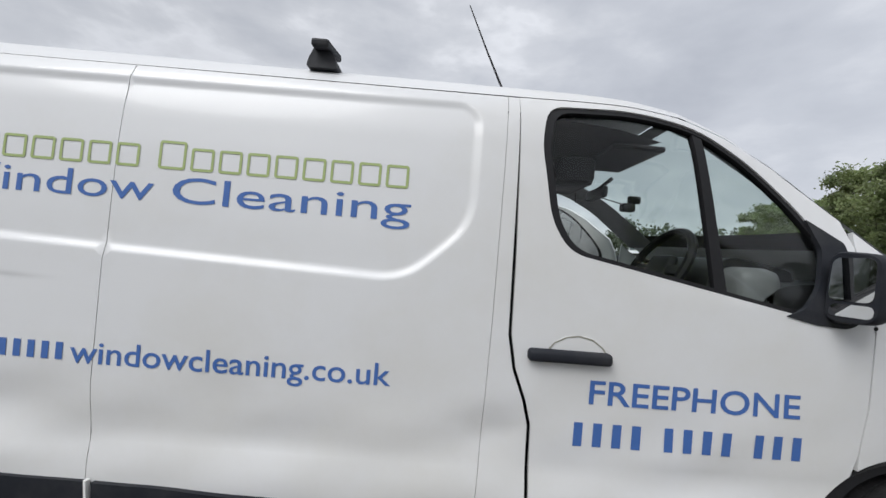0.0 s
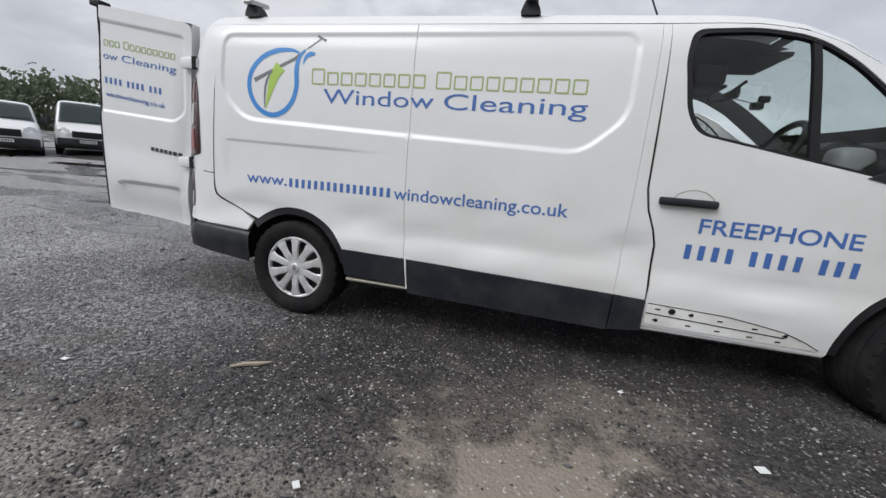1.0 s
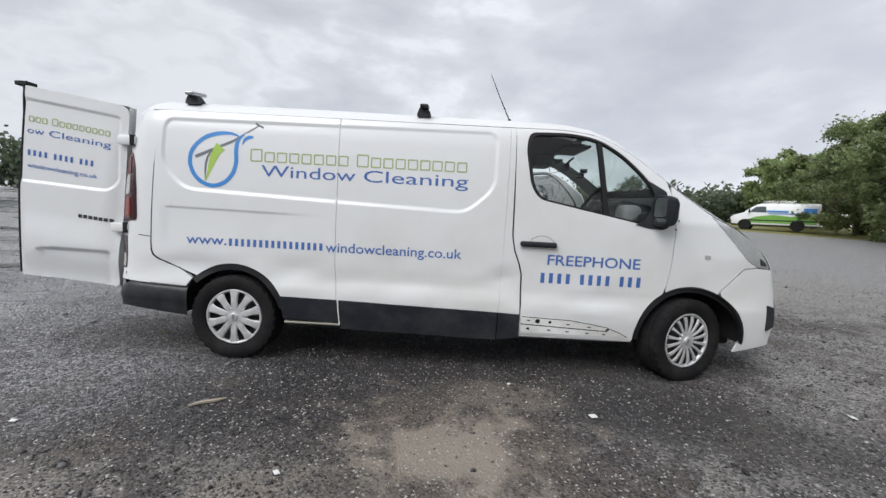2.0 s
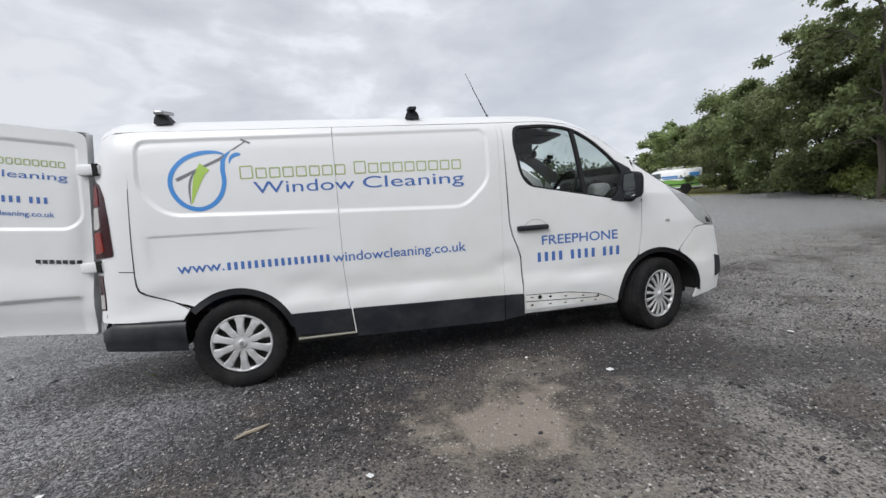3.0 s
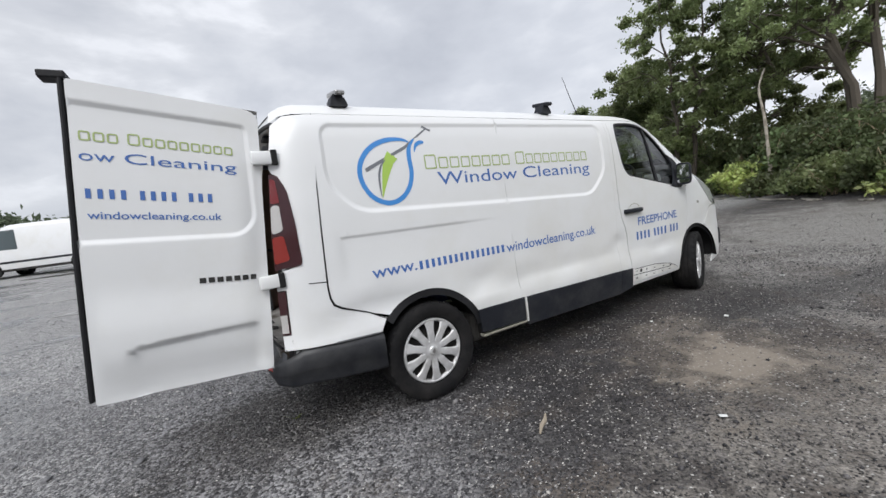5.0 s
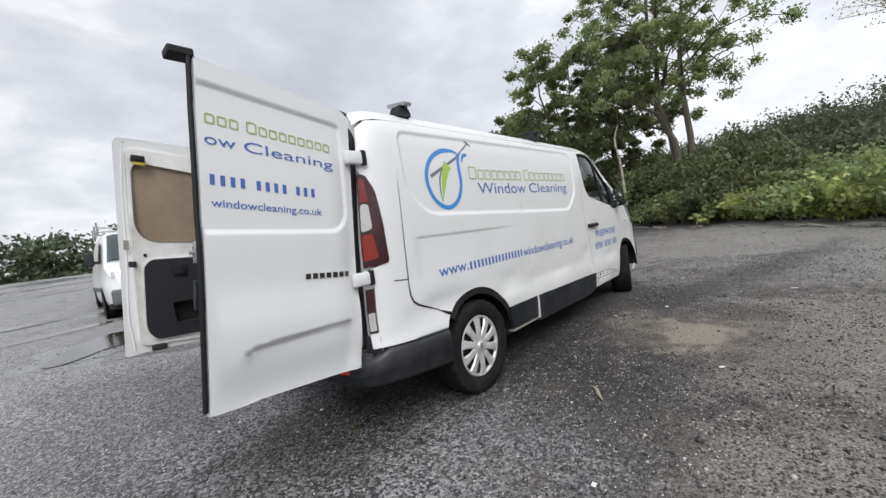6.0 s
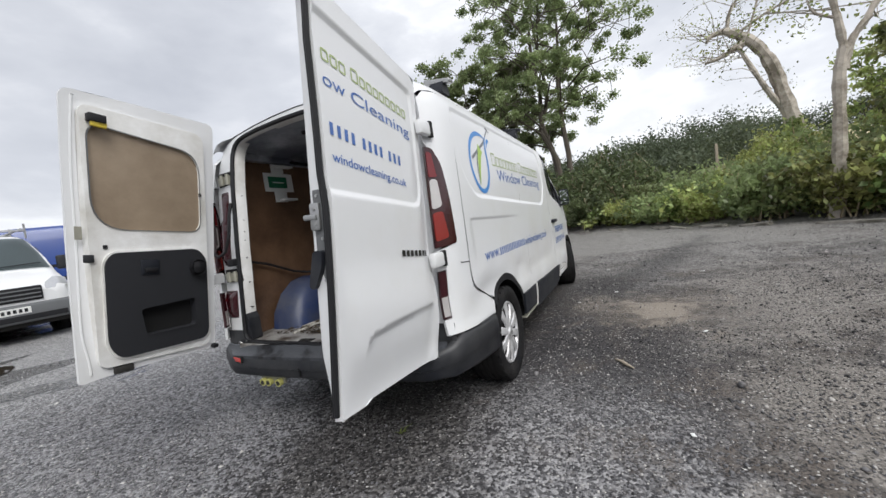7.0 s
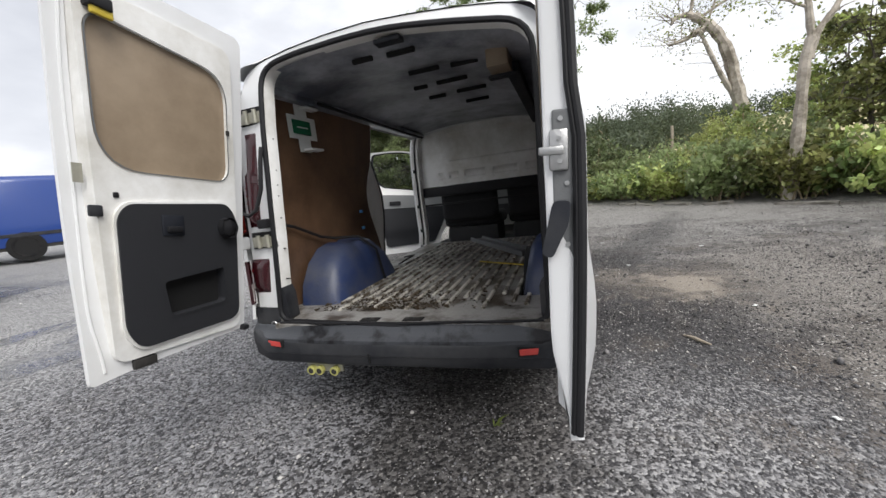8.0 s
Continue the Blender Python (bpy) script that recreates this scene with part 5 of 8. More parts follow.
decal("pocket_lip", l_in, pv, pf, CARD, card, lift=-0.020)


def on_left(a, b, d=0.0):
    return Vector(l_in(np.array([a * 1.06]), np.array([b]))[0]) + Vector((0, -d, -0.01 * d))


def left_box(name, a0, a1, b0, b1, d0, d1, mat, parent, label="", bevel=0.006):
    """A block on the nearside door's inner face, d0 to d1 off it."""
    bm = bmesh.new()
    o, ua, ub = on_left(a0, b0), on_left(a1, b0) - on_left(a0, b0), on_left(a0, b1) - on_left(a0, b0)
    n = ua.cross(ub).normalized()
    if n.y > 0:
        n = -n
    m = Matrix((ua.normalized(), ub.normalized(), n)).transposed().to_4x4()
    m.translation = o
    box(bm, 0, ua.length, 0, ub.length, d0, d1, bevel, m=m)
    return part(name, bm, mat, parent, label, smooth=True)


hd = left_box("handle_recess", 0.32, 0.415, 0.515, 0.60, 0.012, 0.022, TRIM, card, "black pull handle")
left_box("handle_lever", 0.335, 0.40, 0.53, 0.555, 0.018, 0.034, RUBBER, hd)
left_box("speaker_knob", 0.065, 0.155, 0.505, 0.60, 0.01, 0.06, RUBBER, card, "round black knob", 0.04)
# raised bead along the flange, dirt-scuffed edge below
bm = bmesh.new()
bb = np.linspace(0.03, 1.41, 26)
tube(bm, [tuple(p) for p in l_edge(0.700 + 0.004 * np.sin(7 * bb) - 0.02 * step01((0.25 - bb) / 0.2), bb)], 0.006, 6)
part("flange_bead", bm, WHITE, ldoor, smooth=True)
lt = left_box("top_catch", 0.545, 0.62, 1.285, 1.325, 0.0, 0.05, RUBBER, ldoor, "black top catch with a yellow tag")
left_box("tag", 0.54, 0.61, 1.262, 1.292, 0.02, 0.04, YELLOW, lt)
left_box("lock", 0.615, 0.66, 0.585, 0.625, 0.0, 0.014, TRIM, ldoor)
left_box("grommet", 0.555, 0.575, 0.655, 0.675, 0.0, 0.006, RUBBER, ldoor, "", 0.003)
left_box("window_clip", 0.055, 0.073, 0.985, 1.01, 0.0, 0.012, RUSTY, ldoor)
left_box("lower_catch", 0.46, 0.55, 0.005, 0.045, -0.03, 0.0, RUSTY, ldoor)
left_box("rubber_stop", -0.02, 0.02, 0.02, 0.05, -0.02, 0.02, RUBBER, ldoor, "", 0.012)
left_box("paper_label", 0.645, 0.675, 0.70, 0.765, -0.03, -0.026, GALV, ldoor, "", 0.0)
bm = bmesh.new()
tube(bm, [tuple(on_left(a, 1.40, -0.03) + Vector((0, 0, 0.012))) for a in np.linspace(-0.02, 0.66, 8)], 0.007, 6)
part("top_seal", bm, GREY_BUMPER, ldoor, smooth=True)
# check strap and wiring gaiter at the nearside hinge pillar
bm = bmesh.new()
tube(bm, [(-0.80, 0.655, 1.50), (-0.835, 0.645, 1.42), (-0.86, 0.650, 1.28), (-0.885, 0.680, 1.175), (-0.91, 0.715, 1.150), (-0.94, 0.755, 1.185), (-0.965, 0.775, 1.28)], 0.011, 8)
box(bm, -0.865, -0.815, 0.655, 0.715, 1.075, 1.125, 0.006)
part("cable_gaiter", bm, RUBBER, van, "black rubber cable gaiter", smooth=True)

# ---- inside the load space ----
bm = bmesh.new()
prism(bm, [(-0.78, -0.83), (-0.435, -0.83), (-0.435, -0.575), (0.435, -0.575), (0.435, -0.83), (2.02, -0.83), (2.02, 0.83), (0.435, 0.83), (0.435, 0.565), (-0.435, 0.565), (-0.435, 0.83), (-0.78, 0.83)], lambda a, b: (a, b, 0.50), (0, 0, 0.040))
floor_ = part("load_floor", bm, CARGO_FLOOR, van, "grimy grey ribbed load floor")
for i in range(18):
    y = -0.64 + i * 0.072
    bm = bmesh.new()
    x0 = -0.66 + 0.10 * ((i * 7) % 3)
    segs = ((x0, 0.55), (0.62, 1.90)) if i % 2 else ((x0 + 0.05, 0.95), (1.02, 1.90))
    for a, b in segs:
        box(bm, a, b, y - 0.012, y + 0.012, 0.536, 0.553, 0.005, seg=1)
    part("floor_rib", bm, RIB, floor_)
skin("ply_lining", lambda x, z: np.stack([x, 0.825 - 0.035 * (np.asarray(z) - 0.6), z], -1), [(-0.74, 0.54)] + arc((0.0, 0.32, 0.435), 149, 31, 14) + [(0.745, 0.54), (0.715, 0.70), (0.660, 0.85), (0.604, 0.984), (0.560, 1.12), (0.556, 1.25), (0.60, 1.38), (0.665, 1.49), (0.70, 1.60), (0.745, 1.83), (-0.70, 1.86)], (), PLY_DARK, van, 0.2, rim=0.01, label="brown plywood lining on the side wall")
bm = bmesh.new()
box(bm, -0.66, 2.02, 0.72, 0.835, 1.838, 1.885, 0.01)
part("cant_rail", bm, CEIL, van)
zs_ = np.linspace(0.54, 1.84, 26)
ply_x = np.interp(zs_, [0.54, 0.70, 0.85, 0.984, 1.12, 1.25, 1.38, 1.49, 1.60, 1.83], [0.745, 0.715, 0.66, 0.604, 0.56, 0.556, 0.60, 0.665, 0.70, 0.745])
rub_x = np.interp(zs_, [0.54, 0.72, 1.0, 1.2, 1.35, 1.46, 1.54, 1.8], [0.84, 0.87, 0.955, 0.965, 0.905, 0.845, 0.80, 0.80])
rub_y = np.array([float(half_width(0.9, z)) - 0.07 for z in zs_])
ply_y = 0.822 - 0.035 * (zs_ - 0.6)
rows = [np.stack([ply_x + (rub_x - ply_x) * u, ply_y + (rub_y - ply_y) * u - 0.020 * math.sin(math.pi * u) * np.sin(np.pi * np.clip((zs_ - 0.7) / 0.8, 0, 1)), zs_], -1) for u in (-0.05, 0.12, 0.3, 0.5, 0.7, 0.88, 1.0)]
rows.append(rows[-1] + np.array([0.012, 0.03, 0]))
pil = sheet("door_pillar", np.array(rows), WHITE_IN, van, "white curved sliding door pillar", angle=60)
bm = bmesh.new()
tube(bm, [(x + 0.004, y, z) for x, y, z in zip(rub_x, rub_y, zs_)], 0.012, 6)
part("door_rubber", bm, RUBBER, pil, smooth=True)
rows = []
for dx, inset in ((0.06, 0.030), (0.012, 0.040), (0.0, 0.050), (0.004, 0.085), (0.010, 0.090), (0.012, 0.125), (0.09, 0.135)):
    rows.append(np.stack([np.full_like(zs_, 1.925 + dx), np.array([float(half_width(1.93, z)) for z in zs_]) - inset, zs_], -1))
fp = sheet("front_door_pillar", np.array(rows), WHITE_IN, van, "white pillar in front of the sliding door", angle=50)
bm = bmesh.new()
tube(bm, [tuple(p + np.array([-0.004, 0, 0])) for p in rows[4]], 0.011, 6)
part("door_rubber", bm, RUBBER, fp, smooth=True)
for z in (0.72, 1.02, 1.45):
    bm = bmesh.new()
    yy = float(half_width(1.93, z))
    box(bm, 1.918, 1.93, yy - 0.082, yy - 0.060, z - 0.02, z + 0.02, 0.003)
    part("door_contact", bm, RUBBER, fp)
skin("ply_lining", lambda x, z: np.stack([x, -0.815 + 0.02 * (np.asarray(z) - 0.6), z], -1), [(-0.72, 0.54)] + arc((0.0, 0.32, 0.435), 149, 31, 14) + [(2.0, 0.54), (2.0, 1.80), (-0.72, 1.80)], (), PLY_DARK, van, 0.2, rim=0, flip=True)
# inner roof: shallow arch with cross members
ys = np.linspace(-0.83, 0.80, 15)
P = np.stack([np.stack([np.full_like(ys, x), ys, 1.945 + 0.02 * ys - 0.085 * (np.abs(ys + 0.015) / 0.81) ** 2.5], -1) for x in np.linspace(-0.66, 2.04, 24)])
P[:, :, 2] -= 0.012 * (np.sin(np.linspace(0, 12, 24)) > 0.55)[:, None]
ceil_ = sheet("roof_lining", P[:, ::-1], CEIL, van, "bare grey painted roof inside", smooth=False)
for x, y0, y1 in ((-0.48, -0.16, 0.0), (-0.5, 0.08, 0.2), (-0.12, -0.18, 0.02), (-0.10, -0.42, -0.25), (0.20, -0.28, -0.06), (0.22, 0.02, 0.12), (0.52, -0.35, -0.12), (0.55, -0.02, 0.12), (0.9, -0.3, -0.1)):
    bm = bmesh.new()
    box(bm, x - 0.012, x + 0.012, y0, y1, 1.905, 1.93, 0.003)
    part("roof_slot", bm, DARK, ceil_)
bm = bmesh.new()
box(bm, -0.30, -0.05, -0.62, -0.50, 1.80, 1.895, 0.006)
part("wood_block", bm, PLY, ceil_, "brown wooden block under the roof")
bm = bmesh.new()
box(bm, -0.10, 1.95, -0.66, -0.58, 1.80, 1.865, 0.008)
box(bm, -0.14, -0.08, -0.66, -0.48, 1.78, 1.80, 0.006)
part("roof_rail", bm, TRIM, ceil_, "dark rail under the roof")
bm = bmesh.new()
tube(bm, [(-0.2, 0.66, 1.835), (0.6, 0.68, 1.83), (1.4, 0.70, 1.825), (1.9, 0.70, 1.83)], 0.012, 6)
part("roof_cable", bm, RUBBER, ceil_)


# bulkhead: pressed white upper half, rail, open gap below
def bulk(y, z):
    y, z = np.asarray(y, float), np.asarray(z, float)
    d = 0 * y
    for y0, y1, z0, z1 in ((-0.75, -0.45, 1.31, 1.40), (-0.38, -0.08, 1.31, 1.40), (0.0, 0.26, 1.31, 1.40), (0.33, 0.46, 1.31, 1.40), (0.52, 0.60, 1.31, 1.40), (-0.6, 0.45, 1.52, 1.85)):
        d = np.maximum(d, step01(np.minimum(np.minimum(y - y0, y1 - y), np.minimum(z - z0, z1 - z)) / 0.02))
    return np.stack([2.02 + 0.022 * d, y, z], -1)


skin("bulkhead", bulk, [(-0.82, 1.24), (0.845, 1.24), (0.82, 1.70), (0.74, 1.86), (0.3, 1.925), (-0.3, 1.925), (-0.82, 1.84)], (), WHITE_IN, van, 0.05, rim=0.02, flip=True, label="white pressed steel bulkhead, lower half missing",
     extra=[(y, z + s) for y in np.arange(-0.8, 0.7, 0.025) for z in (1.31, 1.40, 1.52, 1.85) for s in (-0.008, 0.008, 0.02)])
bm = bmesh.new()
box(bm, 2.0, 2.05, -0.82, 0.845, 1.115, 1.235, 0.015)
box(bm, 2.01, 2.04, -0.82, 0.845, 1.01, 1.03, 0.006)
part("bulkhead_rail", bm, RUBBER, van, "black rail below the bulkhead", smooth=True)


def wheel_box(side):
    """Blue moulded cover over a rear wheel arch."""
    prof = [(-0.44, 0.0), (-0.41, 0.11), (-0.32, 0.22), (-0.20, 0.29), (-0.07, 0.31), (-0.03, 0.285), (0.02, 0.285), (0.06, 0.31), (0.12, 0.31), (0.15, 0.29), (0.19, 0.29), (0.22, 0.30), (0.36, 0.22), (0.44, 0.10), (0.46, 0.0)]
    rows = []
    for y, s in ((0.80, 1.0), (0.68, 1.0), (0.62, 0.95), (0.575, 0.80), (0.54, 0.42), (0.525, 0.0)):
        y = 0.80 - (0.80 - y) * (0.75 if side < 0 else 1.0)
        rows.append([(x * (0.9 + 0.1 * s) - (0.09 if side > 0 else 0.0), side * y - 0.01, 0.536 + h * s * (0.9 if side < 0 else 1.16)) for x, h in prof])
    sheet("wheel_arch_cover", np.array(rows), BLUE_PLASTIC, van, "scuffed blue moulded wheel arch cover", angle=50)


wheel_box(1), wheel_box(-1)
# black cable along the lining
bm = bmesh.new()
tube(bm, [(-0.70, 0.78, 1.10), (-0.5, 0.775, 1.05), (-0.25, 0.77, 0.95), (-0.15, 0.74, 0.925), (-0.04, 0.60, 0.910), (0.04, 0.515, 0.80), (0.07, 0.49, 0.56)], 0.010, 7)
part("cable", bm, RUBBER, van, "black cable along the lining", smooth=True)
bm = bmesh.new()
tube(bm, [(0.62, 0.62, 0.56), (0.78, 0.55, 0.60), (0.95, 0.60, 0.58), (1.05, 0.75, 0.55)], 0.008, 6)
part("cable", bm, RUBBER, van)
for z in (1.08, 0.94):
    bm = bmesh.new()
    box(bm, 0.36, 0.40, 0.785, 0.797, z - 0.012, z + 0.012, 0.003)
    part("wall_clip", bm, SKY_INK, van)
# first aid cross bracket
aid = thing("first_aid_bracket", "white cross-shaped first aid bracket with a green plate", "bracket")
bm = bmesh.new()
prism(bm, [(-0.335, 1.53), (-0.215, 1.53), (-0.215, 1.615), (-0.135, 1.615), (-0.135, 1.765), (-0.215, 1.765), (-0.215, 1.86), (-0.335, 1.86), (-0.335, 1.765), (-0.42, 1.765), (-0.42, 1.615), (-0.335, 1.615)], lambda a, b: (a + 0.03, 0.776, b), (0, 0.006, 0))
part("backing", bm, PLASTIC_WHITE, aid)
bm = bmesh.new()
box(bm, -0.355, -0.175, 0.766, 0.775, 1.645, 1.735, 0.003)
gp = part("green_plate", bm, SIGN_GREEN, aid)
bm = bmesh.new()
box(bm, -0.32, -0.21, 0.763, 0.766, 1.684, 1.692)
part("text_bar", bm, PLASTIC_WHITE, gp)
for z in (1.815, 1.545):
    bm = bmesh.new()
    box(bm, -0.27, -0.13, 0.715, 0.776, z - 0.008, z + 0.008, 0.004)
    part("arm", bm, PLASTIC_WHITE, aid)
# loose things on the load floor
bm = bmesh.new()
box(bm, -0.70, 0.70, -0.07, 0.07, 0, 0.02, 0.004)
for s in (-1, 1):
    box(bm, -0.70, 0.70, s * 0.07 - 0.008, s * 0.07 + 0.008, 0.0, 0.045, 0.003)
pl = tagged(part("metal_channel", bm, GREY_BUMPER, None), "long dirty grey channel lying on the load floor", "metal channel")
pl.matrix_world = pose(1.27, -0.20, 0.556, 0, 0, 31)
bm = bmesh.new()
box(bm, -0.22, 0.22, -0.010, 0.010, 0, 0.008, 0.002)
ys_ = tagged(part("yellow_strip", bm, YELLOW, None), "thin yellow plastic strip on the load floor", "strip")
ys_.matrix_world = pose(0.41, -0.35, 0.556, 0, 0, 59)
# dry leaves and dirt swept up at the sill
rng = np.random.default_rng(77)
cv, cf = [], []
for k in range(1300):
    u = rng.normal(size=2)
    x, y, a, s = -0.66 + abs(u[0]) * 0.22, 0.20 + u[1] * 0.24, rng.random() * 6.28, 0.003 + 0.016 * rng.random() ** 3
    y = min(max(y, -0.6), 0.60)
    z = 0.543 + 0.010 * rng.random()
    c, d = math.cos(a) * s, math.sin(a) * s
    n0 = len(cv)
    cv += [(x - c, y - d, z), (x + d * 0.5, y - c * 0.5, z + 0.003), (x + c, y + d, z + 0.001), (x - d * 0.5, y + c * 0.5, z + 0.004), (x, y, z - 0.004)]
    cf += [(n0, n0 + 1, n0 + 2, n0 + 3), (n0 + 1, n0, n0 + 4), (n0 + 2, n0 + 1, n0 + 4), (n0 + 3, n0 + 2, n0 + 4), (n0, n0 + 3, n0 + 4)]
lm = bpy.data.meshes.new("leaf_litter")
lm.from_pydata(cv, [], cf)
lm.materials.append(material("leaf_litter", (0.085, 0.058, 0.03), 0.8, var=0.4, scale=30, fine=90, bump=0.1, second=(0.025, 0.02, 0.015), amount=0.5, edge=0.2))
tagged(new("leaf_litter", lm), "dry brown leaf litter and dirt on the load floor", "leaf litter", kind="stuff")
# towing socket plate under the bumper
bm = bmesh.new()
box(bm, -0.92, -0.905, 0.285, 0.50, 0.300, 0.372, 0.004)
hk = part("towing_plate", bm, GALV, van, "galvanised plate with yellow towing sockets")
for y in (0.325, 0.415, 0.465):
    bm = bmesh.new()
    tube(bm, [(-0.91, y, 0.315), (-0.945, y, 0.312)], [0.022, 0.024], 14)
    so = part("socket", bm, YELLOW_GREEN, hk)
    bm = bmesh.new()
    tube(bm, [(-0.944, y, 0.312), (-0.9465, y, 0.312)], [0.016, 0.015], 12)
    part("socket_hole", bm, RUSTY, so)


# ---- cab ----
bm = bmesh.new()
prism(bm, rounded([(2.95, 0.75), (3.00, 1.02), (3.03, 1.22), (3.12, 1.29), (3.40, 1.315), (3.58, 1.31), (3.60, 0.75)], 0.04), lambda a, b: (a, -0.80, b), (0, 1.57, 0))
dash = part("dashboard", bm, DASH, van, "black plastic dashboard", smooth=True)
bm = bmesh.new()
prism(bm, rounded([(2.90, 1.10), (2.92, 1.315), (3.00, 1.385), (3.26, 1.345), (3.26, 1.10)], 0.04), lambda a, b: (a, -0.68, b), (0, 0.46, 0))
part("instrument_hood", bm, DASH, dash, smooth=True)
bm = bmesh.new()
box(bm, 2.97, 3.06, -0.18, 0.22, 0.90, 1.23, 0.02)
part("centre_console", bm, DASH_GREY, dash, "grey centre console", smooth=True)
for y in (-0.10, 0.06):
    bm = bmesh.new()
    box(bm, 2.962, 2.972, y - 0.06, y + 0.06, 1.13, 1.20, 0.008)
    part("air_vent", bm, RUBBER, dash)
bm = bmesh.new()
box(bm, 2.96, 3.13, -0.80, -0.60, 1.10, 1.345, 0.05, seg=3)
part("corner_vent", bm, DASH_GREY, dash, smooth=True)


def steering_wheel():
    w = hang("steering_wheel", None, van, "black steering wheel")
    w.matrix_basis = pose(2.83, -0.47, 1.315, 0, -62, 0)
    bm = bmesh.new()
    pts = [(0.195 * math.cos(a), 0.195 * math.sin(a), 0) for a in np.linspace(0, 2 * math.pi, 33)]
    tube(bm, pts, 0.019, 8, cap=False)
    part("rim", bm, RUBBER, w, smooth=True)
    bm = bmesh.new()
    box(bm, -0.075, 0.075, -0.085, 0.085, -0.035, 0.012, 0.025, seg=3)
    part("airbag_cover", bm, DASH, w, smooth=True)
    for a in (90, -90, 180):
        bm = bmesh.new()
        box(bm, 0.06, 0.178, -0.022, 0.022, -0.012, 0.004, 0.006, m=Matrix.Rotation(radians(a), 4, "Z"))
        part("spoke", bm, DASH, w)
    bm = bmesh.new()
    tube(bm, [(0, 0, -0.02), (0, 0, -0.25)], 0.045, 10)
    part("column", bm, DASH, w)


steering_wheel()
bm = bmesh.new()
ys = np.linspace(-0.74, 0.71, 9)
P = np.stack([np.stack([np.full_like(ys, x), ys, z - 0.05 * (np.abs(ys) / 0.74) ** 3], -1) for x, z in ((2.06, 1.905), (2.3, 1.90), (2.5, 1.88), (2.66, 1.845))])
bm.free()
sheet("headliner", P, HEADLINER, van, "grey headlining")
for y in (-0.44, 0.30):
    bm = bmesh.new()
    box(bm, 2.52, 2.74, y - 0.20, y + 0.20, 1.79, 1.815, 0.01, m=None)
    part("sun_visor", bm, HEADLINER, van)
bm = bmesh.new()
box(bm, 2.27, 2.42, -0.74, -0.50, 1.62, 1.72, 0.02)
part("cab_unit", bm, RUBBER, van, "black box hanging from the cab roof", smooth=True)
mir = hang("interior_mirror", None, van, "black interior mirror")
bm = bmesh.new()
box(bm, 2.70, 2.735, -0.14, 0.10, 1.68, 1.745, 0.014)
part("mirror_body", bm, RUBBER, mir, smooth=True)
bm = bmesh.new()
tube(bm, [(2.725, -0.02, 1.74), (2.80, -0.02, 1.81)], 0.012, 6)
part("stalk", bm, RUBBER, mir)
cl = hang("phone_holder", None, van, "black phone holder with a thin cable")
bm = bmesh.new()
box(bm, 2.78, 2.85, -0.22, -0.17, 1.600, 1.645, 0.012)
box(bm, 2.815, 2.88, -0.21, -0.18, 1.645, 1.685, 0.010)
part("clamp", bm, RUBBER, cl, smooth=True)
bm = bmesh.new()
tube(bm, [(2.36, -0.6, 1.63), (2.44, -0.45, 1.67), (2.50, -0.3, 1.66), (2.52, -0.25, 1.62), (2.66, -0.22, 1.66), (2.80, -0.2, 1.635)], 0.003, 5)
part("cable", bm, RUBBER, cl)


def seat(y0, y1):
    s = hang("cab_seat", None, van, "black fabric cab seat")
    bm = bmesh.new()
    box(bm, 2.25, 2.75, y0, y1, 0.70, 0.86, 0.05, seg=3)
    part("seat_cushion", bm, FABRIC, s, smooth=True)
    bm = bmesh.new()
    box(bm, 2.12, 2.27, y0 + 0.02, y1 - 0.02, 0.78, 1.22, 0.07, seg=4)
    part("backrest", bm, FABRIC, s, smooth=True)
    bm = bmesh.new()
    box(bm, 2.22, 2.72, y0 + 0.05, y1 - 0.05, 0.46, 0.70, 0.02)
    part("seat_base", bm, DASH, s)


seat(-0.68, -0.18), seat(-0.10, 0.66)
bm = bmesh.new()
box(bm, 2.04, 3.0, -0.85, 0.82, 0.455, 0.47)
part("cab_floor", bm, DASH, van)

# passenger door, standing open
pdoor = skin("passenger_door", nearside, DOOR, (WIN,), WHITE, van, 0.07, flip=True, label="white passenger door standing wide open")
in_side = lambda x, z: nearside(x, z) - np.array([0, 0.05, 0])  # noqa: E731
skin("inner_panel", in_side, DOOR, (WIN,), WHITE_IN, pdoor, 0.08, rim=0)
skin("door_card", in_side, rounded([(2.22, 0.42), (2.98, 0.42), (3.22, 0.85), (3.22, 1.10), (2.20, 1.22)], 0.06), (), CARD, pdoor, 0.1, lift=0.02, rim=0.02, label="grey door card")
skin("door_card_upper", in_side, rounded([(2.24, 1.02), (3.2, 0.96), (3.2, 1.12), (2.20, 1.24)], 0.03), (), DASH_GREY, pdoor, 0.1, lift=0.03, rim=0.02)
skin("window_seal", in_side, WIN, (inner_win,), RUBBER, pdoor, 0.06, lift=0.004, rim=0.02)
skin("window_pane", nearside, inner_win, (), GLASS, pdoor, 0.12, lift=-0.02, rim=0, flip=True).visible_shadow = False
skin("pull_handle", in_side, rounded([(2.35, 1.06), (2.52, 1.05), (2.52, 1.11), (2.35, 1.12)], 0.02), (), RUBBER, pdoor, 0.05, lift=0.045, rim=0.02)
door_handle(nearside, pdoor, -1)
door_mirror(pdoor, 1)
hp = Matrix.Translation((3.29, 0.87, 0))
pdoor.matrix_basis = hp @ Matrix.Rotation(radians(-62), 4, "Z") @ hp.inverted()


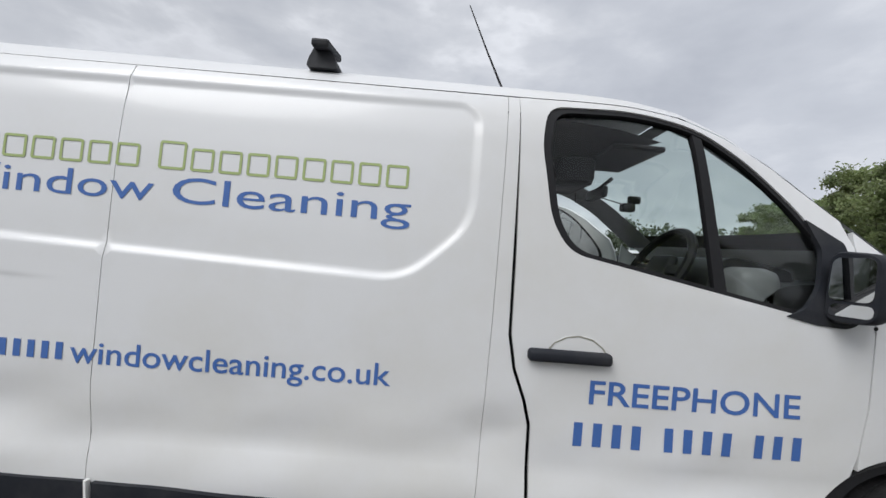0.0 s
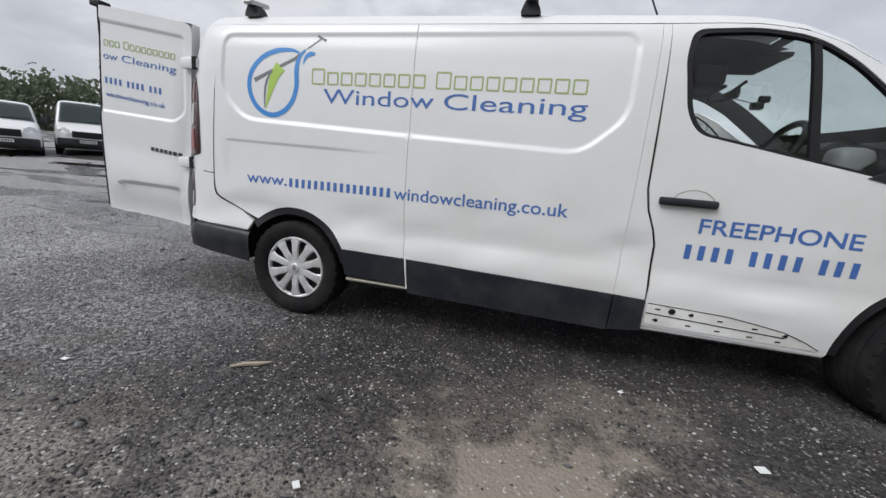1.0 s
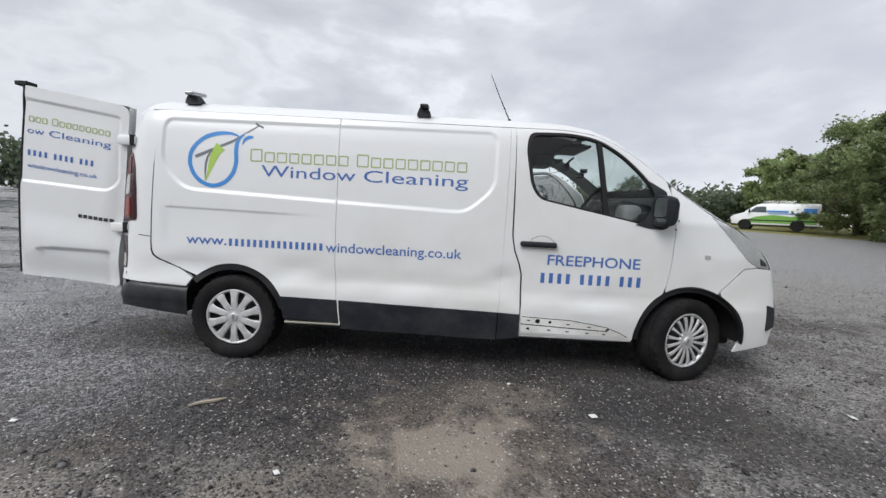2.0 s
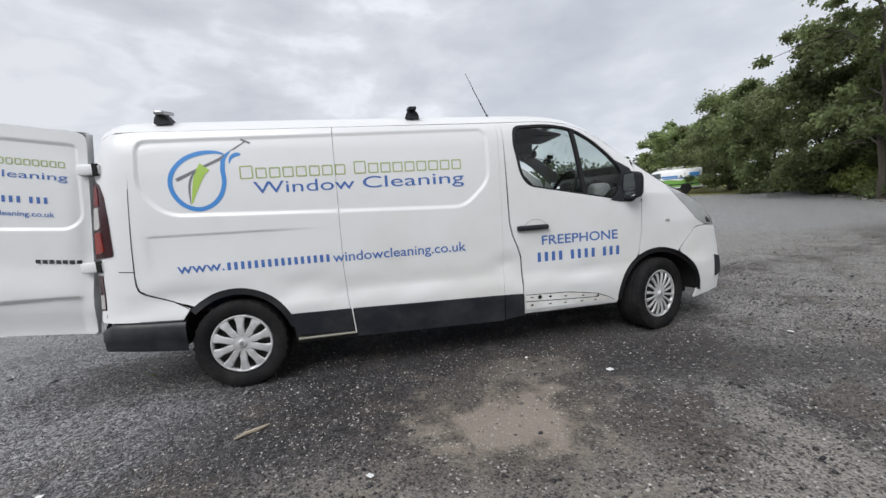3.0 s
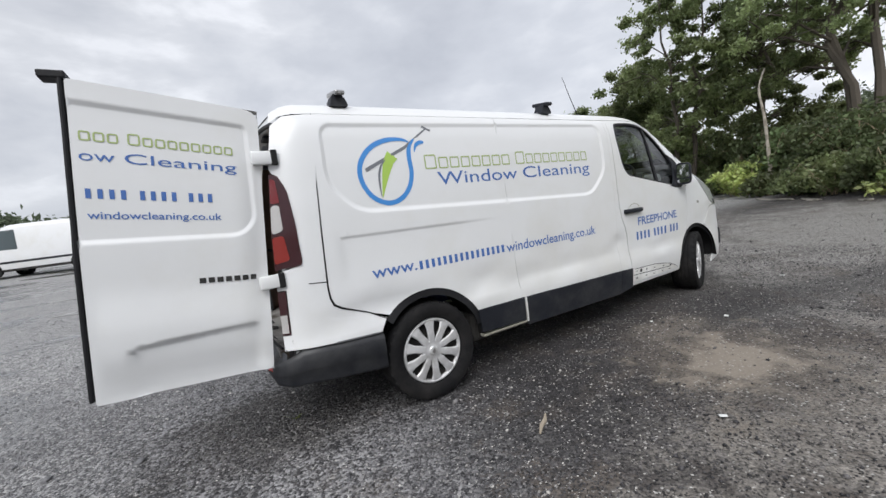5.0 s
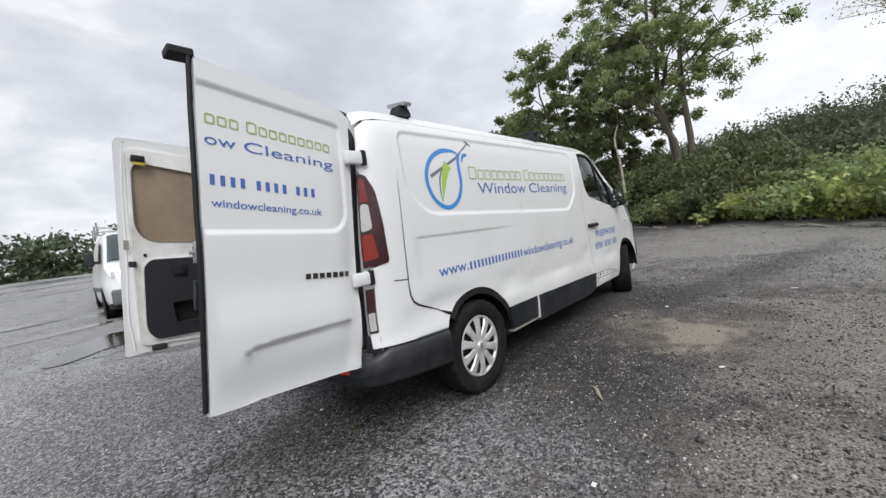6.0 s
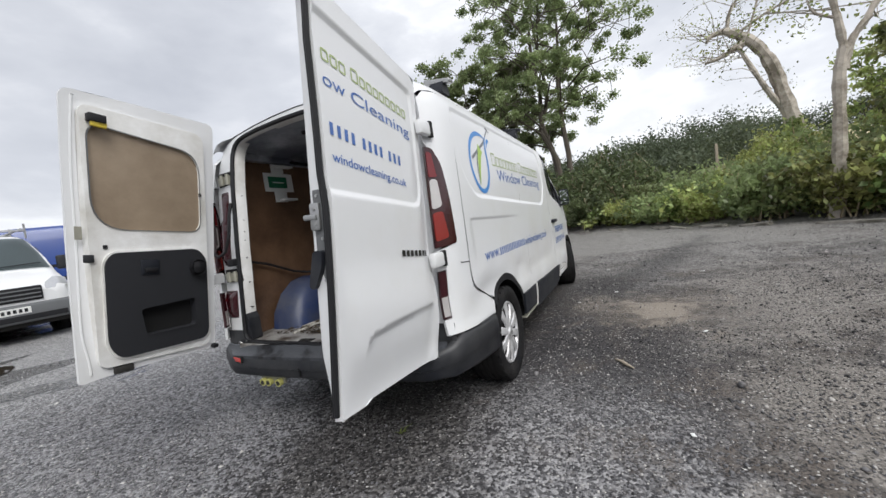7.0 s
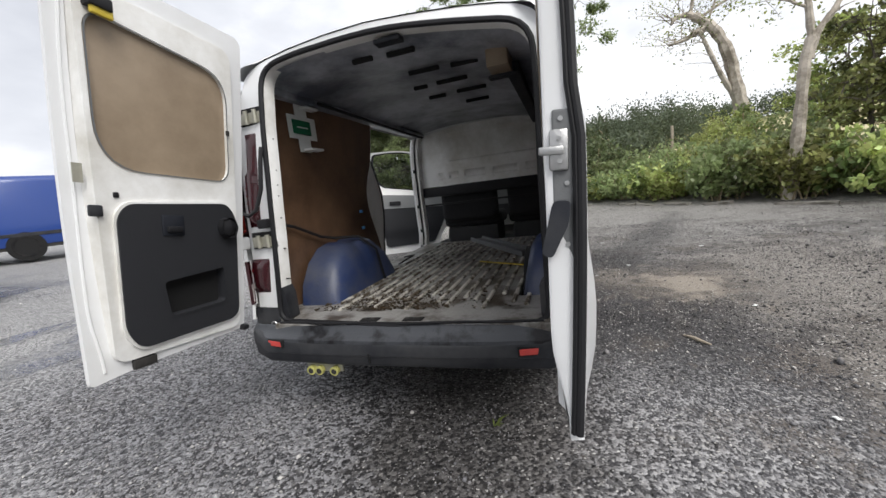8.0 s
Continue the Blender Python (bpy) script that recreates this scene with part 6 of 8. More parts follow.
# ---- ground ----
def rise(x, y):
    """Height of the yard and of the land round it."""
    x, y = np.asarray(x, float), np.asarray(y, float)
    soft = lambda v, w: w * np.log1p(np.exp(np.clip(v / w, -30, 30)))  # noqa: E731
    h = 0.052 * soft(y - 2.5, 1.2) * np.exp(-np.maximum(y - 45, 0) / 60) + 0.012 * soft(x - 5, 1.5)
    h = np.clip(h, -1.2, 3.0)
    d = (x - 26) * 0.80 - (y - 2) * 0.60
    hill = 10.5 * step01(d / 120) * step01((x + 10) / 40)
    bank = 0.3 * step01(((x - 10.5) * 0.70 - (y + 4.0) * 0.71 + 0.3) / 3.0) * step01((x - 4) / 4)
    return h + hill + bank


KERB = [(-30, -60), (-2, -16.5), (4.0, -9.6), (7.0, -6.1), (11.2, -2.75), (14.8, 0.5), (17.6, 3.9), (22, 9.2), (30, 18), (40, 30)]


def beyond(x, y):
    """Metres past the edge of the yard, to the hedge's side."""
    k = np.array(KERB, float)
    d = dist(x, y, k, closed=False)
    ye = np.interp(x, k[:, 0], k[:, 1])
    return np.where(np.asarray(y) < ye, d, -d)


def GROUND_AT(x, y):
    """Height of the yard's surface with its small unevenness."""
    x, y = np.asarray(x, float), np.asarray(y, float)
    near = np.exp(-((x - 1) ** 2 + (y + 2) ** 2) / 300)
    flat = step01((np.maximum(np.abs(x - 1.7) - 3.2, np.abs(y) - 1.5)) / 1.0)
    soft_ = np.sin(1.3 * x + 0.7 * y) * np.sin(0.9 * y - 1.1 * x + 2) * 0.010 + np.sin(3.1 * x - 2.2 * y) * np.sin(2.7 * y + 1.6 * x) * 0.005
    return rise(x, y) + soft_ * near * (0.3 + 0.7 * flat) - 0.004


def ground():
    g = np.concatenate([-np.geomspace(1500, 14, 26), np.arange(-13, 24, 0.35), np.geomspace(24, 1500, 26)])
    gx, gy = np.meshgrid(g + 0.0, np.concatenate([-np.geomspace(1500, 14, 26), np.arange(-13, 24, 0.35), np.geomspace(24, 1500, 26)]))
    z = GROUND_AT(gx, gy)
    P = np.stack([gx, gy, z], -1)
    ob = sheet("ground", P, YARD, None)
    return tagged(ob, "dark wet gravel and worn tarmac yard with sandy patches", "ground", kind="structure")


def yard_material():
    m = bpy.data.materials.new("gravel_yard")
    m.use_nodes = True
    nt = m.node_tree
    n, l = nt.nodes, nt.links
    b = n["Principled BSDF"]
    co = n.new("ShaderNodeTexCoord")

    def tex(kind, scale, detail=4, rough=0.55, dist_=0.0, vec=None):
        k = n.new("ShaderNodeTex" + kind)
        k.inputs["Scale"].default_value = scale
        if kind == "Noise":
            k.inputs["Detail"].default_value, k.inputs["Roughness"].default_value, k.inputs["Distortion"].default_value = detail, rough, dist_
        l.new(vec or co.outputs["Object"], k.inputs["Vector"])
        return k

    def ramp(src, lo, hi, a=0.0, c=1.0):
        k = n.new("ShaderNodeMapRange")
        k.inputs[1].default_value, k.inputs[2].default_value, k.inputs[3].default_value, k.inputs[4].default_value = lo, hi, a, c
        k.interpolation_type = "SMOOTHSTEP"
        l.new(src, k.inputs[0])
        return k.outputs[0]

    def blend(fac, a, c):
        k = n.new("ShaderNodeMix")
        k.data_type = "RGBA"
        for s, i in ((fac, 0), (a, 6), (c, 7)):
            if isinstance(s, tuple):
                k.inputs[i].default_value = (*s, 1)
            elif isinstance(s, float):
                k.inputs[i].default_value = s
            else:
                l.new(s, k.inputs[i])
        return k.outputs[2]

    def maths(op, a, c):
        k = n.new("ShaderNodeMath")
        k.operation = op
        for s, i in ((a, 0), (c, 1)):
            if isinstance(s, float):
                k.inputs[i].default_value = s
            else:
                l.new(s, k.inputs[i])
        return k.outputs[0]

    blotch, large, mid, grit = tex("Noise", 5.5, 7, 0.65, 0.3), tex("Noise", 0.35, 6, 0.6, 0.4), tex("Noise", 1.6, 6, 0.62, 0.3), tex("Noise", 45, 4, 0.7)
    cells, cells2, cells3 = tex("Voronoi", 62), tex("Voronoi", 110), tex("Voronoi", 26)
    picks = []
    for k in (cells, cells2, cells3):
        sp = n.new("ShaderNodeSeparateColor")
        l.new(k.outputs["Color"], sp.inputs[0])
        picks.append(sp)
    stone, stone2, stone3 = picks
    sep = n.new("ShaderNodeSeparateXYZ")
    l.new(co.outputs["Object"], sep.inputs[0])
    px, py = sep.outputs[0], sep.outputs[1]

    def wobble(src, amount):
        return maths("MULTIPLY", maths("SUBTRACT", src.outputs[0], 0.5), float(amount))

    def spot(cx, cy, rx, ry, wob=0.9, lo=0.45, hi=1.0, turn=0.0):
        c, sn = math.cos(turn), math.sin(turn)
        ux, uy = maths("SUBTRACT", px, float(cx)), maths("SUBTRACT", py, float(cy))
        dx = maths("DIVIDE", maths("ADD", maths("MULTIPLY", ux, c), maths("MULTIPLY", uy, sn)), float(rx))
        dy = maths("DIVIDE", maths("SUBTRACT", maths("MULTIPLY", uy, c), maths("MULTIPLY", ux, sn)), float(ry))
        q = maths("SQRT", maths("ADD", maths("MULTIPLY", dx, dx), maths("MULTIPLY", dy, dy)), 0.0)
        q = maths("ADD", maths("ADD", maths("ADD", q, wobble(mid, wob * 2.2)), wobble(grit, 1.1)), wobble(blotch, wob * 1.7))
        return ramp(q, hi, lo)

    # wet black gravel, brown mud pressed into it
    col = blend(ramp(stone.outputs[0], 0.25, 1.0), (0.017, 0.016, 0.018), (0.115, 0.108, 0.112))
    mud = ramp(maths("ADD", maths("ADD", mid.outputs[0], wobble(blotch, 0.55)), wobble(grit, 0.35)), 0.47, 0.62, 0.0, 0.8)
    col = blend(mud, col, blend(stone2.outputs[0], (0.062, 0.053, 0.046), (0.165, 0.140, 0.120)))
    wetter = tex("Noise", 0.8, 7, 0.6, 0.6)
    col = blend(ramp(maths("ADD", wetter.outputs[0], wobble(grit, 0.25)), 0.50, 0.61, 0.0, 0.65), col, blend(stone.outputs[2], (0.010, 0.0095, 0.011), (0.062, 0.058, 0.062)))
    # grey stone chippings behind the van and over the open yard
    pale = ramp(maths("ADD", maths("ADD", maths("SUBTRACT", px, maths("MULTIPLY", py, 0.9)), wobble(mid, 2.6)), wobble(blotch, 0.9)), 1.0, -1.1)
    col = blend(maths("MULTIPLY", pale, 0.85), col, blend(ramp(stone.outputs[1], 0.2, 0.95), (0.028, 0.028, 0.032), (0.36, 0.36, 0.375)))
    open_yard = maths("MAXIMUM", ramp(maths("ADD", px, wobble(mid, 2.0)), -1.1, -2.8), ramp(py, 2.2, 4.2))
    col = blend(maths("MULTIPLY", open_yard, 0.88), col, blend(ramp(stone.outputs[1], 0.1, 0.9), (0.155, 0.155, 0.16), (0.47, 0.465, 0.46)))
    # dry dusty ground further off
    far_off = maths("MAXIMUM", spot(9.0, -2.6, 7.0, 5.6, 0.8, 0.4, 1.1), spot(8.5, 3.0, 4.5, 2.6, 0.8, 0.3, 1.1))
    col = blend(maths("MULTIPLY", far_off, 0.88), col, blend(ramp(stone.outputs[2], 0.1, 0.9), (0.15, 0.143, 0.136), (0.40, 0.385, 0.362)))
    near_grey = maths("MULTIPLY", spot(-0.95, -1.30, 1.25, 0.95, 1.1, 0.25, 1.15), 0.75)
    col = blend(near_grey, col, blend(ramp(stone.outputs[1], 0.15, 0.9), (0.065, 0.064, 0.069), (0.42, 0.415, 0.42)))
    dust = maths("MAXIMUM", spot(2.0, -3.05, 2.2, 1.15, 1.2, 0.25, 1.15, -0.25), spot(-0.2, -2.6, 1.3, 0.65, 1.2, 0.2, 1.1))
    col = blend(maths("MULTIPLY", dust, 0.75), col, blend(stone2.outputs[1], (0.16, 0.147, 0.132), (0.36, 0.33, 0.295)))
    track = spot(5.2, -2.35, 3.2, 0.42, 1.0, 0.3, 1.2, -0.35)
    col = blend(maths("MULTIPLY", track, 0.62), col, (0.028, 0.026, 0.027))
    # near-black to brown blotch on the ground behind the van
    dark_rear = spot(-0.95, -0.35, 0.9, 0.75, 0.8, 0.4, 1.1)
    col = blend(maths("MULTIPLY", dark_rear, 0.75), col, blend(stone.outputs[1], (0.011, 0.010, 0.010), (0.075, 0.065, 0.056)))
    # two black gravel patches; third spot puts shade along the van's foot into the colour
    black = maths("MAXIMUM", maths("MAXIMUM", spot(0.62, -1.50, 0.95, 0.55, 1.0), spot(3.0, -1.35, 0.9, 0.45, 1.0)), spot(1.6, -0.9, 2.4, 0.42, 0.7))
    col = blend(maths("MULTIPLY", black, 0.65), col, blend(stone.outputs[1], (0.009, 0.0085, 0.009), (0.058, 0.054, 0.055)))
    sand = spot(1.70, -1.90, 0.80, 0.70, 1.3, 0.25, 1.05)
    sand = maths("MAXIMUM", sand, maths("MULTIPLY", spot(2.0, -1.35, 0.55, 0.40, 1.3, 0.3, 1.1), 0.5))
    col = blend(maths("MULTIPLY", sand, 0.88), col, blend(maths("ADD", blotch.outputs[0], wobble(grit, 0.6)), (0.17, 0.143, 0.115), (0.325, 0.283, 0.235)))
    # pale chips, single larger stones, dark gaps between
    flecks = maths("MULTIPLY", ramp(stone2.outputs[2], 0.955, 0.985), ramp(mid.outputs[0], 0.30, 0.55, 0.35, 1.0))
    col = blend(flecks, col, (0.46, 0.45, 0.43))
    lumps = maths("MULTIPLY", ramp(stone3.outputs[0], 0.93, 0.95), ramp(cells3.outputs["Distance"], 0.34, 0.26))
    col = blend(maths("MULTIPLY", lumps, maths("SUBTRACT", 0.85, maths("MULTIPLY", sand, 0.6))), col, blend(stone3.outputs[1], (0.06, 0.057, 0.058), (0.36, 0.345, 0.33)))
    pits = ramp(stone2.outputs[0], 0.22, 0.10, 0.0, 0.75)
    col = blend(maths("MULTIPLY", pits, maths("SUBTRACT", 1.0, sand)), col, (0.007, 0.007, 0.008))
    wet = n.new("ShaderNodeTexNoise")
    wet.inputs["Scale"].default_value, wet.inputs["Detail"].default_value = 0.28, 5
    wet.inputs["Distortion"].default_value = 0.8
    mp = n.new("ShaderNodeMapping")
    mp.inputs["Scale"].default_value = (1.0, 2.6, 1.0)
    mp.inputs["Rotation"].default_value = (0, 0, 0.35)
    l.new(co.outputs["Object"], mp.inputs[0]), l.new(mp.outputs[0], wet.inputs[0])
    away = maths("MAXIMUM", maths("MULTIPLY", ramp(py, 1.5, 4.0), ramp(px, 4.0, 0.5)), ramp(px, -1.6, -3.2))
    damp = maths("MULTIPLY", ramp(wet.outputs[0], 0.51, 0.57), away)
    col = blend(maths("MULTIPLY", damp, 0.5), col, (0.03, 0.03, 0.032))
    field = ramp(maths("SUBTRACT", maths("MULTIPLY", px, 0.8), maths("MULTIPLY", py, 0.6)), 27.0, 33.0)
    col = blend(field, col, (0.50, 0.43, 0.25))
    lawn = ramp(maths("ADD", maths("MULTIPLY", px, 0.7), maths("MULTIPLY", py, 0.71)), 31.0, 33.0)
    col = blend(lawn, col, (0.20, 0.19, 0.065))
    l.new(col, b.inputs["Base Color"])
    rough = maths("SUBTRACT", 0.62, maths("MULTIPLY", damp, 0.50))
    l.new(rough, b.inputs["Roughness"])
    b.inputs["Specular IOR Level"].default_value = 0.35
    bp = n.new("ShaderNodeBump")
    bp.inputs["Strength"].default_value, bp.inputs["Distance"].default_value = 0.9, 0.016
    hgt = maths("ADD", maths("MULTIPLY", maths("SUBTRACT", 1.0, cells.outputs["Distance"]), 0.6), maths("ADD", maths("MULTIPLY", grit.outputs[0], 0.8), maths("MULTIPLY", blotch.outputs[0], 1.2)))
    hgt = maths("MULTIPLY", hgt, maths("SUBTRACT", 1.0, maths("MULTIPLY", maths("MAXIMUM", damp, maths("MULTIPLY", sand, 0.6)), 0.9)))
    l.new(hgt, bp.inputs["Height"]), l.new(bp.outputs[0], b.inputs["Normal"])
    return m


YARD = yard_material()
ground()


# edging of pale broken concrete along the hedge
PALE = material("pale_concrete", (0.36, 0.34, 0.30), 0.85, var=0.3, scale=5, fine=40, bump=0.4, second=(0.12, 0.11, 0.09), amount=0.5, edge=0.2)
edging = tagged(new("kerb"), "broken pale concrete edging below the hedge", "kerb", kind="structure")


def edging_stones():
    rng = np.random.default_rng(9)
    k = np.array(KERB[2:], float)
    seg = np.linalg.norm(np.diff(k, axis=0), axis=1)
    cum = np.concatenate([[0], np.cumsum(seg)])
    shapes = []
    for i in range(5):
        bm = bmesh.new()
        vs = box(bm, -0.5, 0.5, -0.09, 0.09, -0.05, 0.05, 0.015)
        for v in bm.verts:
            v.co += Vector(rng.normal(size=3)) * 0.018
        me = bpy.data.meshes.new("kerb_stone")
        bm.to_mesh(me)
        bm.free()
        me.materials.append(PALE)
        shapes.append(me)
    s = 0.3
    while s < min(cum[-1], 44) - 0.5:
        ln = 0.3 + 0.8 * rng.random()
        if rng.random() < 0.55:
            x, y = np.interp(s, cum, k[:, 0]), np.interp(s, cum, k[:, 1])
            x2, y2 = np.interp(s + 0.3, cum, k[:, 0]), np.interp(s + 0.3, cum, k[:, 1])
            o = hang("kerb_stone", shapes[int(rng.integers(5))], edging)
            o.matrix_basis = pose(x + rng.normal() * 0.05, y + rng.normal() * 0.05, float(GROUND_AT(x, y)) + 0.008 + 0.02 * rng.random(), rng.normal() * 3, rng.normal() * 3, math.degrees(math.atan2(y2 - y, x2 - x)) + rng.normal() * 5) @ Matrix.Diagonal((ln, 0.35 + 0.6 * rng.random(), 0.4 + 0.4 * rng.random(), 1))
        s += ln + 0.1 * rng.random()


edging_stones()

# puddles, sticks and litter on the yard
WATER = plain("puddle_water", (0.035, 0.028, 0.02), 0.04)


def puddle(cx, cy, rx, ry, turn, seed):
    rng = np.random.default_rng(seed)
    ph = rng.random(4) * 6.28
    loop = []
    for a in np.linspace(0, 2 * math.pi, 40, endpoint=False):
        r = 1 + 0.22 * math.sin(2 * a + ph[0]) + 0.16 * math.sin(3 * a + ph[1]) + 0.10 * math.sin(5 * a + ph[2])
        u, v = rx * r * math.cos(a), ry * r * math.sin(a)
        loop.append((cx + u * math.cos(turn) - v * math.sin(turn), cy + u * math.sin(turn) + v * math.cos(turn)))
    v, f = fill(loop, (), 0.25)
    z = float(np.median(GROUND_AT(v[:, 0], v[:, 1])))
    zz = GROUND_AT(v[:, 0], v[:, 1]) + 0.010
    me = mesh_of("puddle", np.stack([v[:, 0], v[:, 1], zz], -1), f, WATER)
    return tagged(new("puddle", me), "shallow brown rainwater puddle on the yard", "puddle", kind="structure")


for i, a in enumerate(((-1.35, 5.5, 0.85, 0.5, 1.2, 1), (-2.6, 7.6, 1.3, 0.35, 0.2, 2), (-5.2, 2.2, 0.8, 0.16, 0.5, 4), (-8.5, 5.0, 1.8, 0.3, 0.3, 5), (-12.0, 6.5, 2.2, 0.35, 0.25, 6), (-3.0, 10.0, 1.6, 0.3, 0.1, 7))):
    puddle(*a)
bm = bmesh.new()
tube(bm, [(-0.13, 0, 0.012), (-0.04, 0.008, 0.016), (0.05, 0.0, 0.014), (0.14, 0.012, 0.012)], [0.006, 0.014, 0.015, 0.005], 7)
st = tagged(part("stick", bm, DRY_WOOD, None, smooth=True), "short pale broken stick on the gravel", "stick")
st.matrix_world = pose(0.235, -1.625, 0.0, 0, 0, 33) @ Matrix.Diagonal((0.72, 0.8, 0.8, 1))
for x, y, a, w in ((2.55, -1.55, 20, 0.05), (3.5, -2.6, 80, 0.06), (0.9, -2.2, 130, 0.035), (2.1, -1.15, 50, 0.03), (-0.6, -1.9, 10, 0.03), (4.3, -1.4, 70, 0.05)):
    bm = bmesh.new()
    box(bm, -w / 2, w / 2, -w / 3, w / 3, 0, 0.006, 0.002, seg=1)
    for v in bm.verts:
        v.co.z += 0.3 * abs(v.co.x) * 0.5
    sc = tagged(part("litter_scrap", bm, PLASTIC_WHITE, None), "small white scrap of litter on the gravel", "litter", group="litter on the yard")
    sc.matrix_world = pose(x, y, float(GROUND_AT(x, y)) + 0.006, 6, 4, a)


def weed(x, y, seed):
    rng = np.random.default_rng(seed)
    bm = bmesh.new()
    for _ in range(9):
        a, ln = rng.random() * 6.28, 0.03 + 0.05 * rng.random()
        d = Vector((math.cos(a), math.sin(a), 0.9))
        s = Vector((-math.sin(a), math.cos(a), 0)) * 0.005
        p = Vector((0, 0, 0))
        q, r = p + d * ln * 0.6, p + d * ln + Vector((math.cos(a), math.sin(a), -0.6)) * 0.015
        bm.faces.new([bm.verts.new(v) for v in (p - s * 0.5, p + s * 0.5, q + s, q - s)]), bm.faces.new([bm.verts.new(v) for v in (q - s, q + s, r)])
    w = tagged(part("weed", bm, WEED, None), "small green weed growing through the gravel", "weed", group="weeds in the gravel")
    w.location = (x, y, float(GROUND_AT(x, y)))


WEED = leafy("weed_leaves", (0.16, 0.20, 0.05), 0.3, rough=0.6, bump=0.0)
for i, (x, y) in enumerate(((-0.84, -0.46),)):
    weed(x, y, i)


# ---- gravel ----
def gravel_material():
    m = bpy.data.materials.new("gravel_stones")
    m.use_nodes = True
    n, l = m.node_tree.nodes, m.node_tree.links
    b = n["Principled BSDF"]
    geo, ramp = n.new("ShaderNodeNewGeometry"), n.new("ShaderNodeValToRGB")
    els = ramp.color_ramp.elements
    els[0].position, els[0].color = 0.0, (0.014, 0.014, 0.0155, 1)
    els[1].position, els[1].color = 1.0, (0.58, 0.56, 0.53, 1)
    for p, c in ((0.55, (0.048, 0.046, 0.050, 1)), (0.84, (0.125, 0.118, 0.118, 1)), (0.93, (0.22, 0.208, 0.198, 1)), (0.965, (0.42, 0.40, 0.375, 1))):
        els.new(p).color = c
    l.new(geo.outputs["Random Per Island"], ramp.inputs[0]), l.new(ramp.outputs[0], b.inputs["Base Color"])
    co, mr, mx = n.new("ShaderNodeTexCoord"), n.new("ShaderNodeMapRange"), n.new("ShaderNodeMix")
    dot = n.new("ShaderNodeVectorMath")
    dot.operation, dot.inputs[1].default_value = "DOT_PRODUCT", (1.0, -0.45, 0.0)
    l.new(co.outputs["Object"], dot.inputs[0]), l.new(dot.outputs["Value"], mr.inputs[0])
    mr.inputs[1].default_value, mr.inputs[2].default_value, mr.inputs[3].default_value, mr.inputs[4].default_value = 1.2, -0.5, 0.0, 0.9
    mx.data_type, mx.blend_type = "RGBA", "SCREEN"
    mx.inputs[7].default_value = (0.16, 0.16, 0.168, 1)
    l.new(mr.outputs[0], mx.inputs[0]), l.new(ramp.outputs[0], mx.inputs[6]), l.new(mx.outputs[2], b.inputs["Base Color"])
    b.inputs["Roughness"].default_value = 0.42
    b.inputs["Specular IOR Level"].default_value = 0.4
    return m


STONES = gravel_material()


def gravel(count, big, x0, x1, y0, y1, name, label, bias):
    """Loose stones: squashed eight-sided pebbles, one joined mesh."""
    rng = np.random.default_rng(bias)
    x, y = rng.uniform(x0, x1, count), rng.uniform(y0, y1, count)
    patch = np.sin(1.7 * x + 0.6 * y) * np.sin(1.1 * y - 0.8 * x + 1.3) + 0.6 * np.sin(3.9 * x - 2.3 * y) * np.sin(3.1 * y + 1.9 * x)
    sandy = ((x - 1.72) / 0.55) ** 2 + ((y + 1.88) / 0.52) ** 2 < 1.0
    ok = (rng.random(count) < 0.62 + 0.38 * patch) & ~(sandy & (rng.random(count) < 0.75))
    ok &= ~((np.abs(y + 0.05) < 1.0) & (x > -0.7) & (x < 4.2) & (rng.random(count) < 0.85))
    ok &= ~((((x + 1.1) / 0.95) ** 2 + ((y + 0.35) / 0.75) ** 2 < 1) & (rng.random(count) < 0.6))
    x, y = x[ok], y[ok]
    k = len(x)
    s = big * (0.35 + 0.65 * rng.random(k) ** 3) * np.where(rng.random(k) < 0.03, 1.9, 1.0)
    base = np.array([(1, 0, 0), (0, 1, 0), (-1, 0, 0), (0, -1, 0), (0, 0, 1), (0, 0, -1)], float)
    V = base[None] * (0.65 + 0.7 * rng.random((k, 6, 1)))
    V[:, :, 2] *= 0.62
    a = rng.random(k) * 6.283
    ca, sa = np.cos(a)[:, None], np.sin(a)[:, None]
    X, Y = V[:, :, 0] * ca - V[:, :, 1] * sa, V[:, :, 0] * sa + V[:, :, 1] * ca
    Z = V[:, :, 2] + 0.25 * X * np.sin(a * 3)[:, None]
    h = GROUND_AT(x, y)
    P = np.stack([X * s[:, None] + x[:, None], Y * s[:, None] * 0.8 + y[:, None], Z * s[:, None] + (h + s * 0.22)[:, None]], -1).reshape(-1, 3)
    tri = np.array([(0, 1, 4), (1, 2, 4), (2, 3, 4), (3, 0, 4), (1, 0, 5), (2, 1, 5), (3, 2, 5), (0, 3, 5)])
    F = (tri[None] + (np.arange(k) * 6)[:, None, None]).reshape(-1)
    me = bpy.data.meshes.new(name)
    me.vertices.add(len(P))
    me.vertices.foreach_set("co", P.ravel())
    me.loops.add(len(F))
    me.loops.foreach_set("vertex_index", F.astype(np.int32))
    me.polygons.add(len(F) // 3)
    me.polygons.foreach_set("loop_start", np.arange(0, len(F), 3, dtype=np.int32))
    me.update(calc_edges=True)
    me.materials.append(STONES)
    return tagged(new(name, me), label, "gravel", kind="stuff")


gravel(150000, 0.0105, -5.0, 6.5, -4.2, 2.6, "gravel", "loose grey gravel with scattered pale stones", 5)
gravel(70000, 0.0085, -2.6, 1.2, -2.1, 1.4, "gravel", "loose grey gravel with scattered pale stones", 7)
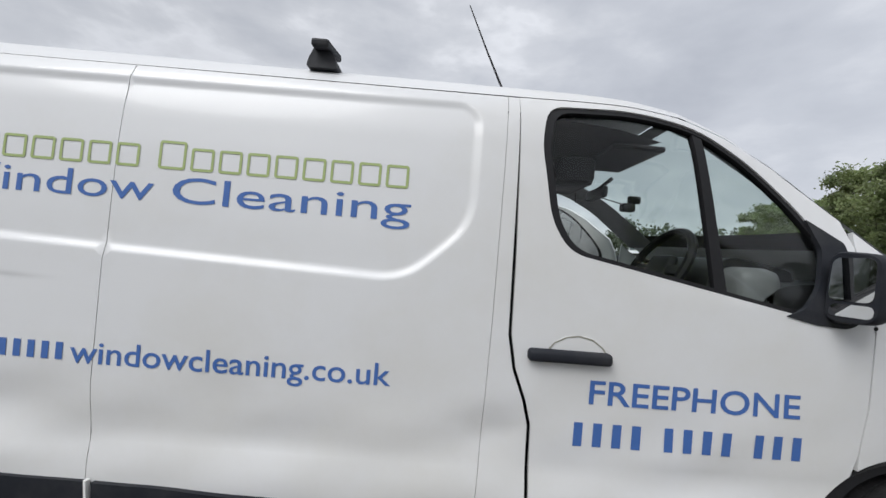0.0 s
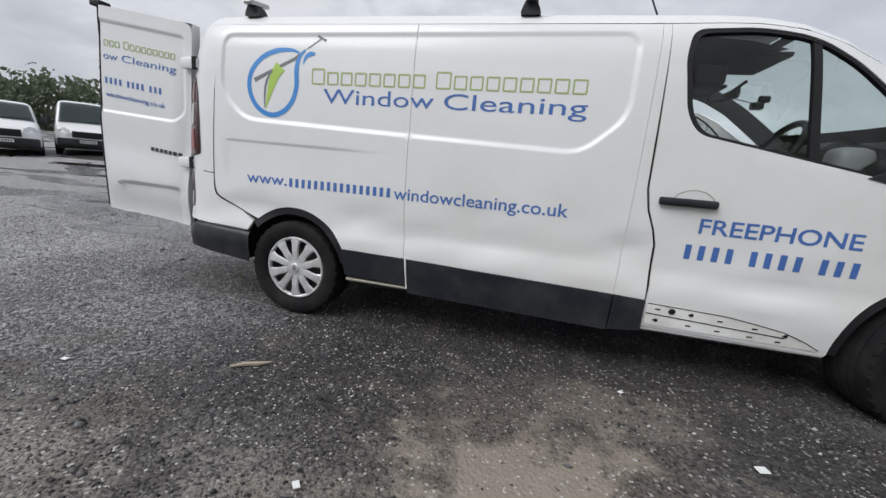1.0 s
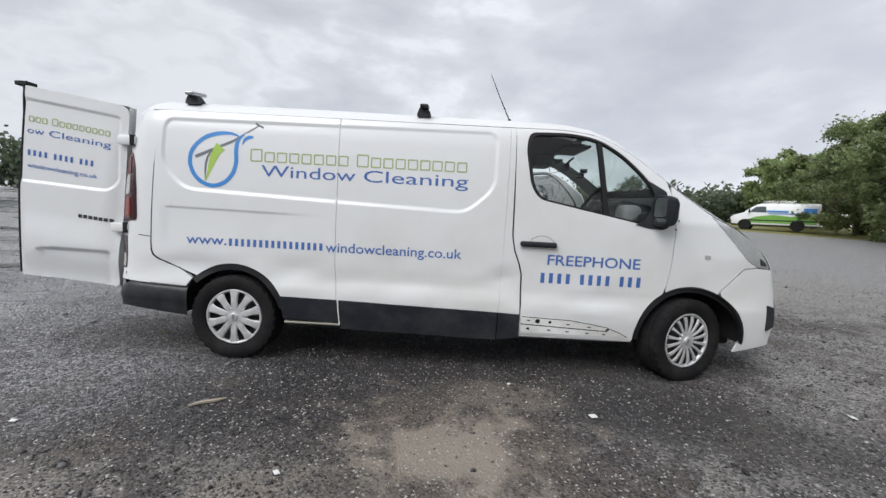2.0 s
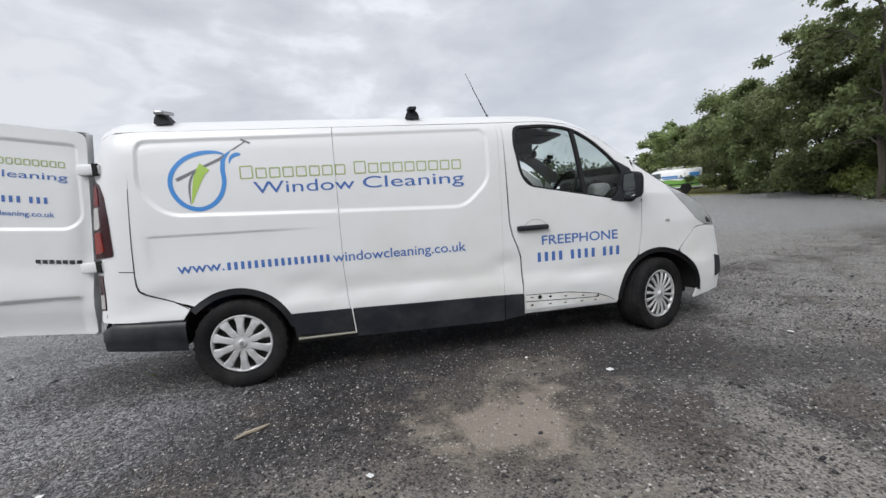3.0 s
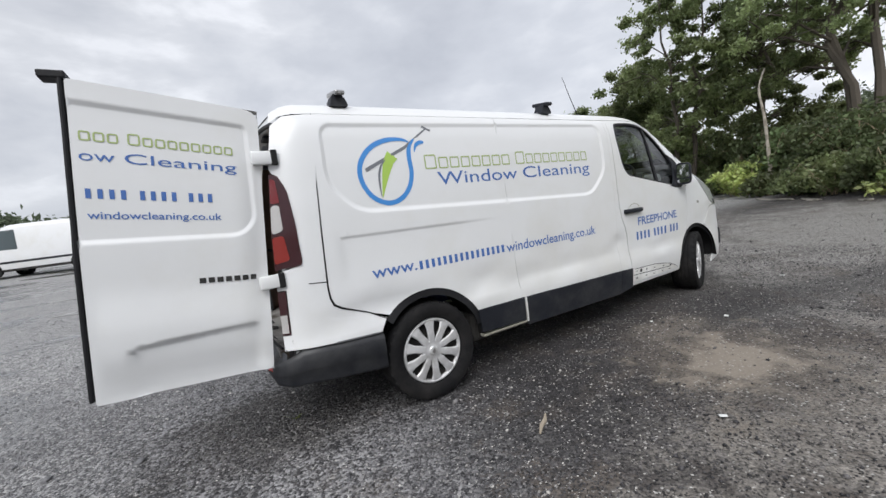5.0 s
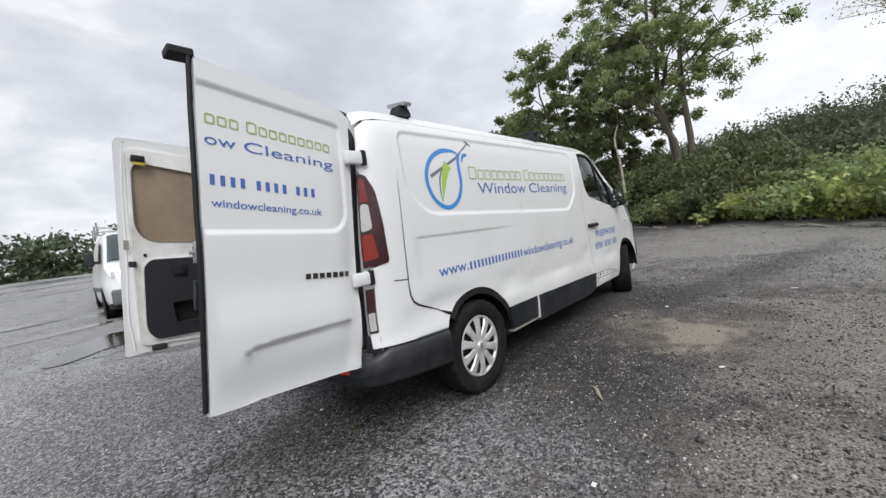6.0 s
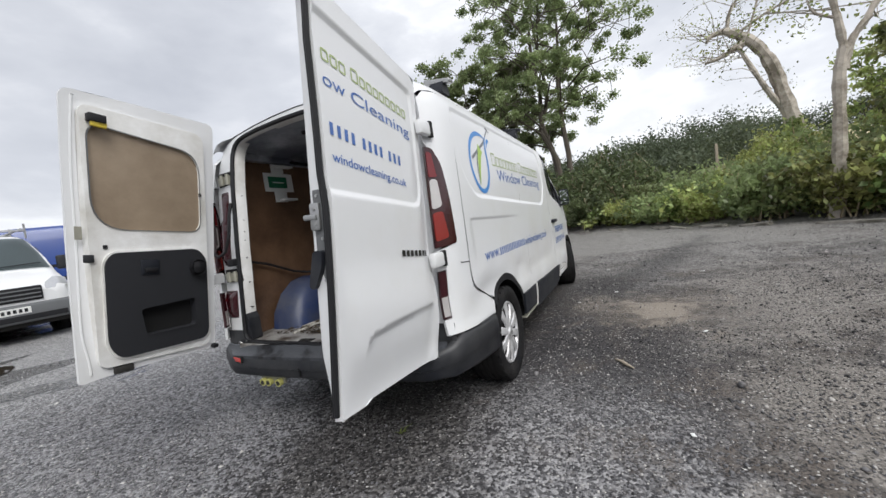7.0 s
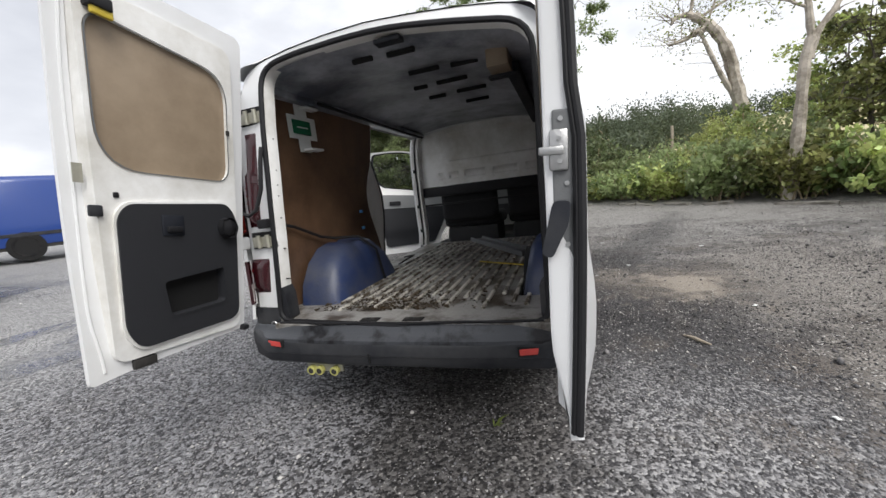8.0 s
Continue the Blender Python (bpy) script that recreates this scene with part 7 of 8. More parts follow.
gravel(34000, 0.019, -9.0, 11.0, -6.5, 9.0, "gravel", "loose grey gravel with scattered pale stones", 6)

# ---- trees and hedges ----
LEAF = leafy("tree_leaves", (0.30, 0.355, 0.165), 0.55, rough=0.38, var=0.3, scale=1.0, fine=8, bump=0.0, island=0.6, tilt=0.02, second=(0.11, 0.145, 0.06), amount=0.3, edge=0.2)
LEAF_LIGHT = leafy("bramble_leaves", (0.40, 0.43, 0.15), rough=0.42, var=0.35, scale=1.2, fine=5, bump=0.0, island=0.75, tilt=0.03, second=(0.13, 0.17, 0.055), amount=0.42, edge=0.12)
# darker leaf copy with the shade beside the big trees put into its colour
LEAF_SHADE = leafy("shaded_bush_leaves", (0.15, 0.19, 0.085), rough=0.5, var=0.3, scale=1.1, fine=5, bump=0.0, island=0.6, tilt=0.03, second=(0.07, 0.09, 0.04), amount=0.4, edge=0.15)
LEAF_DARK = leafy("far_leaves", (0.11, 0.14, 0.085), rough=0.6, var=0.25, scale=0.1, fine=1, bump=0.0, island=0.35, tilt=0.02)
BARK = material("bark", (0.10, 0.085, 0.068), 0.9, var=0.3, scale=6, fine=40, bump=0.5)
DEAD_BARK = material("bleached_bark", (0.50, 0.45, 0.385), 0.85, var=0.2, scale=4, fine=40, bump=0.5, second=(0.18, 0.155, 0.12), amount=0.35, edge=0.2)
TWIG = material("dry_twig", (0.36, 0.29, 0.19), 0.9, var=0.3, scale=9, fine=50, bump=0.2)


def leaf_mesh(name, centres, sizes, mat, rng, droop=0.25):
    """Small four-cornered leaves, bent along the middle, at the given places."""
    k = len(centres)
    c = np.asarray(centres)
    d = rng.normal(size=(k, 3))
    d[:, 2] -= droop
    d /= np.linalg.norm(d, axis=1)[:, None]
    u = np.cross(d, rng.normal(size=(k, 3)))
    u /= np.maximum(np.linalg.norm(u, axis=1), 1e-6)[:, None]
    s = np.asarray(sizes)[:, None]
    tip, base = c + d * s * 0.6, c - d * s * 0.6
    left, right = c + u * s * 0.36 + np.cross(d, u) * s * 0.08, c - u * s * 0.36 + np.cross(d, u) * s * 0.08
    V = np.stack([base, left, tip, right], 1).reshape(-1, 3)
    me = bpy.data.meshes.new(name)
    me.vertices.add(4 * k)
    me.vertices.foreach_set("co", V.ravel())
    me.loops.add(4 * k)
    me.loops.foreach_set("vertex_index", np.arange(4 * k, dtype=np.int32))
    me.polygons.add(k)
    me.polygons.foreach_set("loop_start", np.arange(0, 4 * k, 4, dtype=np.int32))
    me.update(calc_edges=True)
    me.materials.append(mat)
    return me


def sprays(rng, centres, radii, count, flat=0.6):
    """Points scattered loosely about many small clumps, thicker at each one's middle."""
    which = rng.integers(0, len(centres), count)
    p = rng.normal(size=(count, 3)) * (np.asarray(radii)[which] * 0.55)[:, None]
    p[:, 2] *= flat
    return np.asarray(centres)[which] + p


def tree(x, y, height, spread, seed, leaves=22000, size=0.13, low=0.25, mat=None, stems=1, puff=1.0, label="tall broad-leaved tree with a dark green crown"):
    """Tapered trunks with limbs and branches, and a crown of loose leaf sprays at the branch ends."""
    rng = np.random.default_rng(seed)
    t = thing("tree", label, "tree")
    t.location = (x, y, float(rise(x, y)) - 0.15)
    bm = bmesh.new()
    ends, rad = [], []
    for s in range(stems):
        a = rng.random() * 6.28 + s * 6.28 / stems
        off = np.array([math.cos(a), math.sin(a), 0]) * (0.45 if stems > 1 else 0)
        top = np.array([off[0] * spread * 0.9, off[1] * spread * 0.9, height * (0.86 + 0.12 * rng.random())])
        pts = [off + (top - off) * q + np.array([rng.normal(), rng.normal(), 0]) * 0.012 * height * math.sin(3 * q) for q in np.linspace(0, 1, 9)]
        r0 = height * 0.016 * (1.0 if stems == 1 else 0.75)
        tube(bm, [tuple(p) for p in pts], [r0 * (1 - 0.88 * q) for q in np.linspace(0, 1, 9)], 7)
        nl = int((9 + height * 0.9) / (1 if stems == 1 else 1.4))
        for k in range(nl):
            q = low + (0.98 - low) * (k + rng.random()) / nl
            i = min(int(q * 8), 7)
            p = pts[i] + (pts[i + 1] - pts[i]) * (q * 8 - i)
            b = k * 2.4 + rng.random() * 1.2
            env = math.sqrt(max(0.06, 1 - ((q - low - 0.25) / (1.02 - low - 0.2)) ** 2)) if q > low + 0.25 else 0.75 + (q - low)
            out = spread * env * (0.6 + 0.5 * rng.random()) / (1 if stems == 1 else 1.3)
            e = p + np.array([math.cos(b) * out, math.sin(b) * out, out * (0.05 + 0.5 * rng.random())])
            midp = (p + e) / 2 + np.array([0, 0, out * 0.12])
            tube(bm, [tuple(p), tuple(midp), tuple(e)], [r0 * 0.45 * (1 - 0.7 * q), r0 * 0.25 * (1 - 0.5 * q), 0.012], 5, cap=False)
            ends.append(e), rad.append((0.34 + 0.06 * out) * puff)
            for j in range(5):
                w = 0.30 + 0.7 * rng.random()
                f = p + (e - p) * w
                g = f + rng.normal(size=3) * np.array([0.32, 0.32, 0.22]) * out
                tube(bm, [tuple(f), tuple((f + g) / 2 + np.array([0, 0, 0.06])), tuple(g)], [0.03, 0.02, 0.007], 4, cap=False)
                ends.append(g), rad.append((0.22 + 0.24 * rng.random()) * (0.60 + 0.07 * spread) * puff)
    part("trunk", bm, BARK, t, smooth=True)
    P = sprays(rng, np.array(ends), np.array(rad), leaves, 0.68)
    P = P[P[:, 2] > 0.1]
    hang("crown", leaf_mesh("crown", P, size * 1.12 * (0.6 + 0.8 * rng.random(len(P))), mat or LEAF, rng), t)
    return t


for args in ((21.3, 1.0, 17.5, 6.2, 3, 64000, 0.11, 0.30, None, 3, 0.85), (23.5, 5.6, 12.0, 3.8, 4, 22000, 0.12, 0.18, None, 2, 0.9), (22.5, 8.6, 12.2, 4.0, 5, 34000, 0.13, 0.15, None, 2, 0.95),
             (26.0, 12.8, 8.6, 3.8, 6, 60000, 0.12, 0.10, None, 2, 1.4), (28.0, 17.5, 7.2, 3.8, 7, 56000, 0.13, 0.08, None, 1, 1.4), (31.0, 23.5, 7.0, 4.0, 8, 50000, 0.14, 0.06, None, 1, 1.4),
             (35.0, 31.0, 7.4, 4.4, 9, 26000, 0.22, 0.05, None, 1, 1.4), (40.0, 40.0, 7.2, 4.6, 10, 24000, 0.24, 0.05, None, 1, 1.4), (33.5, 14.0, 9.2, 4.4, 11, 26000, 0.22, 0.10, None, 1), (30.0, 7.0, 10.5, 4.4, 12, 26000, 0.2, 0.12, None, 1)):
    tree(*args)


def bramble(x, y, h, w, seed, leaves, size, mat, label, stalks=26):
    """A rank bush: arching stalks and loose leaves down to the ground."""
    rng = np.random.default_rng(seed)
    t = thing("bramble_bush", label, "bush", group="bushes along the yard's edge")
    t.location = (x, y, float(rise(x, y)) - 0.05)
    bm = bmesh.new()
    cs, rs = [], []
    for k in range(stalks):
        a, r = rng.random() * 6.28, w * 0.35 * math.sqrt(rng.random())
        b, o = rng.random() * 6.28, w * (0.35 + 0.5 * rng.random())
        p = np.array([r * math.cos(a), r * math.sin(a), 0])
        top = p + np.array([math.cos(b) * o * 0.5, math.sin(b) * o * 0.5, h * (0.55 + 0.5 * rng.random())])
        end = p + np.array([math.cos(b) * o, math.sin(b) * o, h * (0.2 + 0.6 * rng.random())])
        tube(bm, [tuple(p), tuple((p + top) / 2 + np.array([0, 0, 0.15 * h])), tuple(top), tuple(end)], [0.020, 0.016, 0.011, 0.004], 4, cap=False)
        for q in (0.35, 0.65, 1.0):
            cs.append(p + (top - p) * q), rs.append(w * (0.10 + 0.13 * rng.random()))
        cs.append((top + end) / 2), rs.append(w * 0.14)
        cs.append(end), rs.append(w * 0.11)
    part("stalk_tangle", bm, TWIG, t)
    P = sprays(rng, np.array(cs), np.array(rs), leaves, 0.8)
    P = P[P[:, 2] > 0.0]
    hang("leaves", leaf_mesh("leaves", P, size * (0.5 + 0.9 * rng.random(len(P))), mat, rng, 0.4), t)
    return t


def hedge():
    k = np.array(KERB[2:], float)
    seg = np.linalg.norm(np.diff(k, axis=0), axis=1)
    cum = np.concatenate([[0], np.cumsum(seg)])
    s, i = 0.6, 0
    rng = np.random.default_rng(77)
    while s < cum[-1] - 1:
        x, y = np.interp(s, cum, k[:, 0]), np.interp(s, cum, k[:, 1])
        far = math.hypot(x + 2, y + 2)
        h = 1.05 + 0.95 * rng.random() + (1.0 if y > 0.5 else 0.0)
        # stretch of hedge whose shade is painted by the darker leaves
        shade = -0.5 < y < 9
        off = 1.15 + 0.3 * rng.random()
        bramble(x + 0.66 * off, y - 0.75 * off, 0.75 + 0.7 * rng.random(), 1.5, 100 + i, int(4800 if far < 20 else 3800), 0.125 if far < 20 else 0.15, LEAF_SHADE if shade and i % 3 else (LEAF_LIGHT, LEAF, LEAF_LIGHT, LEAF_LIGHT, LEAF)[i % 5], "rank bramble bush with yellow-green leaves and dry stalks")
        off = 3.2 + 0.6 * rng.random()
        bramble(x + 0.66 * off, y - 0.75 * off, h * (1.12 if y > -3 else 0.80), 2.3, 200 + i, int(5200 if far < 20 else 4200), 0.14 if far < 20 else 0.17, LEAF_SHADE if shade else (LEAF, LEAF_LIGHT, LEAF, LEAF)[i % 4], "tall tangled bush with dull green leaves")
        s += 1.75 if far < 22 else 2.6
        i += 1


hedge()


def limb(bm, pts, r0, r1, seg=8):
    n = len(pts)
    tube(bm, pts, [(r0 + (r1 - r0) * i / (n - 1)) * (1 + 0.10 * math.sin(2.3 * i + 9 * r0) + 0.07 * math.sin(5.1 * i)) for i in range(n)], seg)


def dead_tree(x, y, main, label, seed, leaves=1500, fine=10, r=0.24):
    """A bare bleached trunk with broken limbs, dead twigs and a few leaves. main: limbs as lists of points from the base."""
    rng = np.random.default_rng(seed)
    t = thing("dead_tree", label, "tree")
    t.location = (x, y, float(rise(x, y)) - 0.1)
    bm = bmesh.new()
    ends = []
    for k, (pts, r0, r1) in enumerate(main):
        P = smooth_line3(pts)
        limb(bm, P, r0, r1)
        if k:
            for j in range(fine):
                p = np.array(P[int(rng.integers(len(P) // 3, len(P)))])
                d = rng.normal(size=3)
                d[2] = abs(d[2]) * 0.4
                e = p + d / np.linalg.norm(d) * (0.5 + 1.2 * rng.random())
                f = e + rng.normal(size=3) * 0.35
                tube(bm, [tuple(p), tuple((p + e) / 2 + rng.normal(size=3) * 0.08), tuple(e), tuple(f)], [0.020, 0.013, 0.008, 0.003], 4, cap=False)
                ends += [e, f]
    part("trunk", bm, DEAD_BARK, t, smooth=True)
    if leaves:
        L = sprays(rng, np.array(ends), np.full(len(ends), 0.40), leaves)
        hang("sparse_leaves", leaf_mesh("sparse_leaves", L, 0.08 * (0.6 + 0.8 * rng.random(len(L))), LEAF_LIGHT, rng), t)
    return t


def smooth_line3(pts, n=5):
    out, k = [], len(pts)
    for i in range(k - 1):
        p0, p1, p2, p3 = (np.array(pts[min(max(j, 0), k - 1)], float) for j in (i - 1, i, i + 1, i + 2))
        for t in np.linspace(0, 1, n, endpoint=False):
            out.append(tuple(0.5 * (2 * p1 + (p2 - p0) * t + (2 * p0 - 5 * p1 + 4 * p2 - p3) * t * t + (3 * p1 - p0 - 3 * p2 + p3) * t ** 3)))
    return out + [tuple(pts[-1])]


dead_tree(17.2, -8.6, [([(0, 0, 0), (0.0, 0.25, 1.8), (0, 0.62, 3.6), (0, 0.95, 5.2), (0.1, 1.42, 6.25), (0.2, 2.1, 6.95)], 0.34, 0.18), ([(0.2, 2.05, 6.9), (0.2, 2.35, 7.05), (0.2, 2.75, 7.0), (0.1, 2.95, 6.75)], 0.15, 0.05), ([(0.1, 1.6, 6.4), (0.1, 2.1, 6.2), (0.0, 2.5, 6.0), (0, 3.1, 5.9)], 0.16, 0.03), ([(0, 0.75, 3.4), (-0.2, 1.25, 4.3), (-0.25, 1.75, 5.5), (-0.1, 1.95, 6.2)], 0.12, 0.07),
                       ([(0.2, 2.2, 6.95), (0.3, 2.0, 7.8), (0.3, 1.4, 8.6), (0.3, 0.9, 9.4)], 0.08, 0.02), ([(0.2, 1.9, 6.8), (0.3, 0.9, 7.3), (0.3, 0.0, 7.6), (0.2, -1.4, 8.2), (0.1, -2.6, 8.8)], 0.06, 0.015), ([(0.2, 1.6, 6.5), (0.3, 1.2, 7.6), (0.3, 0.8, 9.0), (0.2, 0.7, 10.0)], 0.05, 0.015)], "leaning dead tree with a bleached broken trunk", 21, 1500, 20)
dead_tree(8.7, -5.92, [([(0, 0, 0), (0, -0.10, 0.9), (0, -0.19, 1.85), (0, -0.27, 3.1), (0, -0.38, 3.65)], 0.155, 0.10), ([(0, -0.38, 3.6), (0, -0.33, 4.2), (0, -0.24, 4.9), (0, -0.10, 5.6)], 0.085, 0.05), ([(0, -0.36, 3.2), (0, -0.50, 3.75), (0, -0.75, 4.1), (0, -0.93, 4.4), (0, -1.3, 4.62), (0, -1.6, 5.2)], 0.08, 0.04), ([(0, -0.30, 4.3), (0, 0.05, 4.55), (0, 0.15, 5.0)], 0.04, 0.01)], "standing dead tree with a bare forked trunk", 22, 350, 4)
for args in ((13.6, -10.4, 5.6, 1.7, 61, 5200, 0.12, 0.25, LEAF_LIGHT, 2), (12.0, -11.6, 4.6, 1.6, 62, 5200, 0.12, 0.2, LEAF_LIGHT, 2), (18.4, -11.6, 6.0, 2.0, 63, 5200, 0.13, 0.25, LEAF_LIGHT, 2), (10.6, -12.0, 5.8, 2.0, 64, 5600, 0.11, 0.2, LEAF_LIGHT, 2)):
    tree(*args, label="young tree with thin light green leaves behind the hedge")
bm = bmesh.new()
limb(bm, smooth_line3([(0, 0, -0.2), (0.03, 0.05, 1.5), (-0.05, 0.1, 3.2), (0.10, 0.28, 4.4), (0.12, 0.05, 5.2)]), 0.085, 0.03)
tn = tagged(part("bare_stem", bm, DEAD_BARK, None, smooth=True), "thin bare pale tree stem at the yard's edge", "tree stem")
tn.location = (19.6, 3.55, float(rise(19.6, 3.55)))
bm = bmesh.new()
box(bm, -0.05, 0.05, -0.05, 0.05, -0.2, 1.9, 0.012, m=pose(0, 0, 0, 2, 1, 10))
fp = tagged(part("fence_post", bm, DRY_WOOD, None), "weathered wooden fence post in the hedge", "post")
fp.location = (17.6, -5.6, float(rise(17.6, -5.6)) + 0.6)
# ivy on the leaning trunk
for i, (dx, dy, h) in enumerate(((-0.4, 0.1, 2.6), (-1.6, -0.6, 2.1), (-2.6, 0.8, 1.8))):
    bramble(16.9 + dx, -7.7 + dy, h, 1.9, 300 + i, 7000, 0.11, LEAF_LIGHT if i != 1 else LEAF, "ivy-hung shrub with bright green leaves", 20)


def woods(name, label, places, seed, size, per):
    """Far woods: many loose crowns in one mesh."""
    rng = np.random.default_rng(seed)
    cs, rs = [], []
    for x, y, h, w in places:
        z = float(rise(x, y))
        for _ in range(24):
            a, r = rng.random() * 6.28, w * math.sqrt(rng.random())
            q = rng.random()
            cs.append((x + r * math.cos(a), y + r * math.sin(a), z + h * (0.05 + 0.87 * q * (1 - 0.35 * (r / w) ** 2)))), rs.append(w * 0.32)
    P = sprays(rng, np.array(cs), np.array(rs), per * len(places), 0.8)
    return tagged(new(name, leaf_mesh(name, P, size * (0.6 + 0.8 * rng.random(len(P))), LEAF_DARK, rng)), label, "woods", kind="stuff")


rng_w = np.random.default_rng(40)
ring = []
for az in np.arange(44, 178, 2.1):
    d = 66 + 8 * rng_w.random()
    ring.append((1 + d * math.cos(radians(az)), -3 + d * math.sin(radians(az)), 5.6 + 3.2 * rng_w.random() ** 1.5 + (1.0 if 100 < az < 150 else 0), 3.4 + 1.4 * rng_w.random()))
woods("far_woods", "far line of dark green trees beyond the yard", ring, 41, 0.55, 1000)
hill = []
for az in np.arange(-52, 12, 1.9):
    for d in (70, 84, 102) if az > -15 else (108,):
        d2 = d + 8 * rng_w.random()
        tall = 6.0 + 3.4 * rng_w.random() if az > -15 else 4.0 + 3.0 * rng_w.random()
        hill.append((-2 + d2 * math.cos(radians(az)), -1 + d2 * math.sin(radians(az)), tall, 4.4 + 2.2 * rng_w.random()))
for az in np.arange(-8, 10, 2.2):
    d2 = 46 + 8 * rng_w.random()
    hill.append((-2 + d2 * math.cos(radians(az)), -1 + d2 * math.sin(radians(az)), 3.6 + 1.6 * rng_w.random(), 3.4))
woods("hill_woods", "dark green woods along a low hill", hill, 42, 0.36, 1700)
# made-up woods out of direct view, added for the mirror and reflections
back = []
for az in np.arange(178, 314, 3.4):
    d = 45 + 10 * rng_w.random()
    back.append((d * math.cos(radians(az)), d * math.sin(radians(az)), 6 + 3 * rng_w.random(), 4.5))
woods("far_woods", "far line of dark green trees beyond the yard", back, 43, 0.6, 350)


# ---- other vehicles in the yard ----
def other_van(label, colour, x, y, heading, length=5.3, height=2.05, cab=1.55, trim=None, rack=False, style=0, lower=None, bars_on=True):
    """A parked van: shell, glass, lamps, grille, bumper, wheels. heading: degrees from +x of its nose."""
    t = thing("parked_van", label, "van", group="vans parked in the yard")
    t.matrix_world = pose(x, y, float(rise(x, y)), 0, 0, heading)
    half, trim = 0.97, trim or GREY_BUMPER
    # stations from the nose back: x, top z, half width low, half width at the top
    st = [(0.0, 0.86, 0.70, 0.62), (-0.06, 0.95, 0.84, 0.76), (-0.22, 1.04, 0.93, 0.86), (-0.55, 1.16, 0.97, 0.89), (-0.78, 1.24, 0.98, 0.90), (-cab + 0.45, 1.24 + (height - 1.24) * 0.45, 0.985, 0.84), (-cab + 0.02, height - 0.10, 0.985, 0.78), (-cab - 0.25, height - 0.02, 0.985, 0.78), (-cab - 0.7, height, 0.985, 0.79), (-length * 0.7, height, 0.985, 0.79), (-length + 0.06, height - 0.015, 0.97, 0.775), (-length, height - 0.06, 0.94, 0.75)]
    rows = []
    for sx, top, wl, wt in st:
        z0 = 0.36
        h = top - z0
        r = min(0.12, h * 0.2)
        side = [(wl * 0.97, z0), (wl, z0 + 0.12), (wl, z0 + min(0.62, h * 0.55)), (wt + (wl - wt) * 0.25, top - r * 1.6), (wt + 0.01, top - r * 0.7), (wt - r * 0.45, top - r * 0.2), (wt - r * 1.3, top), (wt * 0.5, top + 0.012), (0, top + 0.018)]
        rows.append([(sx, -a, b) for a, b in side] + [(sx, a, b) for a, b in side[-2::-1]])
    P = np.array(rows)
    body = sheet("body", P, colour, t, smooth=True, angle=32)
    for row in (P[0], P[-1]):
        bm = bmesh.new()
        bm.faces.new([bm.verts.new(tuple(p)) for p in row])
        part("end_panel", bm, colour, body)
    bm = bmesh.new()
    box(bm, -length + 0.05, -0.1, -0.93, 0.93, 0.26, 0.38, 0.02)
    part("underbody", bm, RUSTY, t)
    n = P.shape[1]
    ws = P[4:7, 5:n - 5].copy()
    ws[:, :, 2] += 0.012
    ws[:, :, 0] += 0.014
    ws[0] = ws[0] * 0.9 + ws[1] * 0.1
    sheet("windscreen", ws, DARK_GLASS, t)
    bm = bmesh.new()
    tube(bm, [tuple(Vector(ws[0, 1]) + Vector((0.02, 0, 0.02))), tuple(Vector(ws[0, 5]) * 0.75 + Vector(ws[1, 5]) * 0.25 + Vector((0.02, 0, 0.02)))], 0.010, 5)
    part("wiper", bm, RUBBER, t)
    for s in (-1, 1):
        gx = -cab + 0.50
        pts = [(gx - 0.02, 1.28), (gx - 0.42, height - 0.28), (gx - 1.02, height - 0.26), (gx - 1.08, 1.25)]
        v, f = fill(rounded(pts, 0.05), (), 0.15)
        zz = v[:, 1]
        yy = s * (np.interp(zz, [0.9, height - 0.2], [0.985, 0.84]) + 0.006)
        hang("side_window", mesh_of("side_window", np.stack([v[:, 0], yy, zz], -1), f, DARK_GLASS), t)
        bm = bmesh.new()
        box(bm, gx - 0.12, gx - 0.02, s * 1.02, s * 1.18, 1.22, 1.50, 0.03)
        box(bm, gx - 0.10, gx - 0.05, s * 0.93, s * 1.05, 1.26, 1.32)
        part("door_mirror", bm, TRIM, t, smooth=True)
        v, f = fill(rounded([(0.50, 0.86), (0.86, 0.90), (0.84, 1.04), (0.66, 1.08), (0.52, 0.98)], 0.03), (), 0.1)
        xx = np.interp(v[:, 0], [0.4, 0.7, 0.9], [-0.02, -0.06, -0.20]) - np.maximum(v[:, 1] - 0.86, 0) * 0.5 + 0.035
        hang("headlamp", mesh_of("headlamp", np.stack([xx, s * v[:, 0], v[:, 1]], -1), f, HEAD_LENS), t)
        bm = bmesh.new()
        box(bm, -length - 0.012, -length + 0.05, s * 0.80, s * 0.93, 0.95, 1.45, 0.01)
        part("tail_lamp", bm, RED_LENS, t)
        bm = bmesh.new()
        box(bm, -length + 0.1, -0.9, s * 0.975, s * 0.998, 0.62, 0.72, 0.01)
        part("side_strip", bm, trim, t)
        for wx in (-0.95, -length + 1.15):
            w = hang("wheel", None, t)
            w.matrix_basis = pose(wx, s * 0.985, 0.335, 0, 0, 180 if s > 0 else 0)
            sheet("tyre", spin([(0.20, 0.02), (0.235, -0.01), (0.30, -0.012), (0.335, 0.01), (0.335, 0.19), (0.30, 0.205), (0.2, 0.19)], 28), TYRE, w, closed=True)
            sheet("rim", spin([(0.0, 0.0), (0.05, -0.004), (0.12, 0.012), (0.17, 0.004), (0.205, 0.0), (0.21, 0.02)], 24), ALLOY, w, closed=True)
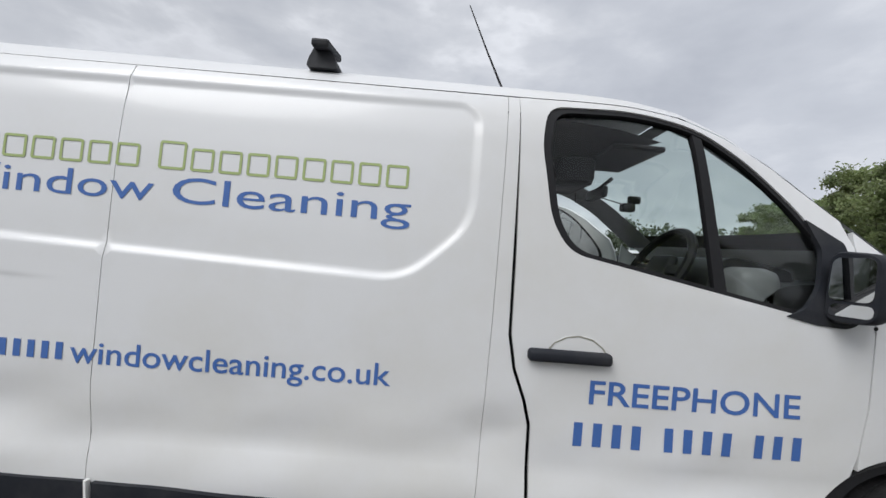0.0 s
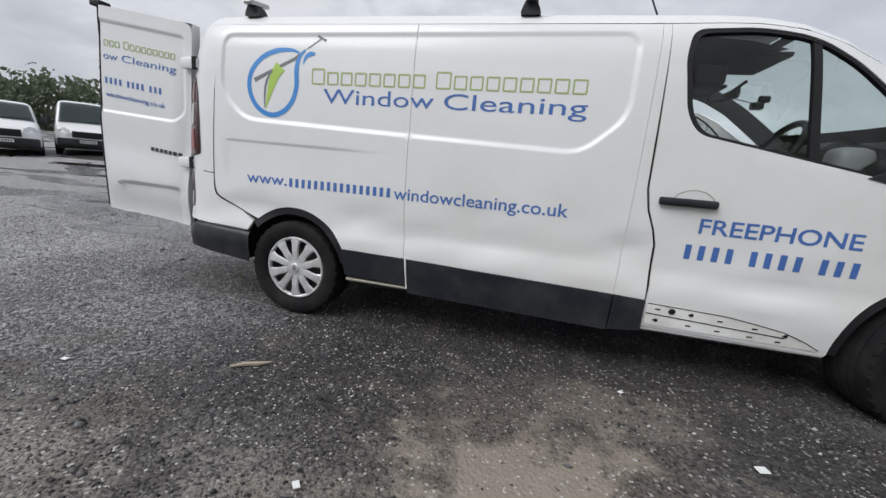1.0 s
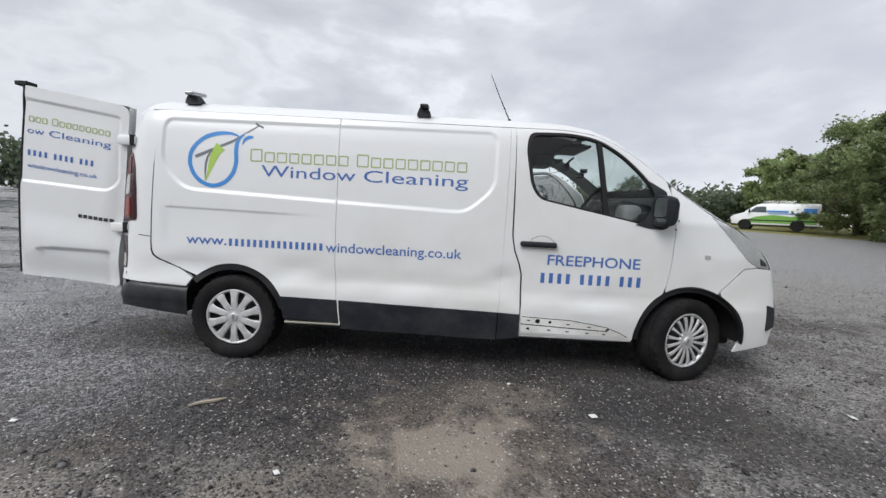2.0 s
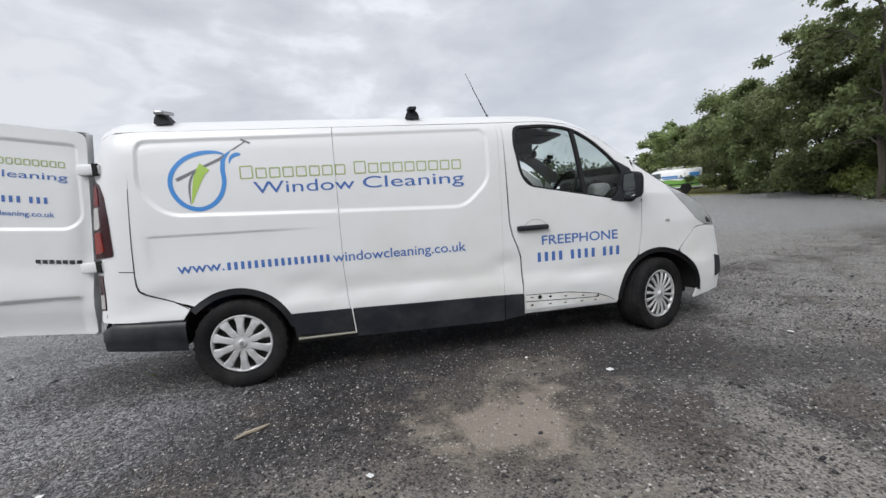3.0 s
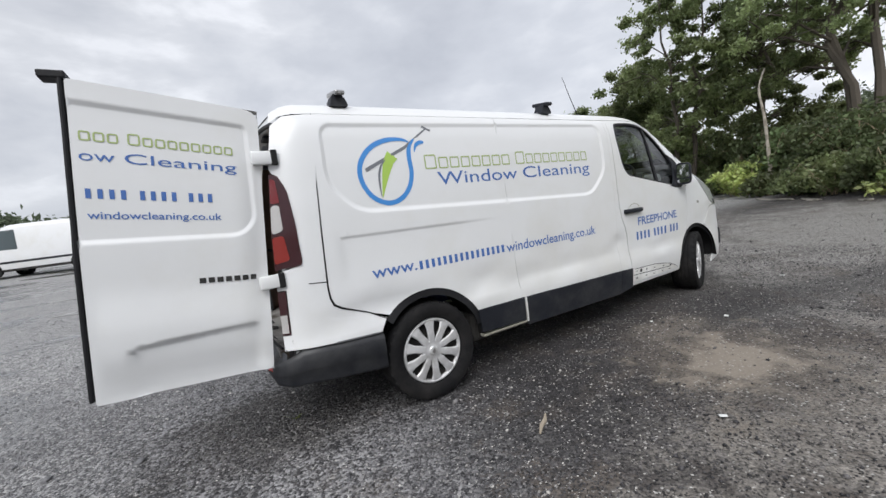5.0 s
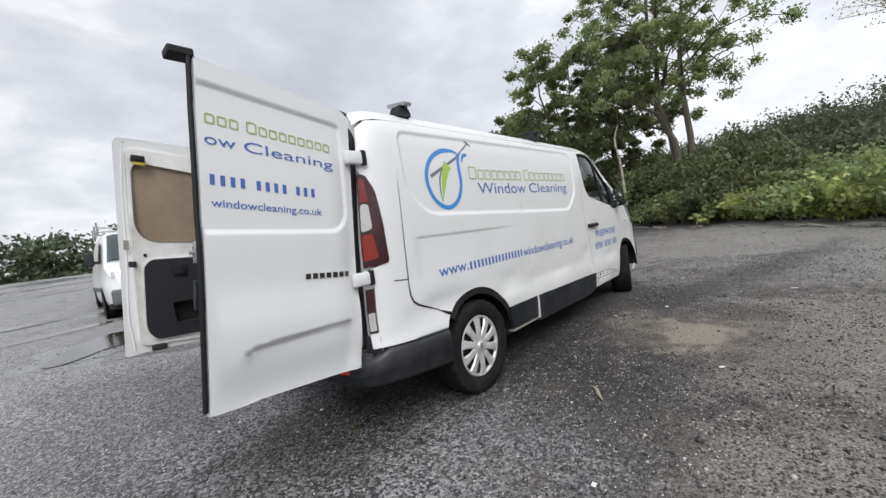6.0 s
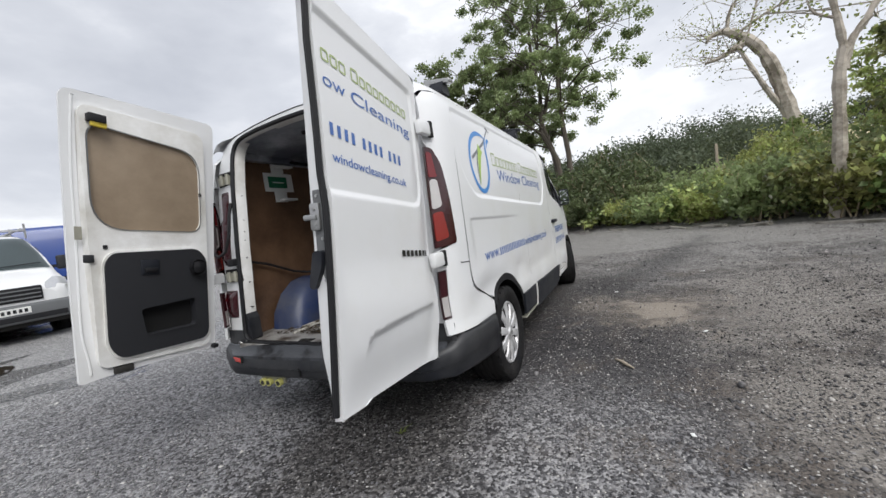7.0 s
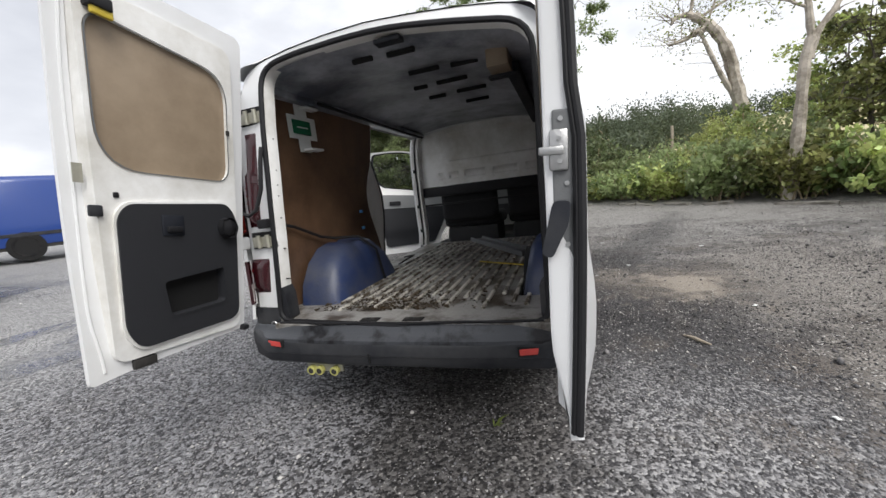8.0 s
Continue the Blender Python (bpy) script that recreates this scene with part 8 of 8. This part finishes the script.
            bm = bmesh.new()
            vs = [bm.verts.new((0.405 * math.cos(a), -0.010, 0.405 * math.sin(a))) for a in np.linspace(0, 2 * math.pi, 32, endpoint=False)]
            bm.faces.new(vs)
            part("wheel_arch", bm, DARK, w)
    bm = bmesh.new()
    box(bm, -0.10, 0.075, -0.90, 0.90, 0.34, 0.66, 0.05, seg=3)
    bp = part("front_bumper", bm, trim, t, smooth=True)
    bm = bmesh.new()
    box(bm, 0.066, 0.082, -0.72, 0.72, 0.38, 0.47, 0.01)
    part("air_intake", bm, RUBBER, bp)
    gr = hang("grille", None, t, "black slatted grille")
    bm = bmesh.new()
    box(bm, -0.03, 0.035, -0.46, 0.46, 0.70, 0.95, 0.03)
    part("grille_back", bm, RUBBER, gr, smooth=True)
    for z in (0.75, 0.82, 0.89):
        bm = bmesh.new()
        box(bm, 0.03, 0.045, -0.43, 0.43, z - 0.012, z + 0.012, 0.004)
        part("slat", bm, trim if style == 0 else RUBBER, gr)
    bm = bmesh.new()
    box(bm, 0.075, 0.085, -0.26, 0.26, 0.50, 0.61, 0.004)
    pl = part("number_plate", bm, PLATE_W, t)
    if bars_on:
        for k in range(7):
            bm = bmesh.new()
            yk = -0.21 + k * 0.068
            box(bm, 0.084, 0.088, yk - 0.02, yk + 0.02, 0.525, 0.585)
            part("plate_bar", bm, RUBBER, pl)
    if rack:
        for k in range(3):
            bm = bmesh.new()
            tube(bm, [(-cab - 0.3 - k * 0.9, -0.85, height + 0.10), (-cab - 0.3 - k * 0.9, 0.85, height + 0.10)], 0.022, 6)
            tube(bm, [(-cab - 0.3 - k * 0.9, -0.85, height - 0.06), (-cab - 0.3 - k * 0.9, -0.85, height + 0.24)], 0.02, 6)
            tube(bm, [(-cab - 0.3 - k * 0.9, 0.85, height - 0.06), (-cab - 0.3 - k * 0.9, 0.85, height + 0.24)], 0.02, 6)
            part("roof_bar", bm, STEEL, t, "galvanised roof bar")
        for s in (-0.8, 0.8):
            bm = bmesh.new()
            tube(bm, [(-cab - 0.3, s, height + 0.13), (-cab - 2.2, s, height + 0.13)], 0.02, 6)
            part("roof_bar", bm, STEEL, t)
    if lower:
        for s in (-1, 1):
            v, f = fill([(-0.9, 0.62), (-1.6, 0.95), (-2.6, 1.10), (-3.6, 0.98), (-length + 0.15, 1.25), (-length + 0.15, 0.48), (-0.9, 0.48)], (), 0.2)
            hang("side_graphic", mesh_of("side_graphic", np.stack([v[:, 0], s * (np.interp(v[:, 1], [0.98, 1.4], [0.99, 0.97]) + 0.004), v[:, 1]], -1), f, lower), t, "green wave graphic")
            for k, (a0, a1, z0, z1) in enumerate(((-2.2, -3.4, 1.30, 1.42), (-2.3, -3.9, 1.16, 1.22), (-length + 0.9, -length + 0.2, 1.1, 1.6))):
                bm = bmesh.new()
                box(bm, a1, a0, s * 0.925, s * 0.985, z0, z1)
                part("graphic_bar", bm, SKY_INK, t)
    return t


GREEN_WRAP = plain("green_wrap", (0.16, 0.36, 0.06), 0.35)
other_van("white van with grey bumper and galvanised roof rack", WHITE, -0.05, 7.6, -93, 5.0, 2.02, 1.5, GREY_BUMPER, True)
other_van("blue panel van parked across the yard", BLUE_PAINT, 0.7, 16.4, 154, 5.4, 2.35, 1.5, TRIM)
other_van("white high-roofed panel van with black lower trim", WHITE, -10.6, 24.0, 163, 5.6, 2.45, 1.5, TRIM)
other_van("white panel van parked nose out", WHITE, -16.4, 8.9, -33, 5.4, 2.2, 1.5, TRIM, style=1)
other_van("white panel van parked nose out", WHITE, -16.6, 6.4, -29, 5.0, 1.98, 1.6, TRIM, style=1)
other_van("white panel van parked nose out", WHITE, -20.5, 13.8, -36, 5.4, 2.2, 1.5, TRIM, style=1)
other_van("white van with a green wave along its side", WHITE, 24.8, 27.2, 137, 5.1, 1.98, 1.6, TRIM, True, lower=GREEN_WRAP)
other_van("white panel van parked nose out", WHITE, 26.5, 36.5, 233, 5.3, 2.2, 1.5, TRIM, style=1)
other_van("white panel van parked nose out", WHITE, 23.0, 38.0, 238, 5.3, 2.2, 1.5, TRIM, style=1)
